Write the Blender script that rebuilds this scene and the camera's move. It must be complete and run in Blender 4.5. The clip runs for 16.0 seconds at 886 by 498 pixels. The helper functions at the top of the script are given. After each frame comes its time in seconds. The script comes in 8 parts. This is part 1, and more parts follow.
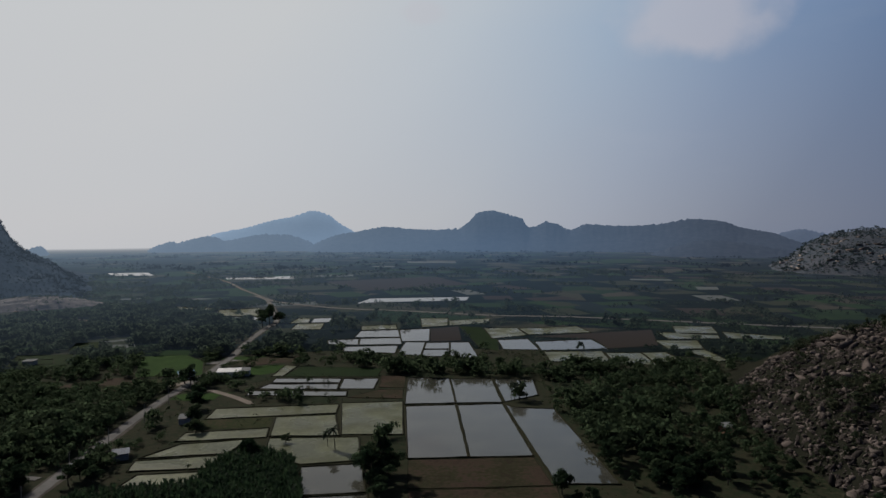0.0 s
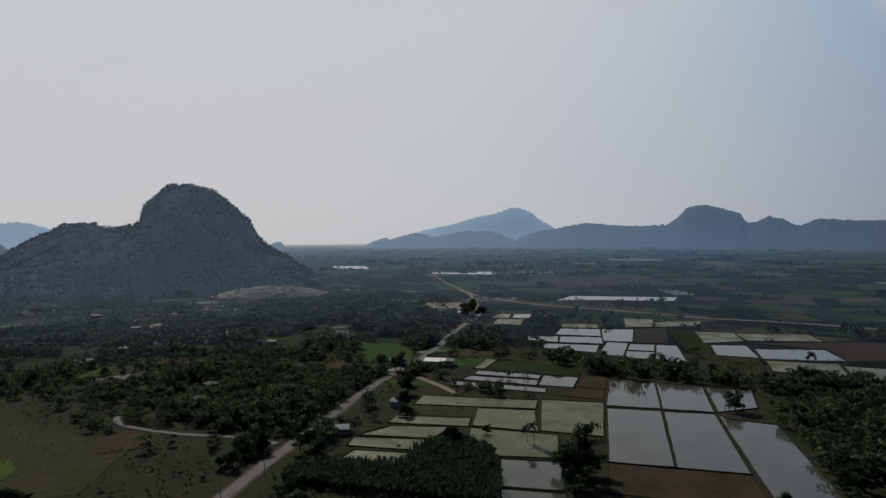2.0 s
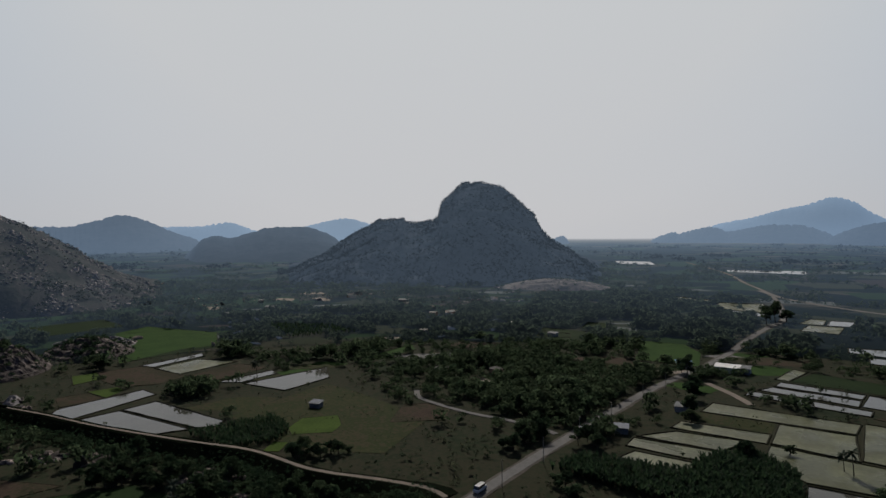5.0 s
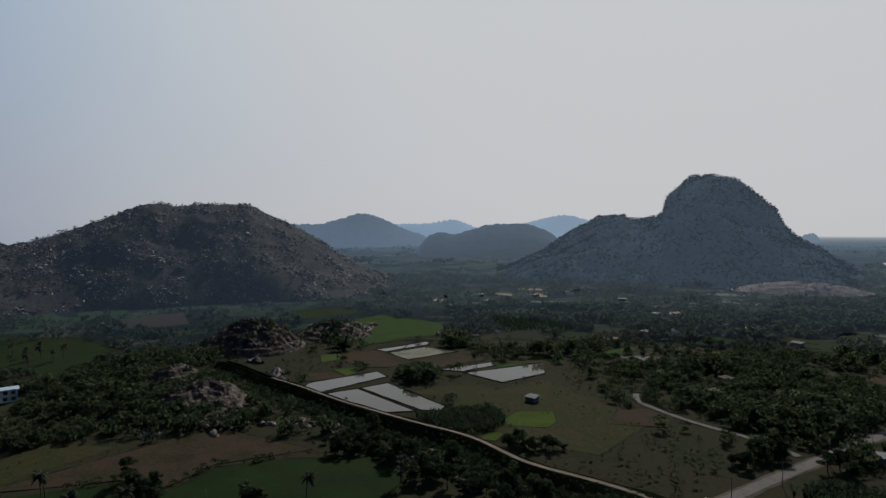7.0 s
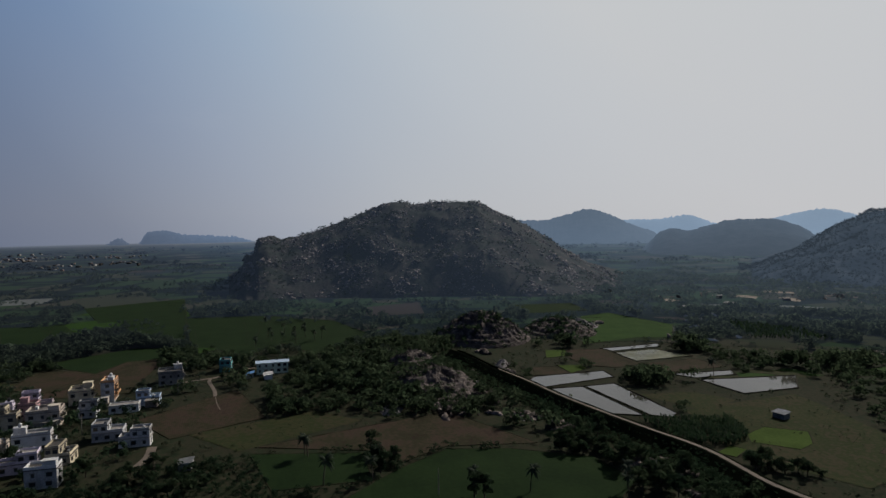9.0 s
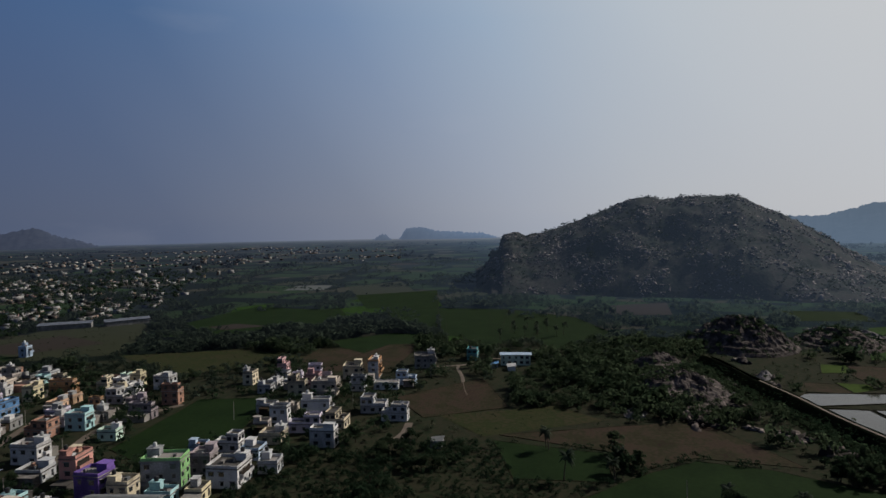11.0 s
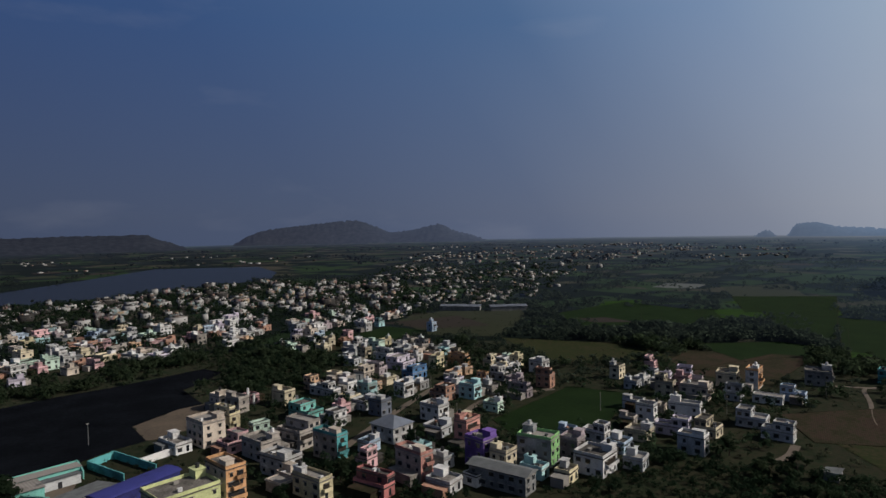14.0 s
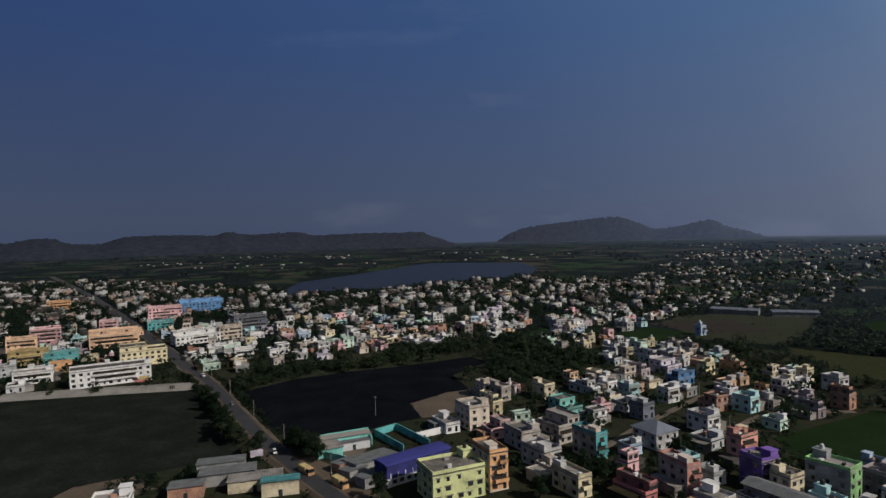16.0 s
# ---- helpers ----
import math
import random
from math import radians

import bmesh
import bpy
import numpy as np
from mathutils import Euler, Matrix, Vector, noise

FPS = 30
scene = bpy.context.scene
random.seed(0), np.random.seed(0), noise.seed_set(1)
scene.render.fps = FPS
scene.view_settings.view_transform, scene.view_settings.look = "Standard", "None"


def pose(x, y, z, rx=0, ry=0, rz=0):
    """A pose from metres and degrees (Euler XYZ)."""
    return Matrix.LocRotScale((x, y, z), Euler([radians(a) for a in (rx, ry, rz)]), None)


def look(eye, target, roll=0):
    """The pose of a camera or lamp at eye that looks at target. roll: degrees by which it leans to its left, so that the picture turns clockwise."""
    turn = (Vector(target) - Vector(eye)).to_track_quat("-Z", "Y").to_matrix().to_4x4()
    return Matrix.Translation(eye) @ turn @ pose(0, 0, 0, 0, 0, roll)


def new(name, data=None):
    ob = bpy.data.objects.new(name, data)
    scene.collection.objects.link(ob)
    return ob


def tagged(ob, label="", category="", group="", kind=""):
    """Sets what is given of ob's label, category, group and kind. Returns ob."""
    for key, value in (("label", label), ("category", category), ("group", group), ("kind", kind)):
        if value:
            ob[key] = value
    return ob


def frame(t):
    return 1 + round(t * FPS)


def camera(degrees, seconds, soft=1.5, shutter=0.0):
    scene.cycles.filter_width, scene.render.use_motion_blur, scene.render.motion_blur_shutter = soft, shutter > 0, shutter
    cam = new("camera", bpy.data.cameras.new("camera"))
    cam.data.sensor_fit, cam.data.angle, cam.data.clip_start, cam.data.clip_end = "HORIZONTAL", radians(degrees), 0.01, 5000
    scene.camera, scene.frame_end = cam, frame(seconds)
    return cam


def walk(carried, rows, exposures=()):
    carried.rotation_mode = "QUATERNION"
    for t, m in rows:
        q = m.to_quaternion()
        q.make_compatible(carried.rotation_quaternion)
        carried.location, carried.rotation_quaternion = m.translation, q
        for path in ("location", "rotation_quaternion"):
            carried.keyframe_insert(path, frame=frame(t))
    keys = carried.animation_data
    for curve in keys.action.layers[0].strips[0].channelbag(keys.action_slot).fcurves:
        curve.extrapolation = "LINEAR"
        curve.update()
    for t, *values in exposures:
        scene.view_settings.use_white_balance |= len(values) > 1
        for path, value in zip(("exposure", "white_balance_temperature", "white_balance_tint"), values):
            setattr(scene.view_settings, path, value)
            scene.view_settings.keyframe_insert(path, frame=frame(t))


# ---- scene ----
# ---- camera ----
cam = camera(70.1, 16.0)
ROWS = [
    (0.0, 0.00, 0.00, 80.00, 0.00, -1.55, 0.11),
    (0.5, 0.05, 0.00, 79.98, 4.92, -1.62, 0.17),
    (1.0, 0.07, 0.00, 79.98, 9.82, -1.69, 0.21),
    (1.5, 0.09, 0.04, 79.99, 14.33, -1.74, 0.24),
    (2.0, -0.01, 0.04, 80.02, 18.03, -1.80, 0.28),
    (2.5, -0.16, 0.03, 80.03, 21.80, -1.87, 0.32),
    (3.0, -0.26, -0.01, 80.04, 26.01, -1.94, 0.33),
    (5.5, 0.81, 0.96, 79.81, 48.36, -2.17, 0.51),
    (6.0, 1.00, 0.94, 79.81, 53.71, -2.18, 0.53),
    (6.5, 1.12, 0.97, 79.79, 58.32, -2.21, 0.57),
    (7.0, 1.11, 0.98, 79.76, 62.90, -2.26, 0.62),
    (7.5, 1.02, 1.00, 79.74, 67.63, -2.31, 0.67),
    (8.0, 0.90, 0.94, 79.70, 72.65, -2.33, 0.73),
    (8.5, 0.79, 0.78, 79.64, 77.84, -2.35, 0.79),
    (9.0, 0.68, 0.59, 79.58, 83.10, -2.36, 0.84),
    (11.5, 0.85, 0.27, 79.22, 110.16, -2.27, 1.02),
    (12.0, 0.88, 0.31, 79.19, 115.40, -2.22, 1.05),
    (12.5, 0.90, 0.30, 79.18, 120.78, -2.17, 1.09),
    (13.0, 0.96, 0.22, 79.17, 125.90, -2.16, 1.12),
    (13.5, 0.97, 0.13, 79.19, 131.75, -2.12, 1.13),
    (14.0, 1.03, 0.00, 79.21, 137.39, -2.10, 1.15),
    (14.5, 1.11, -0.07, 79.22, 143.18, -2.07, 1.19),
    (15.0, 1.22, -0.11, 79.21, 149.01, -2.02, 1.26),
    (15.5, 1.33, -0.05, 79.17, 154.83, -1.94, 1.36),
    (16.0, 1.49, 0.12, 79.11, 160.64, -1.86, 1.48),
]
EXPOSURE = 0.0
walk(cam, [(t, pose(x, y, z, 90 + pitch, roll, yaw)) for t, x, y, z, yaw, pitch, roll in ROWS], [(0.0, EXPOSURE), (16.0, EXPOSURE)])

# ---- sky and sun ----
SUN_BEARING, SUN_HEIGHT = 42.5, 36.0
SUN_WAY = Vector((-math.sin(radians(SUN_BEARING)) * math.cos(radians(SUN_HEIGHT)), math.cos(radians(SUN_BEARING)) * math.cos(radians(SUN_HEIGHT)), math.sin(radians(SUN_HEIGHT))))


def build_world():
    world = bpy.data.worlds.new("hazy_sky")
    scene.world = world
    world.use_nodes = True
    nt = world.node_tree
    nt.nodes.clear()
    N, K = nt.nodes.new, nt.links.new
    out = N("ShaderNodeOutputWorld")
    back = N("ShaderNodeBackground")
    sky = N("ShaderNodeTexSky")
    sky.sky_type = "NISHITA"
    sky.sun_disc = False
    sky.sun_elevation = radians(SUN_HEIGHT)
    sky.sun_rotation = radians(-SUN_BEARING)
    sky.altitude, sky.air_density, sky.dust_density, sky.ozone_density = 300, 1.0, 1.5, 1.5
    way = N("ShaderNodeTexCoord")
    dot = N("ShaderNodeVectorMath")
    dot.operation = "DOT_PRODUCT"
    dot.inputs[1].default_value = SUN_WAY
    K(way.outputs["Generated"], dot.inputs[0])
    # hazy glow round the sun, white and broad
    glow = N("ShaderNodeValToRGB")
    e = glow.color_ramp.elements
    e[0].position, e[0].color = 0.22, (0.025, 0.053, 0.150, 1)
    e[1].position, e[1].color = 0.93, (0.545, 0.56, 0.575, 1)
    for p, c in ((0.41, (0.037, 0.078, 0.192)), (0.60, (0.069, 0.130, 0.258)), (0.71, (0.172, 0.250, 0.392)), (0.79, (0.305, 0.392, 0.51)), (0.866, (0.46, 0.51, 0.565))):
        q = e.new(p)
        q.color = (*c, 1)
    half = N("ShaderNodeMath")
    half.operation = "MULTIPLY_ADD"
    half.inputs[1].default_value, half.inputs[2].default_value = 0.5, 0.5
    K(dot.outputs["Value"], half.inputs[0])
    K(half.outputs[0], glow.inputs["Fac"])
    # haze band low over the land
    sep = N("ShaderNodeSeparateXYZ")
    K(way.outputs["Generated"], sep.inputs[0])
    low = N("ShaderNodeMapRange")
    low.inputs["From Min"].default_value, low.inputs["From Max"].default_value = 0.02, 0.30
    low.inputs["To Min"].default_value, low.inputs["To Max"].default_value = 0.95, 0.0
    K(sep.outputs["Z"], low.inputs["Value"])
    haze = N("ShaderNodeValToRGB")
    e = haze.color_ramp.elements
    e[0].position, e[0].color = 0.20, (0.050, 0.067, 0.118, 1)
    e[1].position, e[1].color = 0.90, (0.53, 0.535, 0.555, 1)
    for p, c in ((0.40, (0.070, 0.092, 0.155)), (0.535, (0.105, 0.130, 0.200)), (0.65, (0.200, 0.225, 0.290)), (0.74, (0.345, 0.372, 0.435)), (0.81, (0.455, 0.47, 0.50))):
        q = e.new(p)
        q.color = (*c, 1)
    K(half.outputs[0], haze.inputs["Fac"])
    mix = N("ShaderNodeMix")
    mix.data_type = "RGBA"
    K(low.outputs[0], mix.inputs["Factor"])
    K(glow.outputs["Color"], mix.inputs["A"])
    K(haze.outputs["Color"], mix.inputs["B"])
    # thin cloud
    stretch = N("ShaderNodeMapping")
    stretch.inputs["Location"].default_value = (0.9, 3.1, 0.4)
    stretch.inputs["Scale"].default_value = (2.2, 2.2, 7.0)
    K(way.outputs["Generated"], stretch.inputs["Vector"])
    cl = N("ShaderNodeTexNoise")
    cl.inputs["Scale"].default_value, cl.inputs["Detail"].default_value = 1.6, 6.0
    K(stretch.outputs[0], cl.inputs["Vector"])
    thin = N("ShaderNodeMapRange")
    thin.inputs["From Min"].default_value, thin.inputs["From Max"].default_value = 0.60, 0.86
    thin.inputs["To Max"].default_value = 0.10
    K(cl.outputs["Fac"], thin.inputs["Value"])
    cloud = N("ShaderNodeMix")
    cloud.data_type = "RGBA"
    cloud.inputs["B"].default_value = (0.46, 0.46, 0.50, 1)
    K(thin.outputs[0], cloud.inputs["Factor"])
    K(mix.outputs["Result"], cloud.inputs["A"])
    last = cloud.outputs["Result"]
    for place, size, amount in (((0.352, 0.898, 0.296), 0.115, 0.55), ((-0.03, 0.945, 0.325), 0.04, 0.30)):
        gap = N("ShaderNodeVectorMath")
        gap.operation = "SUBTRACT"
        gap.inputs[1].default_value = Vector(place).normalized()
        K(way.outputs["Generated"], gap.inputs[0])
        squash = N("ShaderNodeVectorMath")
        squash.operation = "MULTIPLY"
        squash.inputs[1].default_value = (1, 1, 2.2)
        K(gap.outputs[0], squash.inputs[0])
        away = N("ShaderNodeVectorMath")
        away.operation = "LENGTH"
        K(squash.outputs[0], away.inputs[0])
        puff = N("ShaderNodeTexNoise")
        puff.inputs["Scale"].default_value, puff.inputs["Detail"].default_value = 11.0, 5.0
        K(way.outputs["Generated"], puff.inputs["Vector"])
        ragged = N("ShaderNodeMath")
        ragged.operation = "MULTIPLY_ADD"
        ragged.inputs[1].default_value = -size * 1.3
        K(puff.outputs["Fac"], ragged.inputs[0])
        K(away.outputs["Value"], ragged.inputs[2])
        edge = N("ShaderNodeMapRange")
        edge.interpolation_type = "SMOOTHSTEP"
        edge.inputs["From Min"].default_value, edge.inputs["From Max"].default_value = -0.2 * size, 0.45 * size
        edge.inputs["To Min"].default_value, edge.inputs["To Max"].default_value = amount, 0.0
        K(ragged.outputs[0], edge.inputs["Value"])
        more = N("ShaderNodeMix")
        more.data_type = "RGBA"
        more.inputs["B"].default_value = (0.50, 0.48, 0.52, 1)
        K(edge.outputs[0], more.inputs["Factor"])
        K(last, more.inputs["A"])
        last = more.outputs["Result"]
    # the sky deepens towards the zenith
    high = N("ShaderNodeMapRange")
    high.interpolation_type = "SMOOTHSTEP"
    high.inputs["From Min"].default_value, high.inputs["From Max"].default_value = 0.36, 1.0
    high.inputs["To Min"].default_value, high.inputs["To Max"].default_value = 1.0, 0.14
    K(sep.outputs["Z"], high.inputs["Value"])
    deep = N("ShaderNodeVectorMath")
    deep.operation = "SCALE"
    K(last, deep.inputs[0])
    K(high.outputs[0], deep.inputs["Scale"])
    last = deep.outputs[0]
    # the clear sky behind, seen faintly through the haze
    dim = N("ShaderNodeVectorMath")
    dim.operation = "SCALE"
    dim.inputs["Scale"].default_value = 0.0012
    K(sky.outputs["Color"], dim.inputs[0])
    add = N("ShaderNodeMix")
    add.data_type, add.blend_type = "RGBA", "ADD"
    add.inputs["Factor"].default_value = 1.0
    K(last, add.inputs["A"])
    K(dim.outputs[0], add.inputs["B"])
    K(add.outputs["Result"], back.inputs["Color"])
    back.inputs["Strength"].default_value = 1.0
    K(back.outputs[0], out.inputs[0])


build_world()
sun_data = bpy.data.lights.new("sun", "SUN")
sun_data.energy, sun_data.angle, sun_data.color = 4.6, radians(0.8), (1.0, 0.93, 0.83)
sun = new("sun", sun_data)
sun.matrix_world = look(SUN_WAY * 1000, (0, 0, 0))

# ---- materials ----


def material(name, colours, scale=1.0, rough=0.85, bump=0.0, metal=0.0, sheen=0.0, per_object=0.0, per_island=0.0, fine=9.0, spec=0.3, rows=0.0):
    """Base colour wandering between the given colours at two scales, with fine relief."""
    m = bpy.data.materials.new(name)
    m.use_nodes = True
    nt = m.node_tree
    N, K = nt.nodes.new, nt.links.new
    b = nt.nodes["Principled BSDF"]
    b.inputs["Roughness"].default_value, b.inputs["Metallic"].default_value = rough, metal
    b.inputs["Specular IOR Level"].default_value = spec
    if sheen:
        b.inputs["Sheen Weight"].default_value, b.inputs["Sheen Roughness"].default_value = sheen, 0.4
        b.inputs["Sheen Tint"].default_value = (0.62, 0.75, 1.0, 1)
    geo = N("ShaderNodeNewGeometry")
    big = N("ShaderNodeTexNoise")
    big.inputs["Scale"].default_value, big.inputs["Detail"].default_value = 1.0 / scale, 4.0
    small = N("ShaderNodeTexNoise")
    small.inputs["Scale"].default_value, small.inputs["Detail"].default_value = fine / scale, 5.0
    for n in (big, small):
        K(geo.outputs["Position"], n.inputs["Vector"])
    blend = N("ShaderNodeMath")
    blend.operation = "MULTIPLY_ADD"
    blend.inputs[1].default_value = 0.45
    K(small.outputs["Fac"], blend.inputs[0])
    part_big = N("ShaderNodeMath")
    part_big.operation = "MULTIPLY"
    part_big.inputs[1].default_value = 0.55
    K(big.outputs["Fac"], part_big.inputs[0])
    K(part_big.outputs[0], blend.inputs[2])
    last = blend.outputs[0]
    for amount, kind in ((per_object, "ob"), (per_island, "isl")):
        if amount:
            src = N("ShaderNodeObjectInfo").outputs["Random"] if kind == "ob" else geo.outputs["Random Per Island"]
            off = N("ShaderNodeMath")
            off.operation = "MULTIPLY_ADD"
            off.inputs[1].default_value, off.inputs[2].default_value = amount, -amount / 2
            K(src, off.inputs[0])
            tot = N("ShaderNodeMath")
            tot.operation = "ADD"
            K(last, tot.inputs[0])
            K(off.outputs[0], tot.inputs[1])
            last = tot.outputs[0]
    ramp = N("ShaderNodeValToRGB")
    e = ramp.color_ramp.elements
    lo, hi = (0.36, 0.64) if len(colours) > 1 else (0.0, 1.0)
    e[0].position, e[1].position = lo, hi
    e[0].color, e[1].color = (*colours[0], 1), (*colours[-1], 1)
    for i, c in enumerate(colours[1:-1]):
        q = e.new(lo + (hi - lo) * (i + 1) / (len(colours) - 1))
        q.color = (*c, 1)
    K(last, ramp.inputs["Fac"])
    K(ramp.outputs["Color"], b.inputs["Base Color"])
    if rows:
        # furrows
        wave, lines = N("ShaderNodeTexWave"), N("ShaderNodeMapRange")
        wave.inputs["Scale"].default_value, wave.inputs["Distortion"].default_value = 0.314 / rows, 1.2
        turn = N("ShaderNodeMapping")
        turn.inputs["Rotation"].default_value = (0, 0, 1.25)
        K(geo.outputs["Position"], turn.inputs["Vector"])
        K(turn.outputs[0], wave.inputs["Vector"])
        lines.inputs["To Min"].default_value, lines.inputs["To Max"].default_value = 0.84, 1.1
        K(wave.outputs["Fac"], lines.inputs["Value"])
        tint = N("ShaderNodeVectorMath")
        tint.operation = "SCALE"
        K(ramp.outputs["Color"], tint.inputs[0])
        K(lines.outputs[0], tint.inputs["Scale"])
        K(tint.outputs[0], b.inputs["Base Color"])
    if bump:
        bp = N("ShaderNodeBump")
        bp.inputs["Strength"].default_value, bp.inputs["Distance"].default_value = 0.7, bump
        K(small.outputs["Fac"], bp.inputs["Height"])
        K(bp.outputs["Normal"], b.inputs["Normal"])
    return m


def leafy(name, colours, scale, share=0.5, **more):
    """Leaves that let part of the light through."""
    m = material(name, colours, scale, **more)
    nt = m.node_tree
    b, out = nt.nodes["Principled BSDF"], nt.nodes["Material Output"]
    thin, mix = nt.nodes.new("ShaderNodeBsdfTranslucent"), nt.nodes.new("ShaderNodeMixShader")
    mix.inputs[0].default_value = share
    nt.links.new(b.inputs["Base Color"].links[0].from_socket, thin.inputs["Color"])
    nt.links.new(b.outputs[0], mix.inputs[1])
    nt.links.new(thin.outputs[0], mix.inputs[2])
    nt.links.new(mix.outputs[0], out.inputs[0])
    return m


def water(name, colour, rough, ripple, spec=0.5):
    m = material(name, [tuple(c * 0.7 for c in colour), colour, tuple(c * 1.5 for c in colour)], 14.0, rough, 0.0, spec=spec)
    nt = m.node_tree
    b = nt.nodes["Principled BSDF"]
    n = nt.nodes.new("ShaderNodeTexNoise")
    n.inputs["Scale"].default_value = 0.8
    g = nt.nodes.new("ShaderNodeNewGeometry")
    bp = nt.nodes.new("ShaderNodeBump")
    bp.inputs["Strength"].default_value, bp.inputs["Distance"].default_value = 0.25, ripple
    nt.links.new(g.outputs["Position"], n.inputs["Vector"])
    nt.links.new(n.outputs["Fac"], bp.inputs["Height"])
    nt.links.new(bp.outputs["Normal"], b.inputs["Normal"])
    b.inputs["IOR"].default_value = 1.33
    if spec < 0.1:
        return m
    # calm and ruffled patches
    calm, span = nt.nodes.new("ShaderNodeTexNoise"), nt.nodes.new("ShaderNodeMapRange")
    calm.inputs["Scale"].default_value, calm.inputs["Detail"].default_value = 0.07, 4.0
    span.inputs["From Min"].default_value, span.inputs["From Max"].default_value = 0.35, 0.65
    span.inputs["To Min"].default_value, span.inputs["To Max"].default_value = rough * 0.5, rough * 1.9
    nt.links.new(g.outputs["Position"], calm.inputs["Vector"])
    nt.links.new(calm.outputs["Fac"], span.inputs["Value"])
    nt.links.new(span.outputs[0], b.inputs["Roughness"])
    return m


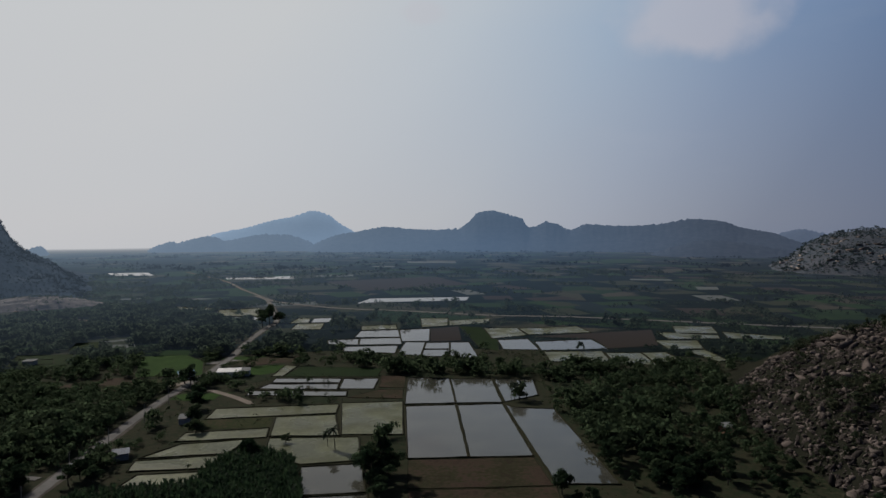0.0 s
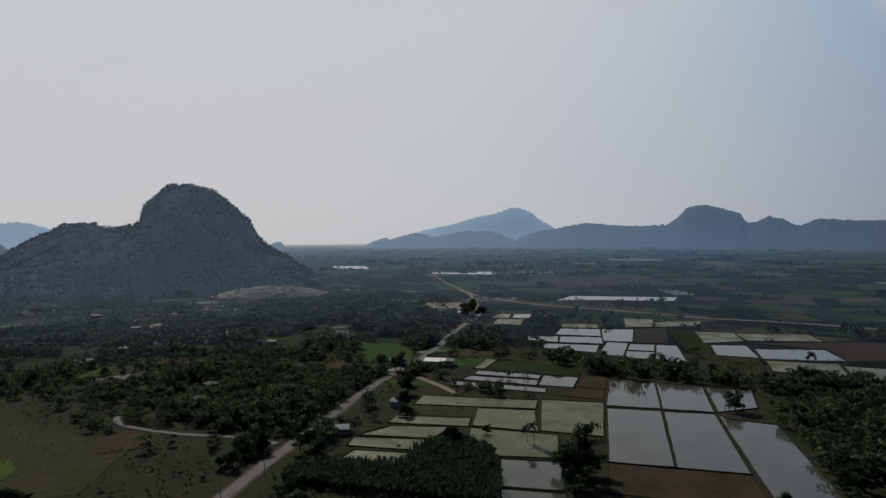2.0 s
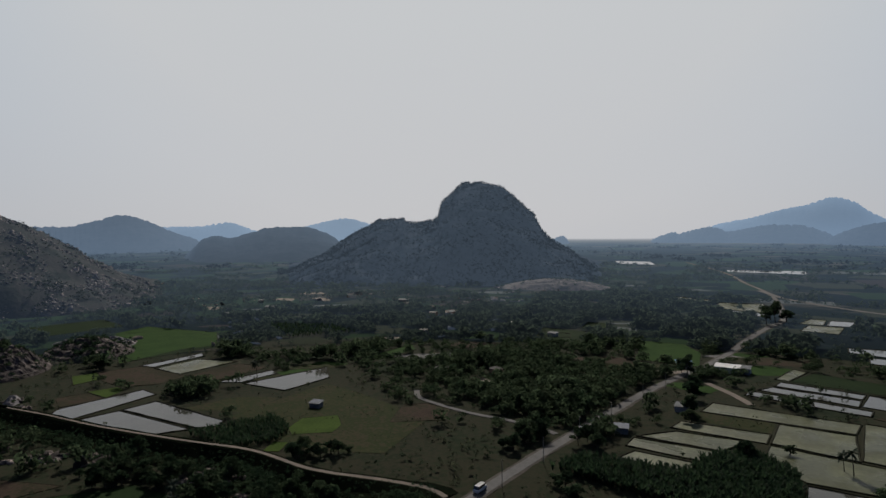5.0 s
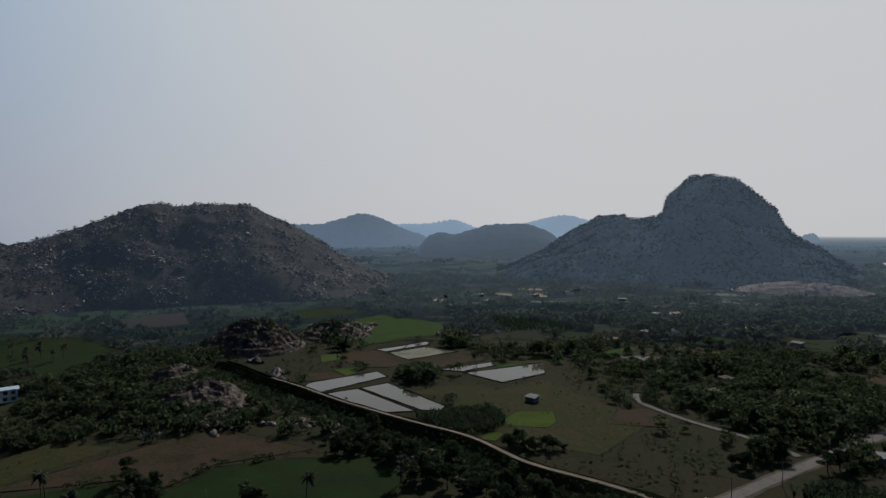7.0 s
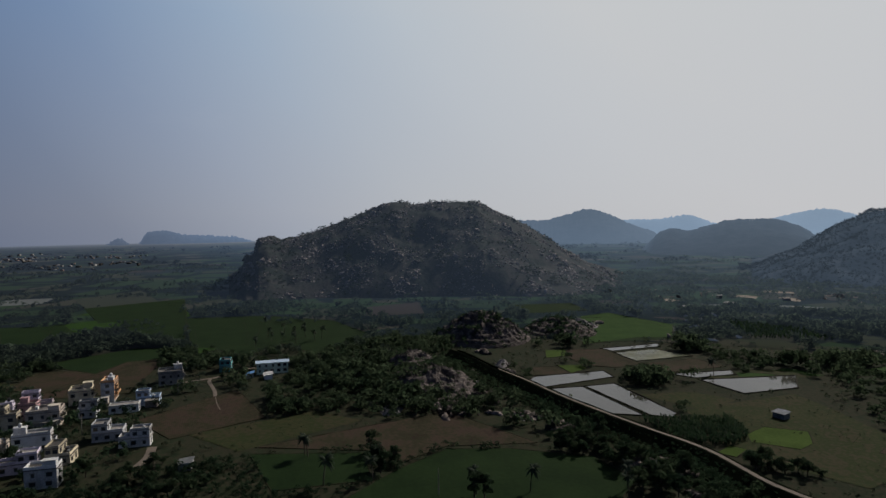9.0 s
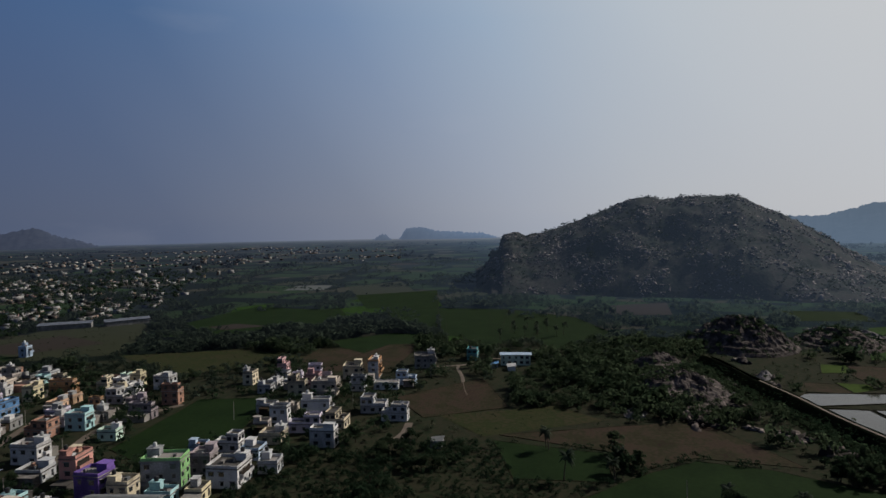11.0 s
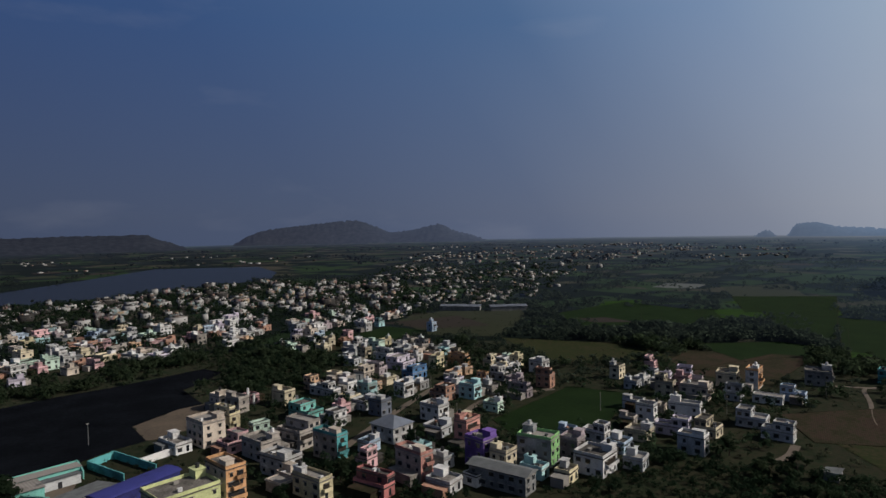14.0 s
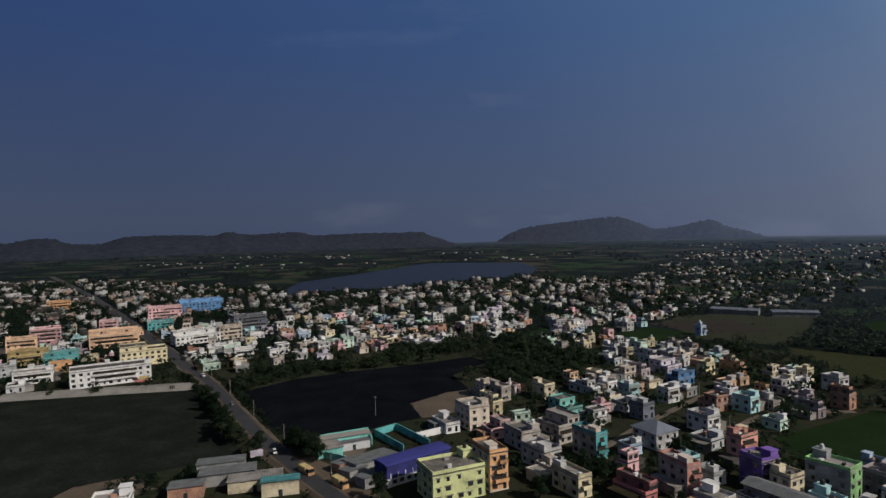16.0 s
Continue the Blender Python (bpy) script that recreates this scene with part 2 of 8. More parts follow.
MAT = {
    "ground": material("dry_scrub_ground", [(0.0085, 0.0137, 0.0063), (0.0140, 0.0181, 0.0090), (0.0213, 0.0199, 0.0121), (0.0105, 0.0157, 0.0074), (0.0308, 0.0269, 0.0175)], 42, 1.0, 0.15, spec=0.02, fine=14, sheen=0.012),
    "water": water("paddy_water", (0.036, 0.036, 0.031), 0.07, 0.004),
    "muddy": water("muddy_shallow_water", (0.062, 0.066, 0.040), 0.30, 0.008, 0.10),
    "lake": water("grey_lake_water", (0.013, 0.015, 0.019), 0.25, 0.02, 0.03),
    "pond": water("green_pond_water", (0.0042, 0.0050, 0.0068), 0.30, 0.02, 0.0),
    "tank_water": water("murky_tank_water", (0.0108, 0.0128, 0.0108), 0.3, 0.02, 0.0),
    "soil": material("ploughed_red_soil", [(0.0195, 0.0132, 0.0105), (0.0195, 0.0203, 0.0105), (0.0338, 0.0237, 0.0177), (0.0240, 0.0168, 0.0128)], 14, 1.0, 0.12, spec=0.03, rows=0.7),
    "f_green": material("young_paddy", [(0.0052, 0.0122, 0.0038), (0.0098, 0.0198, 0.0062)], 16, 1.0, 0.1, spec=0.03),
    "crop": material("bright_green_crop", [(0.0105, 0.0275, 0.0050), (0.0190, 0.0410, 0.0085)], 12, 1.0, 0.1, spec=0.03),
    "f_lime": material("bright_seedbed", [(0.0198, 0.036, 0.0045), (0.0324, 0.054, 0.009)], 10, 1.0, 0.1, spec=0.04),
    "grass": material("dry_grass_field", [(0.0126, 0.0192, 0.0072), (0.0270, 0.0264, 0.0126), (0.0144, 0.0218, 0.0077), (0.0306, 0.0258, 0.0150), (0.0180, 0.0228, 0.0094)], 22, 1.0, 0.1, spec=0.03),
    "bund": material("earth_bund", [(0.0081, 0.0099, 0.0045), (0.0162, 0.0144, 0.0081)], 5, 1.0, 0.05, spec=0.05),
    "asphalt": material("worn_asphalt", [(0.017, 0.017, 0.019), (0.027, 0.026, 0.028)], 6, 0.8, 0.01),
    "paved": material("pale_concrete_road", [(0.058, 0.056, 0.056), (0.090, 0.087, 0.086)], 8, 0.95, 0.01, spec=0.1),
    "dirt": material("pale_dirt", [(0.0608, 0.0472, 0.0371), (0.1053, 0.0828, 0.0653)], 6, 0.95, 0.04),
    "verge": material("dusty_grey_verge", [(0.030, 0.027, 0.023), (0.062, 0.055, 0.048)], 5, 0.95, 0.05, spec=0.05),
    "sand": material("sandy_shore", [(0.0454, 0.0337, 0.0240), (0.0778, 0.0583, 0.0415)], 12, 0.95, 0.05),
    # overgrown bank, its base colour taken near black to paint in shade
    "canal_bank": material("shade_darkened_canal_bank", [(0.0032, 0.0048, 0.0032), (0.0064, 0.008, 0.0048)], 6, 1.0, 0.1, spec=0.0),
    "hill": material("scrub_and_granite_slope", [(0.010, 0.014, 0.012), (0.017, 0.021, 0.017), (0.030, 0.028, 0.026), (0.013, 0.018, 0.015)], 26, 1.0, 0.8, fine=7, spec=0.03),
    # near slope under the boulders: shade of the gaps put into the colour
    "gap": material("painted_boulder_gap_shade", [(0.008, 0.009, 0.007), (0.016, 0.016, 0.012)], 4, 1.0, 0.3, spec=0.0),
    # far_hill: slope colours made paler and bluer, haze painted into the base colour
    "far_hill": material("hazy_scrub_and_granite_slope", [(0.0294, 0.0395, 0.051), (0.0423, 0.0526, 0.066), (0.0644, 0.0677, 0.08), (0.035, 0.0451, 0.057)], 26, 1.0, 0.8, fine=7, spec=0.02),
    "granite": material("weathered_granite", [(0.018, 0.015, 0.014), (0.043, 0.035, 0.032), (0.085, 0.069, 0.063)], 3, 0.95, 0.15, per_island=0.55, per_object=0.3, spec=0.1),
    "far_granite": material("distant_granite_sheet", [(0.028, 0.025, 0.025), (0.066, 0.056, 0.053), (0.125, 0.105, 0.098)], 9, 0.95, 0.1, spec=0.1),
    "pale_granite": material("pale_bare_granite", [(0.0607, 0.05, 0.0469), (0.135, 0.1107, 0.1007), (0.243, 0.2025, 0.1822)], 6, 0.95, 0.15, per_island=0.4, spec=0.1),
    "bare_granite": material("bare_pink_grey_granite", [(0.060, 0.057, 0.061), (0.135, 0.125, 0.130), (0.085, 0.080, 0.084), (0.205, 0.189, 0.193)], 9, 0.95, 0.4, per_island=0.3, spec=0.1, fine=6),
    "crag_granite": material("pale_cracked_crag", [(0.040, 0.033, 0.031), (0.115, 0.094, 0.087), (0.240, 0.198, 0.184), (0.080, 0.066, 0.061)], 3.2, 0.95, 0.3, per_island=0.4, spec=0.1),
    "hill_rock": material("shaded_hill_boulders", [(0.036, 0.032, 0.033), (0.090, 0.077, 0.075), (0.175, 0.148, 0.138)], 9, 0.95, 0.2, per_island=0.5, spec=0.1),
    "leaf": leafy("broad_leaves", [(0.0143, 0.0264, 0.0154), (0.0242, 0.0396, 0.0220), (0.0374, 0.0528, 0.0297)], 12, 0.7, rough=1.0, per_island=0.14, per_object=0.25, spec=0.02),
    "scrub": leafy("thorn_scrub", [(0.0187, 0.0275, 0.0176), (0.0297, 0.0385, 0.0242), (0.0484, 0.0517, 0.0330)], 24, 0.7, rough=1.0, per_island=0.25, spec=0.02),
    "hill_leaf": leafy("hill_scrub", [(0.016, 0.024, 0.020), (0.028, 0.037, 0.030)], 20, 0.5, rough=1.0, per_island=0.25, spec=0.02),
    "palm": leafy("palm_fronds", [(0.02, 0.032, 0.021), (0.04, 0.054, 0.035)], 3, rough=0.8, per_object=0.15, spec=0.1),
    "banana": leafy("banana_leaves", [(0.0126, 0.0243, 0.0139), (0.0252, 0.0432, 0.0214)], 4, rough=0.8, per_island=0.3, spec=0.08),
    "bark": material("grey_brown_bark", [(0.03, 0.024, 0.018), (0.055, 0.044, 0.033)], 0.6, 0.95, 0.02),
    "concrete": material("bare_concrete", [(0.126, 0.117, 0.1062), (0.198, 0.1845, 0.171)], 3, 0.9, 0.01, per_object=0.3),
    "roof": material("weathered_roof_terrace", [(0.050, 0.046, 0.043), (0.105, 0.095, 0.088), (0.200, 0.185, 0.175)], 4, 0.95, 0.01, per_object=0.6, per_island=0.5, spec=0.1),
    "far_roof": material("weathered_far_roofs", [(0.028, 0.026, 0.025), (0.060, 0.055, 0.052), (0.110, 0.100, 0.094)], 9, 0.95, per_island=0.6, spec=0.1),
    "pitched_stone": material("pale_pitched_stone", [(0.105, 0.100, 0.092), (0.175, 0.167, 0.155)], 5, 0.95, 0.05, spec=0.1),
    # dark colour that paints the shade of a recess onto a flat panel
    "recess_shade": material("painted_recess_shade", [(0.020, 0.017, 0.015), (0.036, 0.030, 0.026)], 2, 1.0, spec=0.0),
    "pane": material("dark_window_glass", [(0.012, 0.014, 0.018), (0.03, 0.032, 0.036)], 2, 0.18, spec=0.6, per_object=0.3),
    "tank": material("black_plastic_tank", [(0.012, 0.012, 0.013), (0.022, 0.022, 0.024)], 1, 0.5),
    "tin": material("corrugated_tin", [(0.075, 0.078, 0.082), (0.13, 0.135, 0.14)], 3, 0.9, 0.02, spec=0.1),
    "steel": material("galvanised_steel", [(0.22, 0.22, 0.23), (0.3, 0.3, 0.31)], 1, 0.5, metal=0.7),
    "far_town": material("distant_house_walls", [(0.0158, 0.0142, 0.0133), (0.0527, 0.0485, 0.0469), (0.1580, 0.1053, 0.0800), (0.1265, 0.1212, 0.1171), (0.0474, 0.1000, 0.1119), (0.2107, 0.2054, 0.2026), (0.1791, 0.1369, 0.0746), (0.1686, 0.0949, 0.1012), (0.0842, 0.0790, 0.0774), (0.2318, 0.2265, 0.2239)], 60, 0.9, per_island=0.7),
}
PAINT = {
    "white": (0.68, 0.67, 0.67), "pale_grey": (0.48, 0.49, 0.51), "grey": (0.26, 0.26, 0.26), "slate": (0.13, 0.15, 0.20), "lilac": (0.62, 0.55, 0.68), "mauve": (0.42, 0.34, 0.37),
    "blue": (0.09, 0.29, 0.62), "pale_blue": (0.42, 0.55, 0.72), "aqua": (0.36, 0.62, 0.64), "teal": (0.07, 0.38, 0.40), "turquoise": (0.16, 0.52, 0.46), "mint": (0.52, 0.70, 0.58),
    "green": (0.27, 0.58, 0.20), "lime": (0.60, 0.64, 0.28), "yellow": (0.70, 0.60, 0.36), "mustard": (0.52, 0.38, 0.14), "cream": (0.66, 0.56, 0.38), "beige": (0.60, 0.50, 0.41), "greige": (0.42, 0.37, 0.33),
    "peach": (0.76, 0.47, 0.28), "orange": (0.66, 0.34, 0.14), "terracotta": (0.46, 0.23, 0.15), "salmon": (0.68, 0.30, 0.24), "pink": (0.74, 0.42, 0.44), "red": (0.52, 0.16, 0.15), "purple": (0.17, 0.08, 0.40), "navy": (0.02, 0.025, 0.20),
}
for key, c in PAINT.items():
    c = tuple(0.86 * v + 0.14 * sum(c) / 3 for v in c)
    MAT[key] = material(key + "_wall_paint", [tuple(v * 0.32 for v in c), tuple(v * 0.60 for v in c), tuple(v * 0.78 for v in c)], 3.5, 0.85, 0.004, per_object=0.25)


def haze_glow_material(name="hazy_distance", base=(0.007, 0.009, 0.011), veil=((0.28, 0.12), (0.36, 0.20), (0.44, 0.27), (0.60, 0.34), (0.76, 0.42), (0.86, 0.56), (0.93, 0.72)), end=0.86, begin=(0.19, 0.0), mottle=None, low=0.0, horizon=False):
    """Far land with haze painted in as emission, paler towards the sun and with distance."""
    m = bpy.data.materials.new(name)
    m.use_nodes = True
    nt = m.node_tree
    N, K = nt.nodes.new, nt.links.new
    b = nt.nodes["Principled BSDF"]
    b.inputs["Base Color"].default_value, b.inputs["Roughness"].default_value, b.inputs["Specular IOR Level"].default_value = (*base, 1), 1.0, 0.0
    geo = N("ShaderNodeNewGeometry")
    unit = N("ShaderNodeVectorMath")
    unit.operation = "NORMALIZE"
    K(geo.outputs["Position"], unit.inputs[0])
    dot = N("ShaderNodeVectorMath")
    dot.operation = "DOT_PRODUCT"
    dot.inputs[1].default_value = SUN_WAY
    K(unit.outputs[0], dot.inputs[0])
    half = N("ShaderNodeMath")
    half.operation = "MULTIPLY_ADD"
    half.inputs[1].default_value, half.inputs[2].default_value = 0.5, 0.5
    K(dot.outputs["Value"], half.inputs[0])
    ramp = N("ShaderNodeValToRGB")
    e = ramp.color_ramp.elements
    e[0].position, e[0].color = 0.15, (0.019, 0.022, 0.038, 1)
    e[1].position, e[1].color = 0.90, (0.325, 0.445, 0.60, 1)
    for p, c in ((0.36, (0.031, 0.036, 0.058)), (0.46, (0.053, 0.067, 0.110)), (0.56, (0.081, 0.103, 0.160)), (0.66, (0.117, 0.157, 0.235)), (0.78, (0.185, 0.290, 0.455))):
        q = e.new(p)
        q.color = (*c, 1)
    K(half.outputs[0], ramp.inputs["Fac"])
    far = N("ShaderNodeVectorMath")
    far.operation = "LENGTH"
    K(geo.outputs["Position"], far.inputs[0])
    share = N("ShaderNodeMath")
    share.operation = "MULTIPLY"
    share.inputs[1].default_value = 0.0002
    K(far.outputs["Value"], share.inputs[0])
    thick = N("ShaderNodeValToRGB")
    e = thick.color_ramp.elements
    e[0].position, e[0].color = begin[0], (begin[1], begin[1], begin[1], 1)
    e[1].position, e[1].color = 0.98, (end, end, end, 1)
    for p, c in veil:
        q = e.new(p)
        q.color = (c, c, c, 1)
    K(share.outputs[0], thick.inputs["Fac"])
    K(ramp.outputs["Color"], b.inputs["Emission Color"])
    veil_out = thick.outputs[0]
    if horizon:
        # at the horizon the painted glow takes the colour of the low sky
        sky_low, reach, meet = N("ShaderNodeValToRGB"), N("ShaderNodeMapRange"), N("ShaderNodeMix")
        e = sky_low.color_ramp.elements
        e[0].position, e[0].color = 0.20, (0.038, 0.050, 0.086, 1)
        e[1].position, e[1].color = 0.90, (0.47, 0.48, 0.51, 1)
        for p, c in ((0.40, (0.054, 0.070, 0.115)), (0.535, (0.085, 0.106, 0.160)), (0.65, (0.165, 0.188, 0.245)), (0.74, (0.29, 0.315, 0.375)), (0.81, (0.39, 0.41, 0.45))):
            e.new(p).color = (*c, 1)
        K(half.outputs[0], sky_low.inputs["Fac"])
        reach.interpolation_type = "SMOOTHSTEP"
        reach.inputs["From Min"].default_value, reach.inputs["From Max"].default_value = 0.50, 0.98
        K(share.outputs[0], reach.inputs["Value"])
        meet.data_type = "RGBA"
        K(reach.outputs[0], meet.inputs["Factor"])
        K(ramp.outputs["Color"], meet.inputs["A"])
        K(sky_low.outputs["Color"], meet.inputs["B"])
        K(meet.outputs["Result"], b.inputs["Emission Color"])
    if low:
        # the painted haze is strongest at the foot of the hills
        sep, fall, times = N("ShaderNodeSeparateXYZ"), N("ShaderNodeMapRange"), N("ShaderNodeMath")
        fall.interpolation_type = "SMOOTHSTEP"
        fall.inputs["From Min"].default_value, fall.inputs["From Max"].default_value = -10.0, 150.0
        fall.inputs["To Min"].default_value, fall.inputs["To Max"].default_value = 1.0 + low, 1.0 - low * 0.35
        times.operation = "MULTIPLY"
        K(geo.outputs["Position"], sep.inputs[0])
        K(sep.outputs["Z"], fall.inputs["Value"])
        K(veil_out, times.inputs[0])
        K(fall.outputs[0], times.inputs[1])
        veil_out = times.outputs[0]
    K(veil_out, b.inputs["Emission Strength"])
    if mottle == "fields":
        # small far fields, each of its own crop, with dark tree masses over them
        turn, cell, pickc, tone = N("ShaderNodeMapping"), N("ShaderNodeTexVoronoi"), N("ShaderNodeSeparateColor"), N("ShaderNodeValToRGB")
        turn.inputs["Rotation"].default_value = (0, 0, 0.2)
        turn.inputs["Scale"].default_value = (1 / 70, 1 / 110, 0)
        cell.distance = "CHEBYCHEV"
        cell.inputs["Scale"].default_value, cell.inputs["Randomness"].default_value = 1.0, 0.8
        K(geo.outputs["Position"], turn.inputs["Vector"])
        K(turn.outputs[0], cell.inputs["Vector"])
        K(cell.outputs["Color"], pickc.inputs[0])
        e = tone.color_ramp.elements
        e[0].position, e[0].color = 0.0, (*[c * 0.6 for c in base], 1)
        e[1].position, e[1].color = 1.0, (0.055, 0.052, 0.040, 1)
        for p, c in ((0.30, base), (0.45, (0.014, 0.024, 0.012)), (0.60, (0.030, 0.030, 0.021)), (0.75, (0.017, 0.030, 0.012)), (0.88, (0.036, 0.034, 0.026))):
            e.new(p).color = (*c, 1)
        tone.color_ramp.interpolation = "CONSTANT"
        K(pickc.outputs[0], tone.inputs["Fac"])
        woods, cover, mix = N("ShaderNodeTexNoise"), N("ShaderNodeMapRange"), N("ShaderNodeMix")
        woods.inputs["Scale"].default_value, woods.inputs["Detail"].default_value = 0.009, 6.0
        K(geo.outputs["Position"], woods.inputs["Vector"])
        cover.inputs["From Min"].default_value, cover.inputs["From Max"].default_value = 0.47, 0.52
        K(woods.outputs["Fac"], cover.inputs["Value"])
        mix.data_type = "RGBA"
        mix.inputs["B"].default_value = (0.006, 0.009, 0.007, 1)
        K(cover.outputs[0], mix.inputs["Factor"])
        K(tone.outputs["Color"], mix.inputs["A"])
        K(mix.outputs["Result"], b.inputs["Base Color"])
    elif mottle:
        # bare rock breaking through woods
        woods, tone = N("ShaderNodeTexNoise"), N("ShaderNodeValToRGB")
        woods.inputs["Scale"].default_value, woods.inputs["Detail"].default_value, woods.inputs["Roughness"].default_value = mottle[0], 7.0, 0.65
        K(geo.outputs["Position"], woods.inputs["Vector"])
        e = tone.color_ramp.elements
        e[0].position, e[0].color = 0.38, (*base, 1)
        e[1].position, e[1].color = 0.68, (*mottle[1], 1)
        K(woods.outputs["Fac"], tone.inputs["Fac"])
        K(tone.outputs["Color"], b.inputs["Base Color"])
    return m




def add_haze_glow(m, amount):
    """Makes a distant slope's own surface emit a haze glow, brighter towards the sun."""
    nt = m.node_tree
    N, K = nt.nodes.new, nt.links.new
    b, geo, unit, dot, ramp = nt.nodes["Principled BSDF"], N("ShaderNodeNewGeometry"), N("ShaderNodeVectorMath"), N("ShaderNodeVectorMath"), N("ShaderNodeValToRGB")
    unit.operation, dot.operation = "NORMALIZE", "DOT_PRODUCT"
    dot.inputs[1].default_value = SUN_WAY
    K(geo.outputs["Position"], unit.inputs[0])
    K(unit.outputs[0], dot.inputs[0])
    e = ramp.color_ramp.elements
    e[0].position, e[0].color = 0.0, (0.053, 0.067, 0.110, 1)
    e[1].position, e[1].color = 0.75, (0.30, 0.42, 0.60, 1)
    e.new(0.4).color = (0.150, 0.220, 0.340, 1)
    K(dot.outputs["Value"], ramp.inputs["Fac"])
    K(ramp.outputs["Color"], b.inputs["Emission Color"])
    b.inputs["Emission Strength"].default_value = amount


# these distant slopes emit a little light in place of haze
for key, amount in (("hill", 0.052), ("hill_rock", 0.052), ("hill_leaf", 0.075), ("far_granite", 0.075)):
    add_haze_glow(MAT[key], amount)
# strength of the painted haze by distance, for plain, fields and woods
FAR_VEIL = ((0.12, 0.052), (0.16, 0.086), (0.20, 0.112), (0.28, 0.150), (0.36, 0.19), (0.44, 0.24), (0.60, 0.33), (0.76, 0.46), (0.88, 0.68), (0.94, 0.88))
MAT["backdrop"] = haze_glow_material(low=0.2, mottle=(0.03, (0.018, 0.020, 0.024)))
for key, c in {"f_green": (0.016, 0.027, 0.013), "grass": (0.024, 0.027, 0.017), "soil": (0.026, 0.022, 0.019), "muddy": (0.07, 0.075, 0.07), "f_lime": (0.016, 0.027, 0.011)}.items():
    MAT["far_" + key] = haze_glow_material("hazy_distance_" + key, c, FAR_VEIL, 1.0, (0.08, 0.0))
# dome and woods emit their haze too, at strengths of their own
MAT["dome"] = haze_glow_material("hazy_wooded_granite", (0.010, 0.017, 0.026), ((0.24, 0.128), (0.30, 0.128)), 0.17, (0.05, 0.100), mottle=(0.035, (0.038, 0.043, 0.052)))
MAT["dome_leaf"] = haze_glow_material("hazy_hill_woods", (0.020, 0.029, 0.033), ((0.24, 0.085), (0.30, 0.085)), 0.15, (0.05, 0.060))
MAT["far_wood"] = haze_glow_material("hazy_woods", (0.024, 0.033, 0.025), tuple((p, 2.2 * v) for p, v in FAR_VEIL[:3]) + ((0.28, 0.31),), 0.4, (0.08, 0.0))
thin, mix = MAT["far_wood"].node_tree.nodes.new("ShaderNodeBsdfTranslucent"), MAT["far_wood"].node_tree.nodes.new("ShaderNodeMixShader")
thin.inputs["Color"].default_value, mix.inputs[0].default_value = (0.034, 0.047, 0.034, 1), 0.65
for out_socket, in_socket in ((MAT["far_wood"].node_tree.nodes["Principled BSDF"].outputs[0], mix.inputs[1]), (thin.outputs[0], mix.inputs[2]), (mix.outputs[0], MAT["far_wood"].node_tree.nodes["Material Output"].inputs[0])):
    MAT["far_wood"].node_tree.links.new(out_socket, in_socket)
MAT["far_wood_low"] = haze_glow_material("hazy_far_woods", (0.010, 0.015, 0.014), ((0.25, 0.10), (0.36, 0.16), (0.44, 0.21), (0.60, 0.30)), 0.4, (0.20, 0.085))
MAT["far_plain"] = haze_glow_material("hazy_plain", (0.012, 0.017, 0.017), FAR_VEIL, 1.0, (0.08, 0.0), mottle="fields", horizon=True)
# ---- building helpers ----
rng = np.random.default_rng(7)
OPEN_FIELD = []  # outlines where no tree stands


def mesh_of(name, verts, faces, mat, smooth=False):
    me = bpy.data.meshes.new(name)
    me.from_pydata([tuple(v) for v in verts], [], [tuple(f) for f in faces])
    me.materials.append(mat)
    if smooth:
        me.polygons.foreach_set("use_smooth", [True] * len(me.polygons))
    me.update()
    return me


def bm_mesh(name, bm, mat):
    me = bpy.data.meshes.new(name)
    bm.to_mesh(me)
    bm.free()
    me.materials.append(mat)
    return me


def part(name, data, parent, label="", m=None):
    ob = new(name, data)
    ob.parent = parent
    if m is not None:
        ob.matrix_basis = m
    return tagged(ob, label)


def add_box(bm, x0, y0, z0, x1, y1, z1):
    v = [bm.verts.new(p) for p in ((x0, y0, z0), (x1, y0, z0), (x1, y1, z0), (x0, y1, z0), (x0, y0, z1), (x1, y0, z1), (x1, y1, z1), (x0, y1, z1))]
    for f in ((0, 3, 2, 1), (4, 5, 6, 7), (0, 1, 5, 4), (1, 2, 6, 5), (2, 3, 7, 6), (3, 0, 4, 7)):
        bm.faces.new([v[i] for i in f])


def inside(px, py, outline):
    """Which of the points lie inside the outline."""
    xs, ys = [p[0] for p in outline], [p[1] for p in outline]
    box = (px >= min(xs)) & (px <= max(xs)) & (py >= min(ys)) & (py <= max(ys))
    found = np.zeros(len(px), bool)
    if not box.any():
        return found
    px, py = px[box], py[box]
    hit = np.zeros(len(px), bool)
    n = len(outline)
    for i in range(n):
        (ax, ay), (bx, by) = outline[i], outline[(i + 1) % n]
        if ay == by:
            continue
        c = ((ay > py) != (by > py)) & (px < (bx - ax) * (py - ay) / (by - ay) + ax)
        hit ^= c
    found[box] = hit
    return found


def grown(outline, by):
    cx, cy = sum(p[0] for p in outline) / len(outline), sum(p[1] for p in outline) / len(outline)
    out = []
    for x, y in outline:
        d = math.hypot(x - cx, y - cy)
        out.append((cx + (x - cx) * (d + by) / d, cy + (y - cy) * (d + by) / d))
    return out


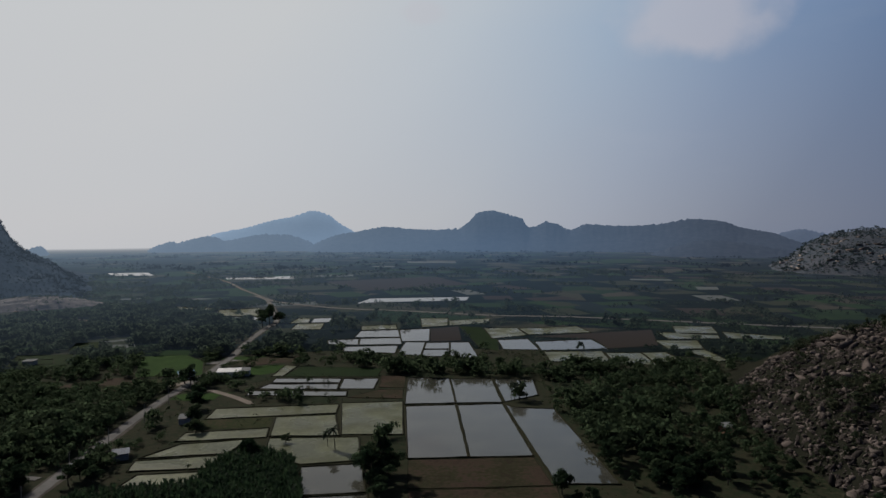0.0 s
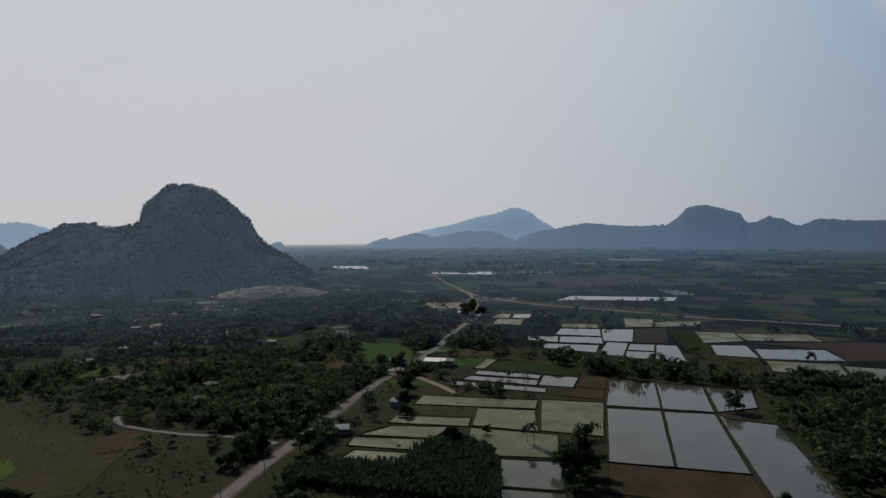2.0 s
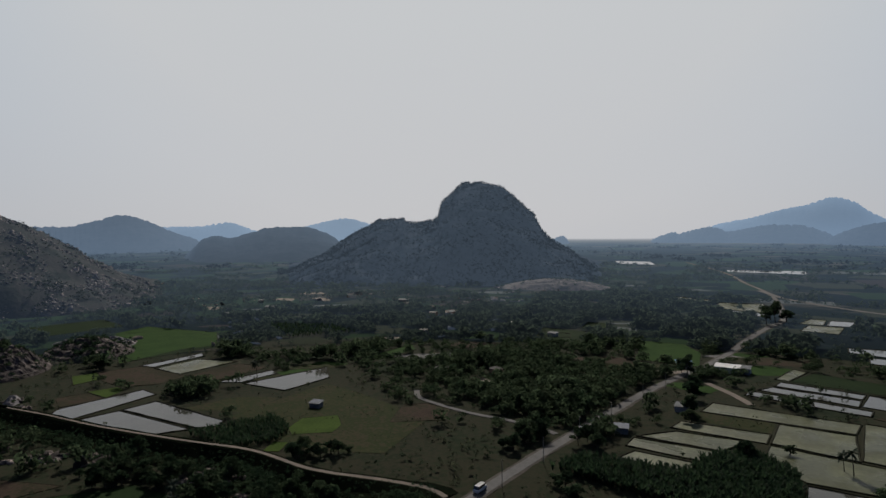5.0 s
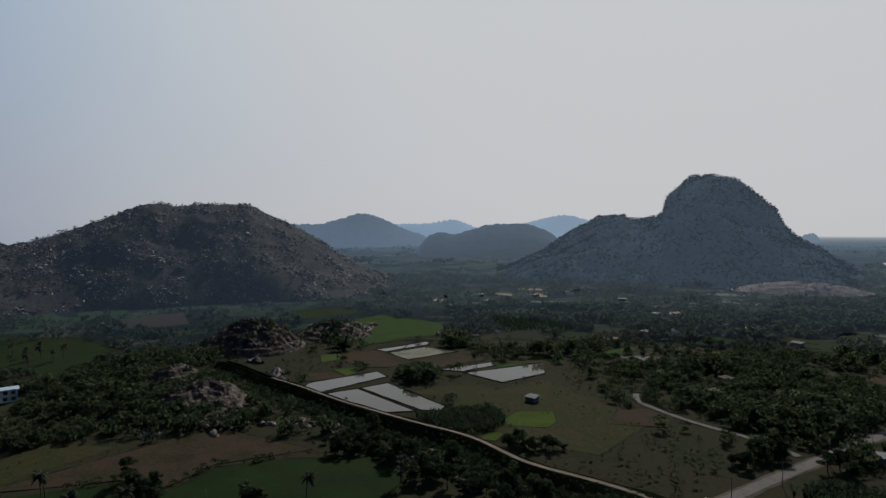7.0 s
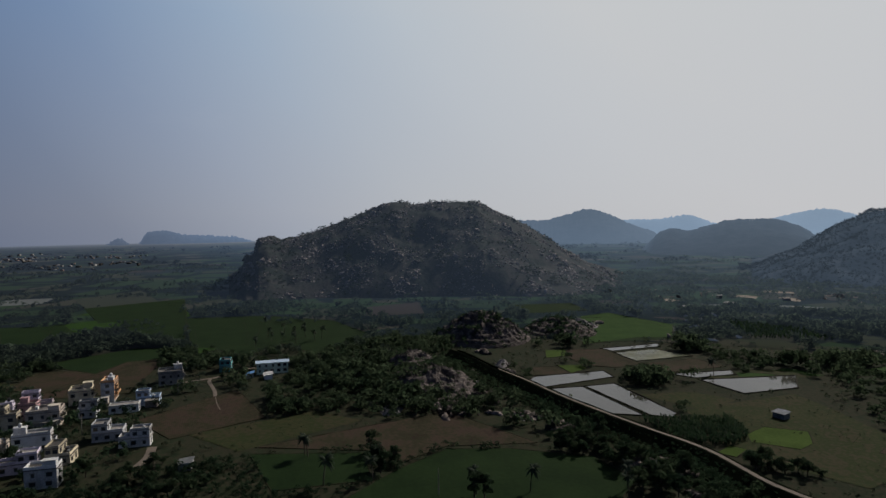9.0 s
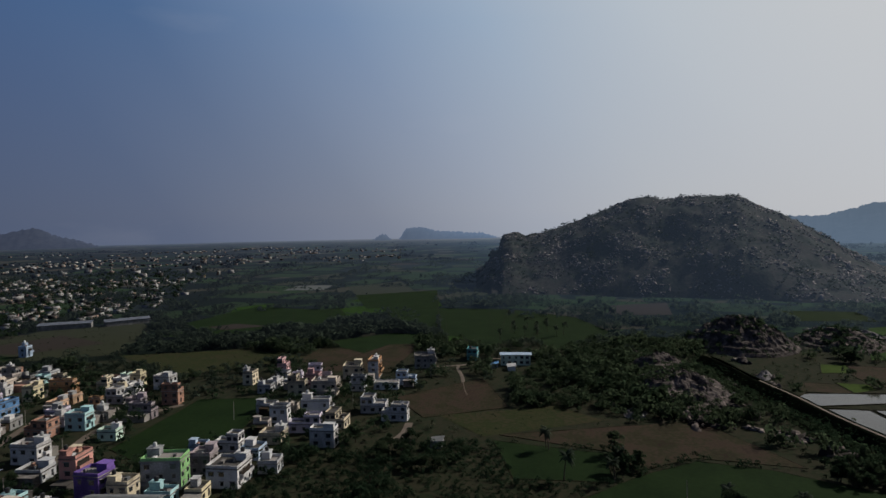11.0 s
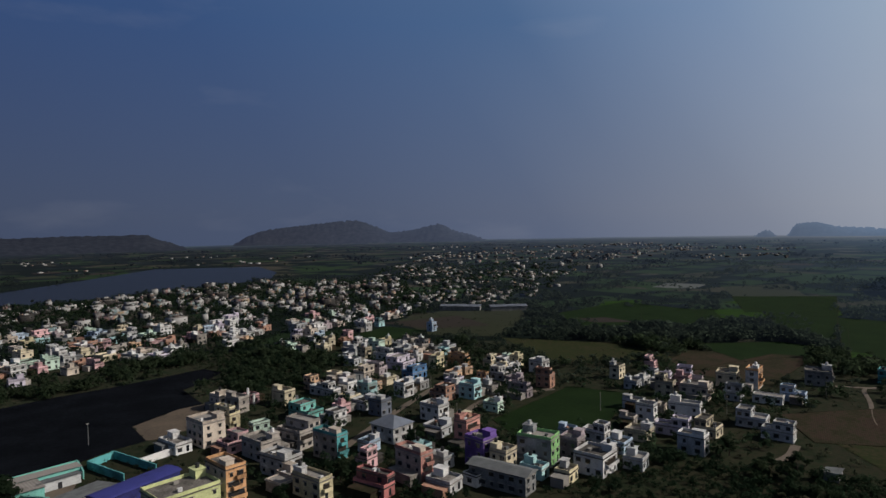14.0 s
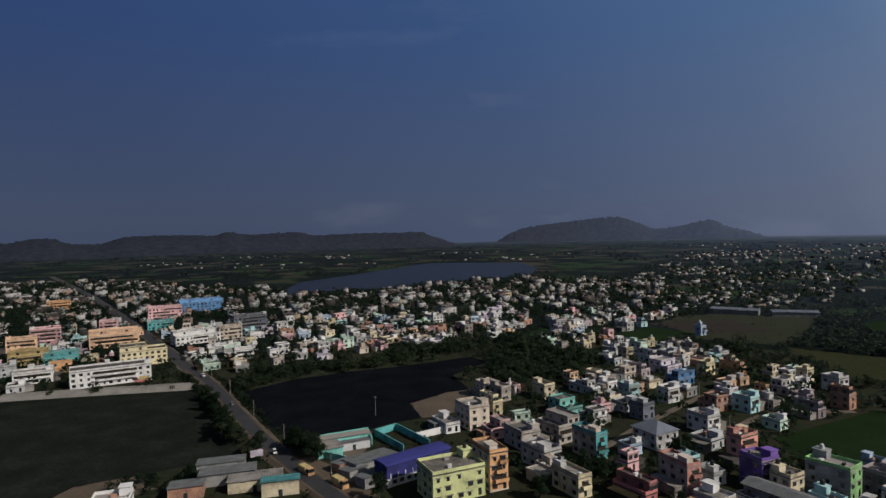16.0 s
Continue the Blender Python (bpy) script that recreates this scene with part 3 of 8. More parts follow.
def flat_outline(outline, z, mat, name):
    bm = bmesh.new()
    f = bm.faces.new([bm.verts.new((x, y, z)) for x, y in outline])
    if f.normal.z < 0:
        f.normal_flip()
    bmesh.ops.recalc_face_normals(bm, faces=bm.faces)
    bm.normal_update()
    for f in bm.faces:
        if f.normal.z < 0:
            f.normal_flip()
    bmesh.ops.triangulate(bm, faces=bm.faces)
    return bm_mesh(name, bm, mat)


def smooth_line(points, step=6.0):
    """A smooth line through the points (Catmull-Rom)."""
    P = [np.array(p, float) for p in points]
    P = [2 * P[0] - P[1]] + P + [2 * P[-1] - P[-2]]
    out = []
    for i in range(1, len(P) - 2):
        a, b, c, d = P[i - 1:i + 3]
        n = max(2, int(np.linalg.norm(c - b) / step))
        for k in range(n):
            t = k / n
            out.append(0.5 * (2 * b + (c - a) * t + (2 * a - 5 * b + 4 * c - d) * t * t + (3 * b - a - 3 * c + d) * t ** 3))
    out.append(P[-2])
    return np.array(out)


def strip(name, points, profile, mat, jitter=0.0):
    """Sweeps a cross profile of (offset, height) along a line on the ground."""
    L = smooth_line(points)
    tan = np.gradient(L, axis=0)
    tan /= np.linalg.norm(tan, axis=1)[:, None] + 1e-9
    nor = np.stack([-tan[:, 1], tan[:, 0]], 1)
    verts, faces, k = [], [], len(profile)
    for i in range(len(L)):
        for o, h in profile:
            w = o + (rng.normal() * jitter if jitter else 0)
            verts.append((L[i, 0] + nor[i, 0] * w, L[i, 1] + nor[i, 1] * w, h))
        if i:
            for j in range(k - 1):
                a = (i - 1) * k + j
                faces.append((a, a + 1, a + k + 1, a + k))
    faces = [f[::-1] for f in faces]
    return mesh_of(name, verts, faces, mat), L


def line_outline(L, half):
    tan = np.gradient(L, axis=0)
    tan /= np.linalg.norm(tan, axis=1)[:, None] + 1e-9
    nor = np.stack([-tan[:, 1], tan[:, 0]], 1)
    return [tuple(p) for p in L + nor * half] + [tuple(p) for p in (L - nor * half)[::-1]]


def leaf_cloud(centres, radii, leaves, size, seed, flat=0.75):
    """Small crossed leaf blades filling many clumps: vertices and triangles."""
    r = np.random.default_rng(seed)
    n = len(centres)
    c = np.repeat(np.asarray(centres, float), leaves, 0)
    rad = np.repeat(np.asarray(radii, float), leaves)
    d = r.normal(size=(n * leaves, 3))
    d /= np.linalg.norm(d, axis=1)[:, None]
    d[:, 2] = np.abs(d[:, 2]) * 1.0 - 0.25
    c = c + d * (rad * r.uniform(0.45, 1.05, n * leaves))[:, None] * np.array([1, 1, flat])
    # leaves lie like loose shingles over the clump
    face = d + np.array([0, 0, 0.3]) + r.normal(size=(n * leaves, 3)) * 0.3
    u = np.cross(face, r.normal(size=(n * leaves, 3)))
    u /= np.linalg.norm(u, axis=1)[:, None] + 1e-9
    v = np.cross(face, u)
    v /= np.linalg.norm(v, axis=1)[:, None] + 1e-9
    s = (rad if np.ndim(size) == 0 else np.repeat(size, leaves)) * (size if np.ndim(size) == 0 else 1.0) * r.uniform(0.6, 1.3, n * leaves)
    u, v = u * s[:, None], v * (s * 0.6)[:, None]
    V = np.stack([c - u - v * 0.5, c + u - v * 0.3, c + v * 1.3], 1).reshape(-1, 3)
    F = np.arange(len(V)).reshape(-1, 3)
    # every leaf is lit as the clump's surface is, so that crowns round off softly
    soft = d + np.array([0, 0, 0.15]) + r.normal(size=d.shape) * 0.2
    soft /= np.linalg.norm(soft, axis=1)[:, None]
    return V, F, np.repeat(soft, 3, 0)


def quick_mesh(name, V, F, mat, normals=None):
    me = bpy.data.meshes.new(name)
    V, F = np.asarray(V, np.float32), np.asarray(F, np.int32)
    k = F.shape[1]
    me.vertices.add(len(V))
    me.vertices.foreach_set("co", V.ravel())
    me.loops.add(F.size)
    me.loops.foreach_set("vertex_index", F.ravel())
    me.polygons.add(len(F))
    me.polygons.foreach_set("loop_start", np.arange(0, F.size, k, dtype=np.int32))
    me.polygons.foreach_set("loop_total", np.full(len(F), k, np.int32))
    me.materials.append(mat)
    me.update(calc_edges=True)
    if normals is not None:
        me.normals_split_custom_set_from_vertices(np.asarray(normals, np.float32))
    return me


# ---- ground ----
def plain_height(r):
    """The far land lies a little lower."""
    return -0.0085 * max(0.0, r - 1350)


def build_ground():
    rings = [0, 60, 120, 200, 300, 420, 560, 720, 900, 1150, 1450, 1800, 2300, 2900, 3600, 4300, 4850]
    seg = 96
    V, F = [(0, 0, 0)], []
    for i, r in enumerate(rings[1:]):
        for k in range(seg):
            a = 2 * math.pi * k / seg
            V.append((r * math.cos(a), r * math.sin(a), 0.0 if r < 1000 else plain_height(r) - 0.004 * (r - 1000) - 1.5))
    for k in range(seg):
        F.append((0, 1 + k, 1 + (k + 1) % seg))
    for i in range(len(rings) - 2):
        for k in range(seg):
            a, b = 1 + i * seg + k, 1 + i * seg + (k + 1) % seg
            F.append((a, a + seg, b + seg, b))
    tagged(new("ground", mesh_of("ground", V, F, MAT["ground"])), "dark dry scrub plain reaching the hazy horizon", "ground", kind="structure")


build_ground()


# ---- hills ----
def profile_curve(prof):
    """A smooth ridge line through the given bearings and heights, that never overshoots them."""
    bx, hz = np.array([p[0] for p in prof], float), np.array([p[1] for p in prof], float)
    step, rise = np.diff(bx), np.diff(hz) / np.diff(bx)
    m = np.concatenate([[rise[0]], np.where(rise[:-1] * rise[1:] > 0, 2 * rise[:-1] * rise[1:] / (rise[:-1] + rise[1:] + 1e-12), 0.0), [rise[-1]]])

    def at(b):
        i = int(np.clip(np.searchsorted(bx, b) - 1, 0, len(step) - 1))
        t = min(1.0, max(0.0, (b - bx[i]) / step[i]))
        return float((1 + 2 * t) * (1 - t) ** 2 * hz[i] + t * (1 - t) ** 2 * step[i] * m[i] + t * t * (3 - 2 * t) * hz[i + 1] + t * t * (t - 1) * step[i] * m[i + 1])
    return at


def hill_height(prof, D, front, back, wobble, seed, rough=0.22, crag=0.0, bluff=1.7):
    """A function of bearing and distance that gives the hill's height."""
    ridge = profile_curve(prof)

    def h(b, r):
        x, y = -math.sin(radians(b)) * r, math.cos(radians(b)) * r
        top = ridge(b) + 0.0022 * D * noise.fractal(Vector((b * D / 1100, seed, (r - D) / 60)), 0.7, 2.0, 4)
        run = (front(b) if callable(front) else front) if r < D else back
        u = abs(r - D) / run
        # gullies and spurs make the foot wander
        u *= 1 + 0.10 * min(1, u * 2) * noise.noise((x / wobble * 0.7, y / wobble * 0.7, seed + 4))
        g = max(0.0, 1 - u ** bluff)
        n = noise.fractal(Vector((x / wobble, y / wobble, seed)), 0.9, 2.0, 5)
        rib = 1 - 2.4 * abs(noise.noise((x / wobble * 2.2, y / wobble * 2.2, seed + 9)))
        return (top + 6) * g * (1 + rough * n * (1 - g)) + n * wobble * 0.012 * min(1, 3 * g) + crag * rib * min(1, 4 * g) * min(1, 0.12 + 3.2 * (1 - g)) - 6
    return h


def hill(name, D, prof, front, back, mat, wobble, nb, nr, label, seed=1.0, kind="structure", rough=0.22, crag=0.0, bluff=1.7):
    h = hill_height(prof, D, front, back, wobble, seed, rough, crag, bluff)
    V, F = [], []
    bs = np.linspace(prof[0][0], prof[-1][0], nb)
    reach = front(prof[0][0]) if callable(front) else front
    rs = np.concatenate([np.linspace(D - reach * 1.1, D, nr), np.linspace(D, D + back, max(4, nr // 3))[1:]])
    for b in bs:
        for r in rs:
            z = h(b, r)
            V.append((-math.sin(radians(b)) * r, math.cos(radians(b)) * r, z + plain_height(r) * min(1.0, max(0.0, (20 - z) / 26))))
    k = len(rs)
    for i in range(nb - 1):
        for j in range(k - 1):
            a = i * k + j
            F.append((a, a + k, a + k + 1, a + 1))
    ob = new(name, mesh_of(name, V, [f[::-1] for f in F], mat, True))
    return tagged(ob, label, "hill", kind=kind), h


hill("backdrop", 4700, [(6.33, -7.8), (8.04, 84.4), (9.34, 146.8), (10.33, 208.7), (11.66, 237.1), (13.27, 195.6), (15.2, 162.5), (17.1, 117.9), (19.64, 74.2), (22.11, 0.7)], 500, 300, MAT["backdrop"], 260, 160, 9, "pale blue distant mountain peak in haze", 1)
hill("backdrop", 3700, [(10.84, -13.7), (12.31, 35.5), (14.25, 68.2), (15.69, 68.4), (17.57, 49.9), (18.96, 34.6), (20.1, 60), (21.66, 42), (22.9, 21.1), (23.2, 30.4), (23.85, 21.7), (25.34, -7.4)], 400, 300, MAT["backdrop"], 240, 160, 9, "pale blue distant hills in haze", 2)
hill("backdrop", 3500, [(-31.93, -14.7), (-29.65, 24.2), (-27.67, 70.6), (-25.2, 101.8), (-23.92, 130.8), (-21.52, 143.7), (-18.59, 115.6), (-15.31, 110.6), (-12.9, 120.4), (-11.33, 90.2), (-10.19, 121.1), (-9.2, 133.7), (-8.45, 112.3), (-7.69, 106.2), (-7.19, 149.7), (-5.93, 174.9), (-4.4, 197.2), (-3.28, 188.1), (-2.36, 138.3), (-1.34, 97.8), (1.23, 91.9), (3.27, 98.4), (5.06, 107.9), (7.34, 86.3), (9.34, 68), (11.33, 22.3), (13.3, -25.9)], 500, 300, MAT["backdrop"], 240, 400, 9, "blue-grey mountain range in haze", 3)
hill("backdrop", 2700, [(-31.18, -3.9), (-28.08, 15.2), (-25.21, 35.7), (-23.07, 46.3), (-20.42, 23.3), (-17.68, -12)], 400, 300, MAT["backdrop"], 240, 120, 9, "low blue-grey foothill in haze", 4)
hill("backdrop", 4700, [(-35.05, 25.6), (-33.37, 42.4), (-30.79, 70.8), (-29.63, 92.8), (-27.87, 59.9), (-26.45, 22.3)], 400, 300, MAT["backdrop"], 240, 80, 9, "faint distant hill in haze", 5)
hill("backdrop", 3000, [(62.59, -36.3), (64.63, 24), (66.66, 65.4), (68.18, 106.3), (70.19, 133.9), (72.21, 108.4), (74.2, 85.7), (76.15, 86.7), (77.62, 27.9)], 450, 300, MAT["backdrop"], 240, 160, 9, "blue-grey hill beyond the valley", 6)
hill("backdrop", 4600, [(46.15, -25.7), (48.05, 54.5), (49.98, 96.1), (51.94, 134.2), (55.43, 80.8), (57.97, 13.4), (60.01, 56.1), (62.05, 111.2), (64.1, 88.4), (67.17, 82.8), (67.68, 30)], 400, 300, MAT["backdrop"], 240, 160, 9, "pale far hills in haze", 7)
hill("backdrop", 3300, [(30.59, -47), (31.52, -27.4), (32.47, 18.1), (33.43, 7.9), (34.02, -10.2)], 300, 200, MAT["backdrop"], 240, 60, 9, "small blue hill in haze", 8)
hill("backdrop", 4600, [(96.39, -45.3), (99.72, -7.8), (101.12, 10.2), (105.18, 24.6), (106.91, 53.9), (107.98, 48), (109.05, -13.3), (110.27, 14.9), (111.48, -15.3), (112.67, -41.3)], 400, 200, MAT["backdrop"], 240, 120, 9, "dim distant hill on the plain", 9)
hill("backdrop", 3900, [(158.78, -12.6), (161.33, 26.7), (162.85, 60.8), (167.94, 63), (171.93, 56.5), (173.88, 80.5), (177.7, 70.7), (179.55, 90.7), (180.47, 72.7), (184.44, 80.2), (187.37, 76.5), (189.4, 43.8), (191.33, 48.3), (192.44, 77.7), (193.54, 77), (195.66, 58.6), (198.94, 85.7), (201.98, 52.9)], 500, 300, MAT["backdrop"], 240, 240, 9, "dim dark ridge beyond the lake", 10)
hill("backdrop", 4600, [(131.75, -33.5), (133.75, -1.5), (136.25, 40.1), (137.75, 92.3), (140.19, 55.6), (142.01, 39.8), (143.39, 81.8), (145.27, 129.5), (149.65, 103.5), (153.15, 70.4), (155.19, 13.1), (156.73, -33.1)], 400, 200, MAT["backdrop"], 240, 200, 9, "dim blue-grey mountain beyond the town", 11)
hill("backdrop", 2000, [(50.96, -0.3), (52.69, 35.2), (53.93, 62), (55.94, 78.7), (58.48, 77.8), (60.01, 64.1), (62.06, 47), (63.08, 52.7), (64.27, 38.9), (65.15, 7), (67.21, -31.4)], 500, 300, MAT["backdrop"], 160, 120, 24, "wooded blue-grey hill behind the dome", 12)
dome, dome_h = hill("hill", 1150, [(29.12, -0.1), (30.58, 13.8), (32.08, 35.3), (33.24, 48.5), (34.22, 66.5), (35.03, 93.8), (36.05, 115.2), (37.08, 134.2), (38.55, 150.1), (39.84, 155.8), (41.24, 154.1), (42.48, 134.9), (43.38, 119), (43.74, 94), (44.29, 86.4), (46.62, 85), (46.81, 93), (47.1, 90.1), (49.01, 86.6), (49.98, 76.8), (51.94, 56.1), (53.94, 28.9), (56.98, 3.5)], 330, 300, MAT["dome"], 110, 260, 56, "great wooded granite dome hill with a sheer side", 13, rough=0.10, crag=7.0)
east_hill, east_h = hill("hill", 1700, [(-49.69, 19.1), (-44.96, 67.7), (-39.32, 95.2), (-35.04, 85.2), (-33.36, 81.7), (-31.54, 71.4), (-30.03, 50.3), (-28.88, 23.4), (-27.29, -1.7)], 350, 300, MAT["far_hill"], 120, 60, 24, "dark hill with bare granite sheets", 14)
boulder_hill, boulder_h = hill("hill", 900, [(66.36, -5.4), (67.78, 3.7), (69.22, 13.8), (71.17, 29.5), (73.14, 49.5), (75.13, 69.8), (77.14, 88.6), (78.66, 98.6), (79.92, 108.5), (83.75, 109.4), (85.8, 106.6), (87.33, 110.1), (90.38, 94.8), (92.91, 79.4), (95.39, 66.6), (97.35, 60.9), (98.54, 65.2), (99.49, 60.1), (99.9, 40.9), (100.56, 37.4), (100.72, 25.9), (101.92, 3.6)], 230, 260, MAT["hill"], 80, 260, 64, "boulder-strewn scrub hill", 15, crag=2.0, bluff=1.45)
NEAR_PROFILE = [(-62, 30), (-52, 62), (-44, 58), (-38, 46), (-35, 40), (-32.5, 35), (-30, 28), (-28, 21), (-26, 10), (-24.3, 2), (-22.5, -5)]


def near_front(b):
    return float(np.interp(b, [-46, -37, -32, -29, -26, -24], [150, 128, 105, 84, 56, 40]))


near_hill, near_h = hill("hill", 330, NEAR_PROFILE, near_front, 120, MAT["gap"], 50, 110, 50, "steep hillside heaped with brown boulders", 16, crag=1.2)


def far_plain():
    """A sheet over the ground from 430 m outward, carrying haze painted as emission."""
    V, F, seg = [], [], 160
    rings = [430, 520, 650, 800, 1000, 1150, 1350, 1700, 2100, 2600, 3000, 3500, 4100, 4880]
    for i, r in enumerate(rings):
        for k in range(seg + 1):
            a = radians(-45 + 255 * k / seg)
            V.append((-math.sin(a) * r, math.cos(a) * r, 0.06 + plain_height(r) + (0 if i < 7 else (r / 1500) * noise.noise((math.cos(a) * 9, math.sin(a) * 9, r / 500)))))
    for i in range(len(rings) - 1):
        for k in range(seg):
            a = i * (seg + 1) + k
            F.append((a, a + 1, a + seg + 2, a + seg + 1))
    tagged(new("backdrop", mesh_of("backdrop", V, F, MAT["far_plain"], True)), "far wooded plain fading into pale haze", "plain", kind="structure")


far_plain()


# ---- fields, roads and water ----
FIELD_LABEL = {"water": "flooded paddy field mirroring the pale sky", "muddy": "muddy green flooded paddy with earth bunds", "soil": "bare ploughed brown field", "green": "green field of young rice", "crop": "bright green standing crop", "lime": "bright lime green rice seedbed", "grass": "dry grass field with worn patches"}


GRASS = []


def field(kind, *outline):
    if kind == "grass":
        GRASS.append(outline)
    OPEN_FIELD.append(grown(outline, 1.0 if kind in ("water", "muddy") else 0.0))
    base = tagged(new({"water": "flooded_paddy", "muddy": "muddy_paddy", "soil": "ploughed_field", "green": "rice_field", "crop": "crop_field", "lime": "rice_seedbed", "grass": "grass_field"}[kind]), FIELD_LABEL[kind], "field", kind="structure")
    z = (0.065 if kind == "grass" else 0.12) + 0.0004 * len(OPEN_FIELD)
    # far fields take the material copies with haze painted in
    far = min(math.hypot(*p) for p in outline) > (440 if kind in ("soil", "grass") else 700)
    key = {"green": "f_green", "lime": "f_lime", "crop": "f_lime" if far else "crop"}.get(kind, kind)
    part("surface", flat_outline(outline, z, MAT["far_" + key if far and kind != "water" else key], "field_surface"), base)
    if far or kind == "grass":
        return
    w, hgt = (0.30, 0.34) if kind in ("water", "muddy") else (0.2, 0.15)
    V, F = [], []
    n = len(outline)
    for i in range(n):
        a, b = Vector(outline[i]), Vector(outline[(i + 1) % n])
        t = (b - a).normalized()
        q = Vector((-t.y, t.x))
        k = max(1, int((b - a).length / 6))
        for s in range(k + 1):
            p = a.lerp(b, s / k)
            j = rng.normal() * 0.08
            o = len(V)
            V += [(p.x + q.x * (-w * 1.6 + j), p.y + q.y * (-w * 1.6 + j), 0), (p.x + q.x * (-w * 0.6 + j), p.y + q.y * (-w * 0.6 + j), hgt + abs(j)), (p.x + q.x * (w * 0.6 + j), p.y + q.y * (w * 0.6 + j), hgt + abs(j)), (p.x + q.x * (w * 1.6 + j), p.y + q.y * (w * 1.6 + j), 0)]
            if s:
                F += [(o - 4, o, o + 1, o - 3), (o - 3, o + 1, o + 2, o - 2), (o - 2, o + 2, o + 3, o - 1)]
    part("bund", mesh_of("bund", V, F, MAT["bund"]), base, "low earth bund round the field")


field('muddy', (-102.5, 238.8), (-102.8, 249.6), (-71, 255.9), (-69, 243.9))
field('muddy', (-107.9, 220.9), (-99.3, 236.2), (-74.2, 241.9), (-78, 225.8))
field('muddy', (-105.8, 208.8), (-108, 218.7), (-77.6, 224.6), (-78.6, 211.7))
field('muddy', (-102.2, 196.6), (-101.2, 205.8), (-80.9, 208.7), (-78.7, 197.8))
field('muddy', (-102, 267.8), (-103.1, 284.2), (-48.4, 291.3), (-47.3, 276.7))
field('muddy', (-47.7, 293.2), (-19.1, 296), (-15.7, 247), (-40.3, 247.1))
field('muddy', (-68.1, 245.2), (-72.4, 270.9), (-47.2, 274.9), (-40.7, 245.8))
field('grass', (-104.6, 253.9), (-105.5, 266.2), (-73.7, 270.9), (-71.2, 256.7))
field('muddy', (-64.7, 224), (-67.7, 243.2), (-33, 244.3), (-29, 218.8), (-49.3, 215.1))
field('water', (-48.8, 213), (-28.3, 216.1), (-23.7, 191.5), (-43.5, 189.5))
field('water', (-43.3, 188.3), (-23.2, 190.3), (-21.3, 180.8), (-41.2, 179))
field('water', (-96.9, 306.8), (-97.4, 316.7), (-48.1, 315.2), (-47.5, 305.4))
field('water', (-95.3, 320.1), (-91.6, 330.9), (-54.9, 330.6), (-53.8, 318.7))
field('water', (-91.4, 333.4), (-91.7, 343.7), (-55.5, 343.4), (-55, 333.1))
field('water', (-53.1, 319.8), (-54.5, 343.4), (-35.1, 343.3), (-35.5, 319.7))
field('soil', (-46.3, 303.3), (-32.8, 318.5), (-20.5, 318.4), (-19.4, 301))
field('soil', (-33.3, 323.2), (-34.3, 348.7), (-20.9, 349.9), (-20.1, 321.9))
field('muddy', (-95.3, 347.8), (-94.5, 377.4), (-87, 374.2), (-89, 347.8))
field('green', (-88.4, 347.8), (-84.3, 374.2), (-35.3, 369), (-36.7, 347.3))
field('water', (-19.4, 344.5), (3.3, 342.9), (5.7, 292.8), (-18, 291.1))
field('water', (3.9, 341.6), (26.3, 341.4), (27.6, 293.7), (6.2, 292.8))
field('water', (27.4, 340.1), (48.5, 339.9), (46.6, 306.8), (28.8, 294.6))
field('water', (-17.5, 288.2), (5.6, 290), (8.9, 221.9), (-12.7, 220.3))
field('water', (6.4, 289.9), (27.5, 291.7), (32.3, 222.9), (9.3, 221.9))
field('water', (28.4, 290.7), (33.5, 285.1), (49.9, 283.1), (56.3, 197.6), (35.8, 197.7))
field('soil', (-12.4, 219.2), (32.1, 221.8), (34.7, 196.8), (-11, 194.4))
field('soil', (-11, 193.1), (35.5, 195.9), (34.8, 178.7), (-10.1, 177.1))
field('water', (-69.6, 438.8), (-31.6, 442.8), (-31.8, 413.8), (-66.6, 420.1))
field('water', (-85.2, 464.2), (-63.2, 471.4), (-60.2, 445.3), (-81.8, 447.8))
field('water', (-62.4, 471.3), (-32.6, 476), (-29.1, 447.2), (-59.4, 445.3))
field('water', (-67.3, 476.5), (-66.5, 509.2), (-36.7, 514.7), (-32.8, 478.6))
field('water', (-35.7, 514.7), (-10.9, 520.4), (-10.1, 460.9), (-30.2, 458.8))
field('water', (-27.6, 456.4), (-12.8, 456.2), (-14.7, 406.1), (-30, 410))
field('water', (-12, 453.9), (4.4, 456), (4.1, 429.5), (-12.9, 429.7))
field('water', (-13.2, 427.6), (4.1, 427.4), (3.8, 402.2), (-13.9, 404.2))
field('water', (5.2, 456), (18.7, 455.9), (22.8, 398.4), (4.5, 400.4))
field('muddy', (-69.6, 533.7), (-40.6, 543.1), (-37.8, 517.8), (-66.4, 512.2))
field('muddy', (-21, 582), (4.6, 581.6), (3.7, 536), (-17.6, 526.7))
field('muddy', (5, 566.8), (43.2, 581.1), (40, 552.2), (5.6, 535.9))
field('soil', (-10.4, 520.4), (12.8, 532.6), (13.6, 463.1), (-9.2, 458.5))
field('green', (13.7, 532.6), (31.5, 526.1), (40.2, 462.8), (37.3, 421), (25, 437.8))
field('muddy', (-134.7, 551.1), (-134.3, 583.6), (-122.7, 583.4), (-118.6, 554.3))
field('water', (-117.1, 554.3), (-119.5, 583.4), (-103.4, 587), (-100.8, 557.6))
field('muddy', (-125.2, 515.9), (-127, 547.6), (-104, 550.7), (-100.6, 515.6))
field('muddy', (-215.2, 600.5), (-230.7, 648.7), (-192.8, 662.5), (-173.5, 599.9))
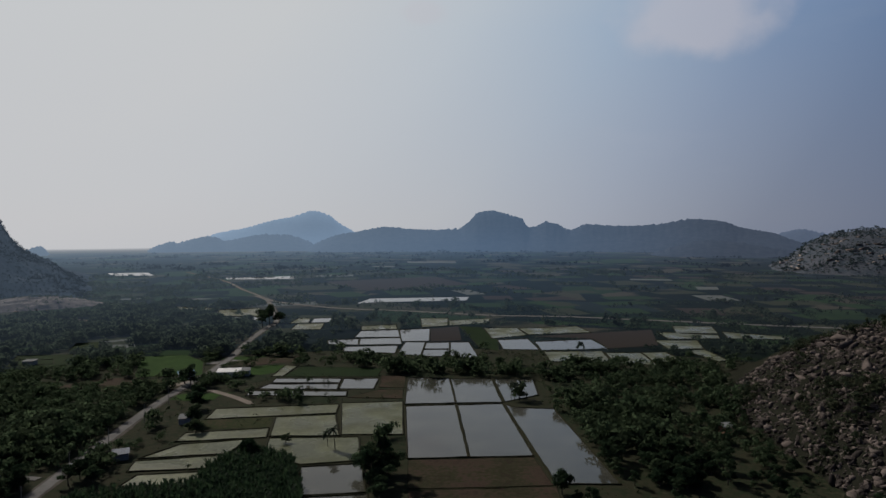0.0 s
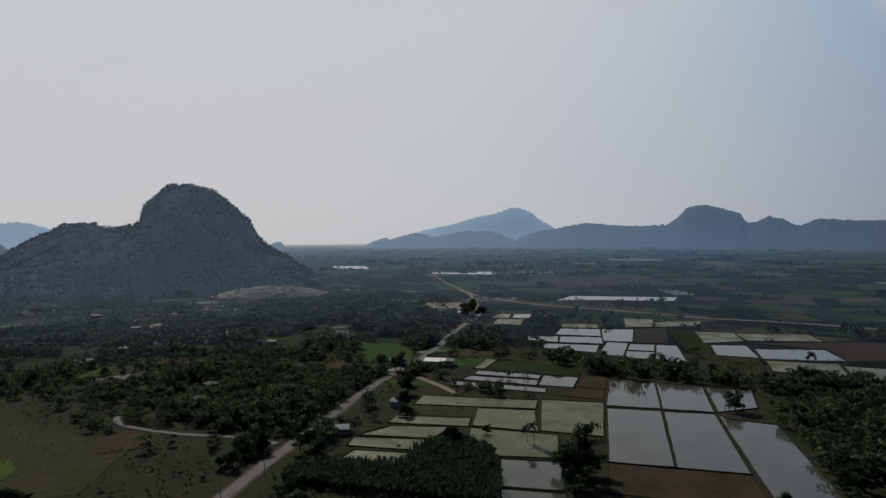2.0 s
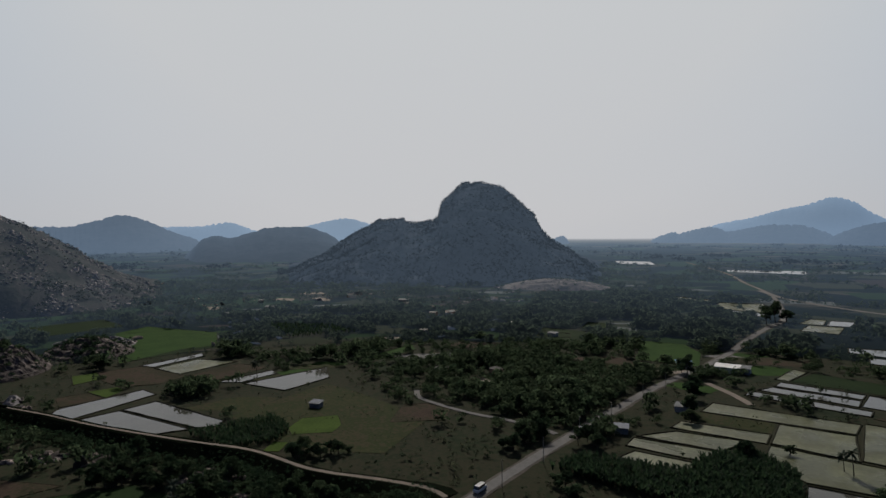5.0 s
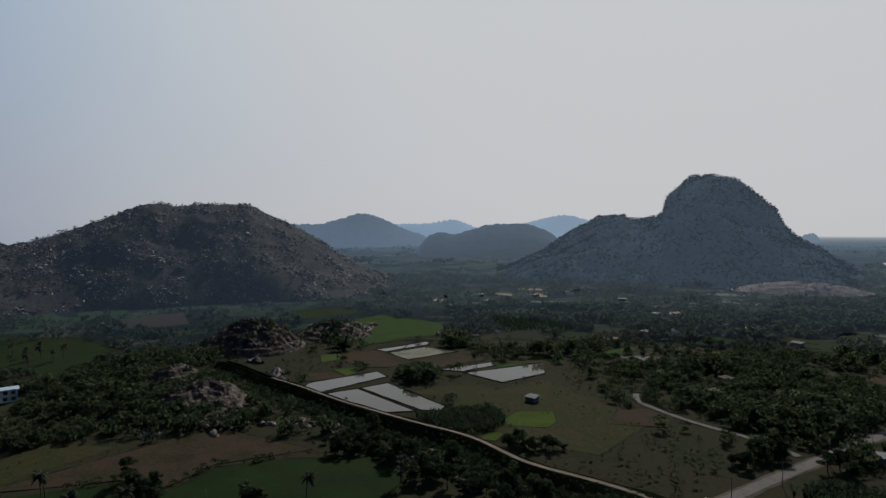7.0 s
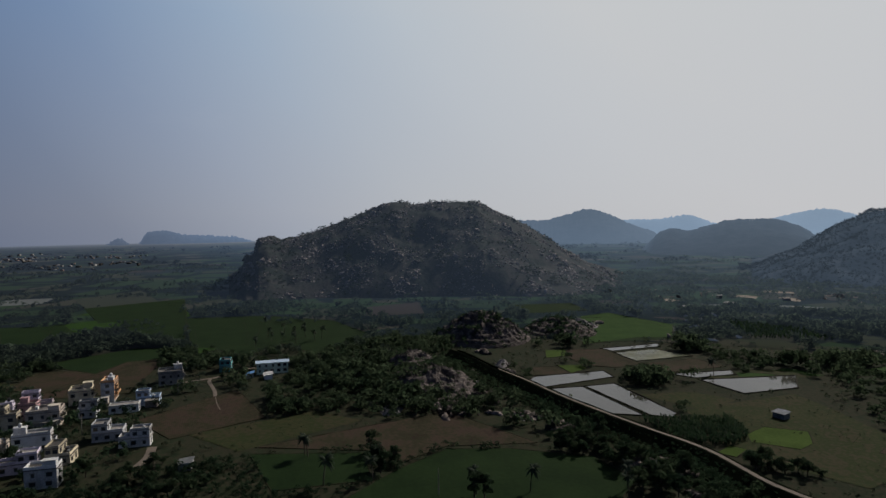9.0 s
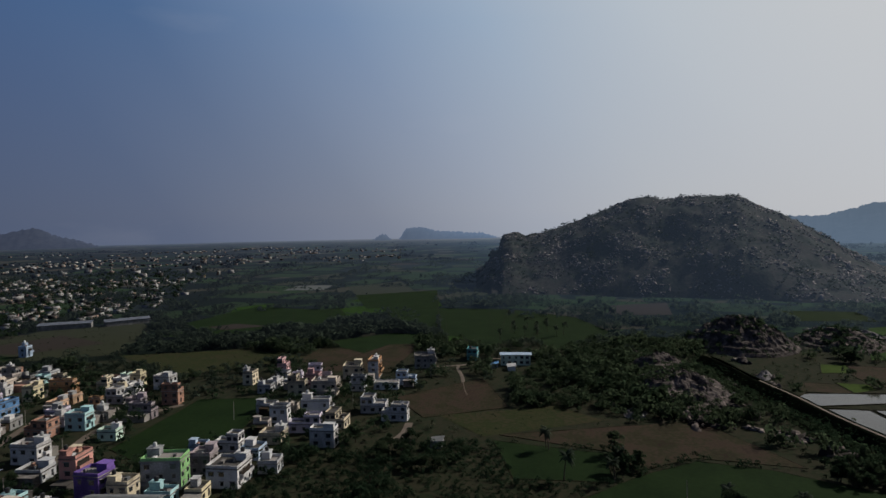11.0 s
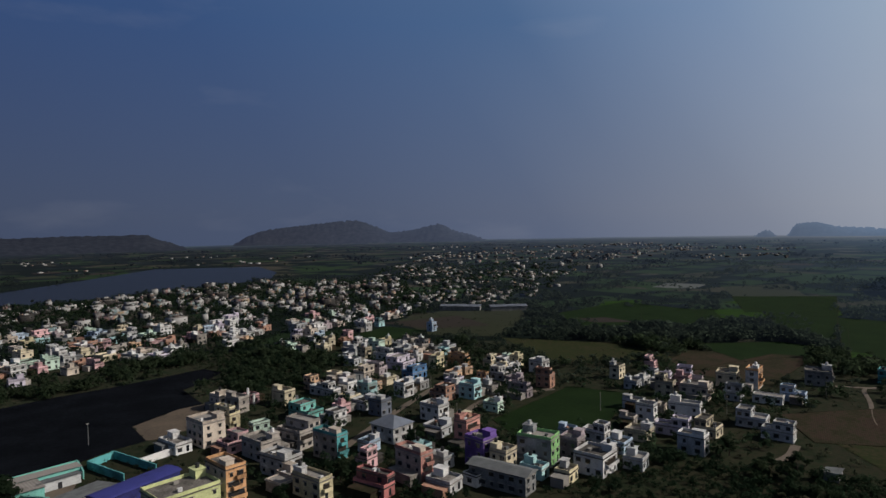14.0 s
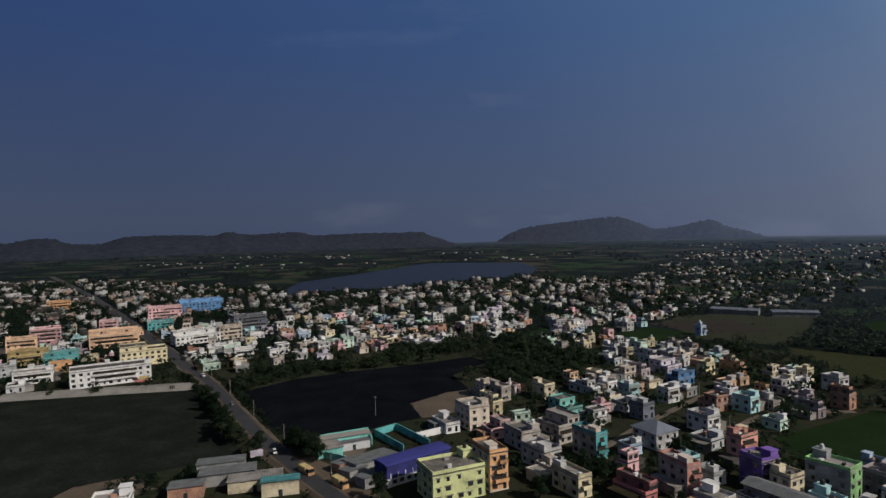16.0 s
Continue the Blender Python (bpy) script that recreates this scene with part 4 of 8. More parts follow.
field('muddy', (-279.3, 649.5), (-286.8, 674.1), (-238.2, 663.3), (-228, 634.8))
field('water', (-206.3, 577.1), (-213.2, 596.5), (-172.4, 595.9), (-166.8, 572.8))
field('muddy', (33.7, 522.9), (61.4, 522.6), (64.8, 485.3), (36.6, 470.2))
field('muddy', (62.4, 519.5), (113, 531.3), (117.2, 498.3), (66.5, 488))
field('water', (40.4, 465.2), (63.2, 469.9), (65.2, 424.7), (40.6, 427.1))
field('water', (66.5, 457.7), (109.8, 466.9), (113.1, 428.3), (66.4, 422.7))
field('muddy', (66.9, 418.7), (106, 420.3), (102.5, 380.5), (66.1, 385.8))
field('soil', (66.3, 480), (169.6, 512.1), (150.8, 440.8), (113.6, 430.4), (112, 469.3))
field('muddy', (169.8, 500.5), (211.4, 483.6), (206.4, 468.2), (167.4, 466.2))
field('muddy', (193.2, 530.3), (225.9, 529.8), (215, 491.6), (183, 494.7))
field('muddy', (221.7, 499.9), (261.1, 475.1), (256, 462.7), (212.7, 468.1))
field('muddy', (106.8, 414.3), (130.2, 414.1), (128.2, 375.4), (104.6, 380.4))
field('muddy', (130.9, 414.1), (147.2, 415.9), (148.5, 383.3), (128.9, 375.4))
field('muddy', (155.4, 461.5), (186.3, 461.1), (177.5, 427.7), (153, 425.9))
field('muddy', (162.5, 419.7), (176.6, 425.6), (176.5, 388.1), (168.4, 384.8))
field('water', (-97.2, 702.7), (-87.6, 756.1), (31.8, 773.6), (26.9, 735.3), (-74.3, 719.3))
field('water', (-382.9, 1109.5), (-270.9, 1148.9), (-254.5, 1079.4), (-367.2, 1069.5))
field('water', (-659.6, 1239.2), (-586.7, 1254.2), (-537.6, 1171.4), (-606.3, 1158.4))
field('soil', (-189.6, 1016.5), (-19.3, 1127.4), (42.8, 956.3), (-103.2, 858.3))
field('green', (443.6, 1794.8), (561.2, 1865.4), (509.2, 1597), (402.8, 1572.8))
field('green', (-562.7, 1271), (-513.9, 1306.3), (-448.9, 1153.9), (-494.8, 1140.6))
field('muddy', (363.6, 909.6), (395.9, 908.9), (378.3, 864.7), (349.8, 865.4))
field('muddy', (-98.3, 1714.5), (32.1, 1709), (34.7, 1615.9), (-90.1, 1620.9))
field('crop', (-170.7, 347.1), (-194.2, 404.2), (-167.3, 409.5), (-148.7, 389.6), (-134.7, 350.9))
field('green', (-253.3, 424), (-265.2, 454.4), (-250.1, 458.9), (-231.8, 423.8))
field('muddy', (-260.2, 377.4), (-265.6, 394.1), (-245.3, 395.7), (-236.9, 382))
field('green', (-260, 374.2), (-277.2, 408.7), (-242.5, 412.1), (-210.6, 358.7))
field('water', (-301.5, 76.4), (-313, 84.1), (-318.9, 123.7), (-304.9, 124.2), (-291, 82.3))
field('water', (-289, 82), (-289.9, 102), (-241.2, 111.8), (-246, 99.5))
field('water', (-290.2, 103.2), (-293.1, 119.4), (-242.5, 125.9), (-237.5, 121.7), (-241.5, 114))
field('water', (-306, 154.1), (-308, 189.2), (-299, 186.7), (-295.5, 163.2))
field('water', (-292.5, 162.9), (-291.7, 214.3), (-269.9, 199.5), (-264.8, 169.3))
field('muddy', (-362.1, 146.5), (-367.7, 174.8), (-344, 187.5), (-337.4, 150.1))
field('water', (-375.2, 143.4), (-383.8, 184.9), (-373.7, 182.1), (-365.9, 147))
field('soil', (-375.9, 121.7), (-372.7, 146.4), (-331.1, 151.1), (-324.4, 133.2), (-333.1, 118.1), (-353.5, 116.3))
field('soil', (-330.7, 151.6), (-337.3, 185), (-315.8, 191.6), (-309, 156.6))
field('lime', (-335.1, 103.4), (-334, 116.9), (-324.4, 116.9), (-316.7, 105.6))
field('lime', (-376.5, 108.6), (-376.1, 121.4), (-358, 117.5), (-355.2, 103.1))
field('soil', (-333.1, 88.7), (-332.8, 102.3), (-315.7, 105), (-315.1, 83.1))
field('green', (-499.3, 175), (-487.4, 216.9), (-430.8, 219.7), (-395.2, 200.3), (-394.8, 162.1), (-392.4, 141.4))
field('crop', (-390.9, 137.6), (-506, 175.9), (-521.2, 205.9), (-450.6, 229.3), (-400.7, 203.9), (-405.8, 180.6), (-394.1, 148))
field('crop', (-295.1, 248.2), (-305.5, 293.9), (-289.7, 282.8), (-284.3, 245.8))
field('soil', (-189.7, 170.4), (-204.7, 192.1), (-196.4, 199.8), (-183.3, 200), (-174.6, 187.3))
field('lime', (-214.5, 138.6), (-220.9, 149.3), (-213, 162.1), (-201.6, 155.2), (-196.9, 147.1), (-206.5, 134.8))
field('lime', (-198.7, 117.3), (-204.3, 125.6), (-199.8, 129.2), (-193.9, 121.6))
field('crop', (-422.5, -304.3), (-544.6, -355.8), (-579.2, -335.2), (-443.3, -257))
field('crop', (-536.1, -261), (-641.5, -177.7), (-579.8, -155.5), (-490.2, -228.1))
field('crop', (-406.6, -105.6), (-528.3, -139.4), (-560.3, -107), (-440.4, -80.5))
field('crop', (-607.8, -263), (-683.6, -247.2), (-681.5, -188.8), (-600.4, -217.2))
field('green', (-194, 3), (-204, 12), (-217, 27), (-214, 49), (-202, 75), (-181, 81), (-163, 66), (-160, 40), (-171.5, -14.4))
field('green', (-222.7, -41.6), (-218, -2.5), (-194, 1.1), (-190.3, -29.2))
field('soil', (-229.3, -40.8), (-261.1, 33), (-218, 60), (-220, 27), (-207, 11), (-220, -1))
field('grass', (-248, -69.2), (-270.9, -22.1), (-254.3, -2.8), (-226.2, -46.1))
field('soil', (-269.9, -95.3), (-313.5, -63.2), (-264.8, -42.3), (-243.7, -74.2))
field('soil', (-334, -178.8), (-370.4, -180.5), (-371.5, -149.9), (-337.3, -134.9), (-320.1, -158.9))
field('green', (-553.7, -152.1), (-568.3, -98.7), (-468.5, -37.2), (-392.2, -75.3), (-449.7, -122))
field('green', (-565, -83.7), (-526.7, -27.9), (-455.7, 1.9), (-390.4, -31.2), (-452.4, -71.2))
field('green', (-598.1, -232.6), (-643.2, -176.3), (-464.2, -129.3), (-470.5, -160.5))
field('green', (-518.8, -280.1), (-553.7, -250.9), (-506.7, -221.8), (-435.1, -235.4))
field('grass', (-750.8, -327.4), (-829.6, -281.4), (-672.1, -206.4), (-617.6, -255))
field('green', (-913.4, -317), (-997.2, -296.9), (-870.2, -245), (-827.7, -274))
field('green', (-590.1, 140.1), (-589.8, 196), (-537.8, 194.3), (-532.9, 136.6))
field('soil', (-603.3, -5.2), (-633.6, 51.2), (-552.6, 49.6), (-546.3, 0))
field('grass', (-246.1, 130.8), (-260.8, 191), (-235.2, 190.9), (-181.4, 184.6), (-164.6, 145.3), (-196.4, 123.3))
field('grass', (-392, -432), (-448, -384), (-420, -352), (-330, -300), (-300, -345), (-330, -420))
field('grass', (-326.1, -297.6), (-359.2, -226.3), (-343.7, -175.6), (-285.9, -222.7))
field('green', (-251.5, -382.5), (-303.7, -399.3), (-311.6, -359.9), (-257.4, -344.7))
field('soil', (-311.9, -416.5), (-381.3, -398), (-360.5, -340.2), (-316.6, -365.5))
field('green', (-184.7, -174.5), (-248.8, -183.6), (-257.9, -153.5), (-208, -137.2), (-172.9, -148.6))
field('green', (-441.2, -342.1), (-551.3, -339.3), (-540.1, -251.2), (-445.1, -217), (-400.5, -283.2))
field('soil', (-433.8, -309.4), (-453.5, -296.6), (-446.7, -264.3), (-423.2, -287.9))
field('green', (-389.8, -190.2), (-431.9, -152.3), (-426.4, -110.7), (-358.4, -144.5))
field('soil', (-309.3, -158.2), (-389.9, -141.4), (-395.4, -120.7), (-315.7, -114.7))
field('green', (-566.6, -157.1), (-567.6, -90), (-431.5, -75.4), (-424.9, -114.1))
field('green', (-659.3, -278.3), (-720.7, -199.6), (-597.6, -165.6), (-552.2, -222))

main_road = [(-116.2, 129.7), (-119.5, 147.1), (-124.6, 190.5), (-129.2, 237.7), (-133.1, 285.7), (-134.1, 334.8), (-133, 336.3), (-134.6, 389.4), (-144, 472.3), (-147.4, 522.2), (-153.2, 580.1), (-212, 752.1), (-279.1, 878.9), (-364.3, 1044.5), (-516.5, 1269.6)]
north_road = [(-236.1, 792.5), (-182.4, 715.4), (-109.3, 661.2), (-48.5, 641.1), (8.7, 618), (51.6, 600.6), (114.6, 591.7), (172.3, 571.7), (251.3, 542.5), (331.7, 516)]
canal = [(-124.6, 134), (-133.7, 135), (-150.5, 129), (-172, 120), (-202.6, 116.1), (-231.3, 104.3), (-273.8, 88.5), (-308, 78.9), (-340.7, 68.1), (-378.1, 58.7), (-391.6, 52.9)]
track = [(-198.9, 164.6), (-205.6, 162.4), (-213, 162.1), (-225, 164.8), (-234, 168.2), (-247.1, 175.9), (-254.2, 184.4), (-256, 189.6)]
track2 = [(-216.8, 212.3), (-207.6, 204.4), (-193.4, 201.8), (-173.1, 201.3), (-154.7, 204.1), (-138.6, 204.1), (-131.3, 202.5)]
causeway = [(21.6, -397.2), (13.1, -367.2), (4.3, -327.2), (-4.7, -278.3), (-13.3, -237.3), (-21.5, -205.3), (-28.3, -181.9), (-33.6, -161.2)]
town_road = [(21.6, -397.2), (36.7, -460.9), (55.7, -531.8), (73.8, -604.2), (123.9, -790.5), (185.5, -1009.4), (336.7, -1505.4)]
pondL = [(105.8, -360.6), (91.6, -360.7), (60.4, -353.2), (24.7, -346.2), (16.6, -344.9), (10.5, -308.4), (4.3, -270), (-2.5, -238.8), (-3.1, -229.4), (8, -232.5), (15.3, -231.6), (30.6, -227.5), (45.3, -227.3), (53.1, -219.5), (58.7, -212.3), (113.4, -235.1), (177.7, -374.6)]
pondR = [(-5, -328.7), (-32.9, -345.2), (-64.6, -350.6), (-90.9, -350.5), (-139.5, -358.2), (-143.6, -341.6), (-126.4, -325.3), (-113.6, -317.9), (-110.4, -285.3), (-98.6, -285), (-76.7, -273.5), (-75, -250.9), (-61, -248.8), (-48.1, -242.9), (-35.1, -244.9), (-23.7, -239.3), (-15, -261.4), (-8.9, -294.6)]
lake = [(-64.9, -844.3), (-113.3, -1013.2), (-242.4, -1151.6), (-450.4, -1382.7), (-615.3, -1249.2), (-555.9, -1058.1), (-471.2, -917.1), (-339.9, -882.9), (-224.4, -844.9), (-142.7, -826.5), (-81.9, -801.5)]


def lay_road(name, points, half, mat, label, z=0.22, shoulder=None, verge=1.0):
    if shoulder:
        me, L = strip("road_shoulder", points, [(-half - verge, 0.02), (-half - verge * 0.4, z - 0.04), (half + verge * 0.4, z - 0.04), (half + verge, 0.02)], MAT[shoulder], 0.35)
        tagged(new(name + "_shoulder", me), "dusty earth shoulder beside the road", "road shoulder", kind="structure")
    me, L = strip(name, points, [(-half, z - 0.15), (-half, z), (0, z + 0.05), (half, z), (half, z - 0.15)], mat)
    ob = tagged(new(name, me), label, "road", kind="structure")
    OPEN_FIELD.append(line_outline(L, half + 2.5))
    return ob


lay_road("road", main_road, 2.0, MAT["paved"], "pale worn two-lane country road", shoulder="verge")
lay_road("road", north_road, 3.5, MAT["paved"], "pale straight road crossing the paddies")
lay_road("road", causeway, 2.7, MAT["asphalt"], "dark asphalt causeway road between two ponds", z=0.9, shoulder="sand", verge=2.4)
lay_road("road", town_road, 4.0, MAT["asphalt"], "asphalt town street running between houses", shoulder="dirt")


def raised_track(points, top=3.4, half=1.0):
    """Canal bank: an earth bank that climbs out of the road, with a pale track on its crown and a steep shaded face."""
    L = smooth_line(points)
    run = np.concatenate([[0], np.cumsum(np.linalg.norm(np.diff(L, axis=0), axis=1))])
    h = 0.3 + (top - 0.3) * np.clip(run / 45, 0, 1)
    L = L * (1 - h / 79.7)[:, None]
    tan = np.gradient(L, axis=0)
    tan /= np.linalg.norm(tan, axis=1)[:, None]
    nor = np.stack([-tan[:, 1], tan[:, 0]], 1)
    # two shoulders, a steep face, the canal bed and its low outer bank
    for name, mat, cut, label in (("track", "dirt", [(-half, 0.0), (half, 0.0)], "pale dirt track along the canal bank"), ("canal_bank", "canal_bank", [(-half - 4.5, -1.0), (-half - 1.2, -0.05), (-half, -0.01)], "grassy back of the canal bank"), ("canal_bank", "canal_bank", [(half, -0.01), (half + 0.8, -0.08), (half + 5.2, -0.97), (half + 10.5, -0.97), (half + 12.5, -0.86), (half + 14.5, -1.0)], "overgrown face of the canal bank above the bed, darkened for shade")):
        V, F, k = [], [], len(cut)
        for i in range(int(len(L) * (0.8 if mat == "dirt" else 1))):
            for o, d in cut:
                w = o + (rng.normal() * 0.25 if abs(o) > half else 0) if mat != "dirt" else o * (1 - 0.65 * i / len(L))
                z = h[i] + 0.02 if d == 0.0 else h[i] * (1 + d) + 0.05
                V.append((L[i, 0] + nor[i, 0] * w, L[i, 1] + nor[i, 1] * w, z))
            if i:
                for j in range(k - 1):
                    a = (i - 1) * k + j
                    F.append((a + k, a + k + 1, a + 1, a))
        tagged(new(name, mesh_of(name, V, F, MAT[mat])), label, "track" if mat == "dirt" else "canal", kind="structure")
    OPEN_FIELD.append([tuple(p) for p in L - nor * (half + 4)] + [tuple(p) for p in (L + nor * (half + 13))[::-1]])
    return L, nor


CANAL_LINE, CANAL_SIDE = raised_track(canal)
lay_road("lane", [(-150, -172), (-176, -186), (-208, -197), (-240, -186)], 1.7, MAT["dirt"], "dusty lane between the houses", z=0.12)
lay_road("lane", [(-121, -189), (-150, -205), (-185, -222), (-215, -236)], 1.6, MAT["dirt"], "dusty lane between the houses", z=0.12)
lay_road("lane", [(-347, -71), (-338, -82), (-313, -74), (-291, -68), (-280, -64)], 0.9, MAT["dirt"], "pale footpath across the field", z=0.12)
lay_road("lane", [(-236, -78), (-225, -76), (-215, -77)], 1.6, MAT["dirt"], "short pale dirt drive", z=0.13)
lay_road("lane", [(-333, -93), (-346, -71), (-360, -66), (-357, -57)], 1.2, MAT["dirt"], "pale dirt lane to the barn", z=0.14)
lay_road("lane", [(-133, 340), (-140, 329), (-152, 327)], 3.0, MAT["dirt"], "dusty forecourt beside the road", z=0.14)
lay_road("lane", [(-118, 318), (-112, 313), (-101, 304), (-89, 292)], 1.8, MAT["dirt"], "earth drive into the paddies", z=0.14)
lay_road("track", track2, 1.3, MAT["paved"], "narrow pale lane bending round a thicket", z=0.25)


def ragged(outline, step=2.5, depth=1.6):
    """The same outline with an uneven edge."""
    out = []
    for (ax, ay), (bx, by) in zip(outline, outline[1:] + outline[:1]):
        n = max(1, int(math.hypot(bx - ax, by - ay) / step))
        for k in range(n):
            x, y = ax + (bx - ax) * k / n, ay + (by - ay) * k / n
            out.append((x + depth * noise.noise((x / 4, y / 4, 1.0)), y + depth * noise.noise((x / 4, y / 4, 5.0))))
    return out


def sheet(name, outline, z, mat, label, category="water"):
    if category == "shore":
        outline = ragged(outline)
    OPEN_FIELD.append(outline)
    return tagged(new(name, flat_outline(outline, z, mat, name)), label, category, kind="structure")


sheet("pond", pondL, 0.12, MAT["tank_water"], "still dark green town tank water", "pond")
sheet("pond", pondR, 0.12, MAT["pond"], "dark still pond with weedy edges", "pond")
sheet("lake", lake, 0.12, MAT["lake"], "grey lake beyond the town", "lake")
# sandy shore
sheet("shore", [(-75, -251), (-77, -274), (-100, -286), (-112, -286), (-104, -268), (-86, -250)], 0.08, MAT["sand"], "bare sandy pond shore", "shore")
sheet("shore", [(-22, -240), (-40, -182), (-24, -182), (-6, -240)], 0.05, MAT["sand"], "dusty roadside verge", "shore")
sheet("shore", [(48, -226), (30, -228), (24, -214), (40, -205), (58, -212)], 0.16, MAT["sand"], "bare earth spit at the pond", "shore")
sheet("yard", [(-27.5, -236), (-48.6, -238.6), (-47.6, -228), (-42, -216), (-36, -213), (-31.4, -219)], 0.07, MAT["dirt"], "trodden earth yard inside the compound wall", "yard")
# stone embankment of the tank
me, L = strip("embankment", [(108, -361), (60, -353), (25, -346), (17, -345)], [(-0.5, 0.1), (3.2, 2.0), (4.2, 2.05), (9.0, 2.0), (12.0, 0.1)], MAT["pitched_stone"])
tagged(new("embankment", me), "sloping stone-pitched embankment of the tank", "embankment", kind="structure")
# ---- houses ----
HOUSE_SPOTS, TOWN_TREES = [], []
WINDOW = {}


def window_mesh(w, h):
    key = (w, h)
    if key not in WINDOW:
        bm = bmesh.new()
        add_box(bm, -w / 2, -0.02, 0, w / 2, 0.05, h)
        pane = bm_mesh("pane", bm, MAT["pane"])
        bm = bmesh.new()
        add_box(bm, -w / 2 - 0.25, -0.02, h + 0.05, w / 2 + 0.25, 0.55, h + 0.14)
        shade = bm_mesh("sunshade", bm, MAT["concrete"])
        WINDOW[key] = (pane, shade)
    return WINDOW[key]


def house(x, y, wx, wy, storeys, colour, accent="", roof="", rot=None, detail=2):
    HOUSE_SPOTS.append((x, y, max(wx, wy) / 2 + 1.5))
    turn = 10 + rng.normal() * 3.5 if rot is None else rot
    wy = wy if roof == "gable" else min(wy, 14.0)
    h = storeys * 2.8 + 0.4
    words = colour.replace("_", " ")
    lab = "%s painted %s" % (words, ("single-storey house", "two-storey house", "three-storey building", "four-storey building")[storeys - 1])
    lab += {"": " with flat roof terrace", "hip": " with dark hipped roof", "gable": " with long tin gable roof", "flat": " with plain flat roof"}[roof]
    base = tagged(new("house"), lab, "house", group="houses of the town")
    base.matrix_basis = pose(x, y, 0, 0, 0, turn)
    a, b = wx / 2, wy / 2
    # often the top floor covers only part of the plan, with an open terrace beside it
    step = storeys > 1 and roof == "" and not accent and rng.random() < 0.55
    ux0, ux1, uy0, uy1 = -a, a, -b, b
    full = h
    if step:
        h -= 2.8
        if rng.random() < 0.5:
            ux0 = -a + wx * rng.uniform(0.3, 0.5)
            if rng.random() < 0.5:
                ux0, ux1 = -a, -ux0
        else:
            uy1 = b - wy * rng.uniform(0.3, 0.5)
            if rng.random() < 0.3:
                uy0, uy1 = -uy1, b
    bm = bmesh.new()
    add_box(bm, -a, -b, -0.5, a, b, h)
    add_box(bm, -a - 0.08, -b - 0.08, -0.5, a + 0.08, b + 0.08, 0.45)
    part("wall", bm_mesh("wall", bm, MAT[colour]), base)
    if accent:
        bm = bmesh.new()
        add_box(bm, -a, b - 0.02, 0.5, a, b + 0.06, h + 0.9)
        part("front_panel", bm_mesh("front_panel", bm, MAT[accent]), base, accent + " painted front")
    if roof in ("hip", "gable"):
        bm = bmesh.new()
        e, rise = 0.7, min(a, b) * (0.55 if roof == "hip" else 0.35)
        i = min(a, b) if roof == "hip" else 0.0
        v = [bm.verts.new(p) for p in ((-a - e, -b - e, h), (a + e, -b - e, h), (a + e, b + e, h), (-a - e, b + e, h))]
        if b >= a:
            t = [bm.verts.new((0, -b - e + i, h + rise)), bm.verts.new((0, b + e - i, h + rise))]
            fs = ((v[0], v[1], t[0]), (v[1], v[2], t[1], t[0]), (v[2], v[3], t[1]), (v[3], v[0], t[0], t[1]))
        else:
            t = [bm.verts.new((-a - e + i, 0, h + rise)), bm.verts.new((a + e - i, 0, h + rise))]
            fs = ((v[0], v[1], t[1], t[0]), (v[1], v[2], t[1]), (v[2], v[3], t[0], t[1]), (v[3], v[0], t[0]))
        for f in fs:
            bm.faces.new(f)
        bm.faces.new(v[::-1])
        part("roof", bm_mesh("roof", bm, MAT["pale_blue" if colour == "mint" else "tin"] if roof == "gable" else MAT["slate"]), base)
    else:
        bm = bmesh.new()
        add_box(bm, -a - 0.35, -b - 0.35, h - 0.02, a + 0.35, b + 0.35, h + 0.16)
        part("roof", bm_mesh("roof", bm, MAT["roof"]), base, "weathered concrete roof terrace")
        bm = bmesh.new()
        p = 0.95 if roof == "" else 0.35
        for q in ((-a, -b, a, -b + 0.16), (-a, b - 0.16, a, b), (-a, -b + 0.16, -a + 0.16, b - 0.16), (a - 0.16, -b + 0.16, a, b - 0.16)):
            add_box(bm, q[0], q[1], h + 0.16, q[2], q[3], h + 0.16 + p)
        part("parapet", bm_mesh("parapet", bm, MAT[accent or colour]), base)
    if step:
        bm = bmesh.new()
        add_box(bm, ux0 + 0.01, uy0 + 0.01, h + 0.1, ux1 - 0.01, uy1 - 0.01, full)
        part("upper_wall", bm_mesh("upper_wall", bm, MAT[colour]), base)
        bm = bmesh.new()
        add_box(bm, ux0 - 0.3, uy0 - 0.3, full - 0.02, ux1 + 0.3, uy1 + 0.3, full + 0.14)
        part("upper_roof", bm_mesh("upper_roof", bm, MAT["roof"]), base, "weathered concrete roof terrace")
        bm = bmesh.new()
        for q in ((ux0, uy0, ux1, uy0 + 0.15), (ux0, uy1 - 0.15, ux1, uy1), (ux0, uy0 + 0.15, ux0 + 0.15, uy1 - 0.15), (ux1 - 0.15, uy0 + 0.15, ux1, uy1 - 0.15)):
            add_box(bm, q[0], q[1], full + 0.14, q[2], q[3], full + 0.85)
        part("upper_parapet", bm_mesh("upper_parapet", bm, MAT[colour]), base)
        for o in (-0.25, 0.25):
            pane, shade = window_mesh(1.5, 1.35)
            part("window", pane, base, "", pose((ux0 + ux1) / 2 + o * (ux1 - ux0), uy1, h + 1.0, 0, 0, 0))
            part("window", pane, base, "", pose(ux1, (uy0 + uy1) / 2 + o * (uy1 - uy0), h + 1.0, 0, 0, -90))
    elif roof == "" and min(wx, wy) > 4.9 and detail:
        # stair head and tank
        sx, sy = rng.choice([-1, 1]), rng.choice([-1, 1])
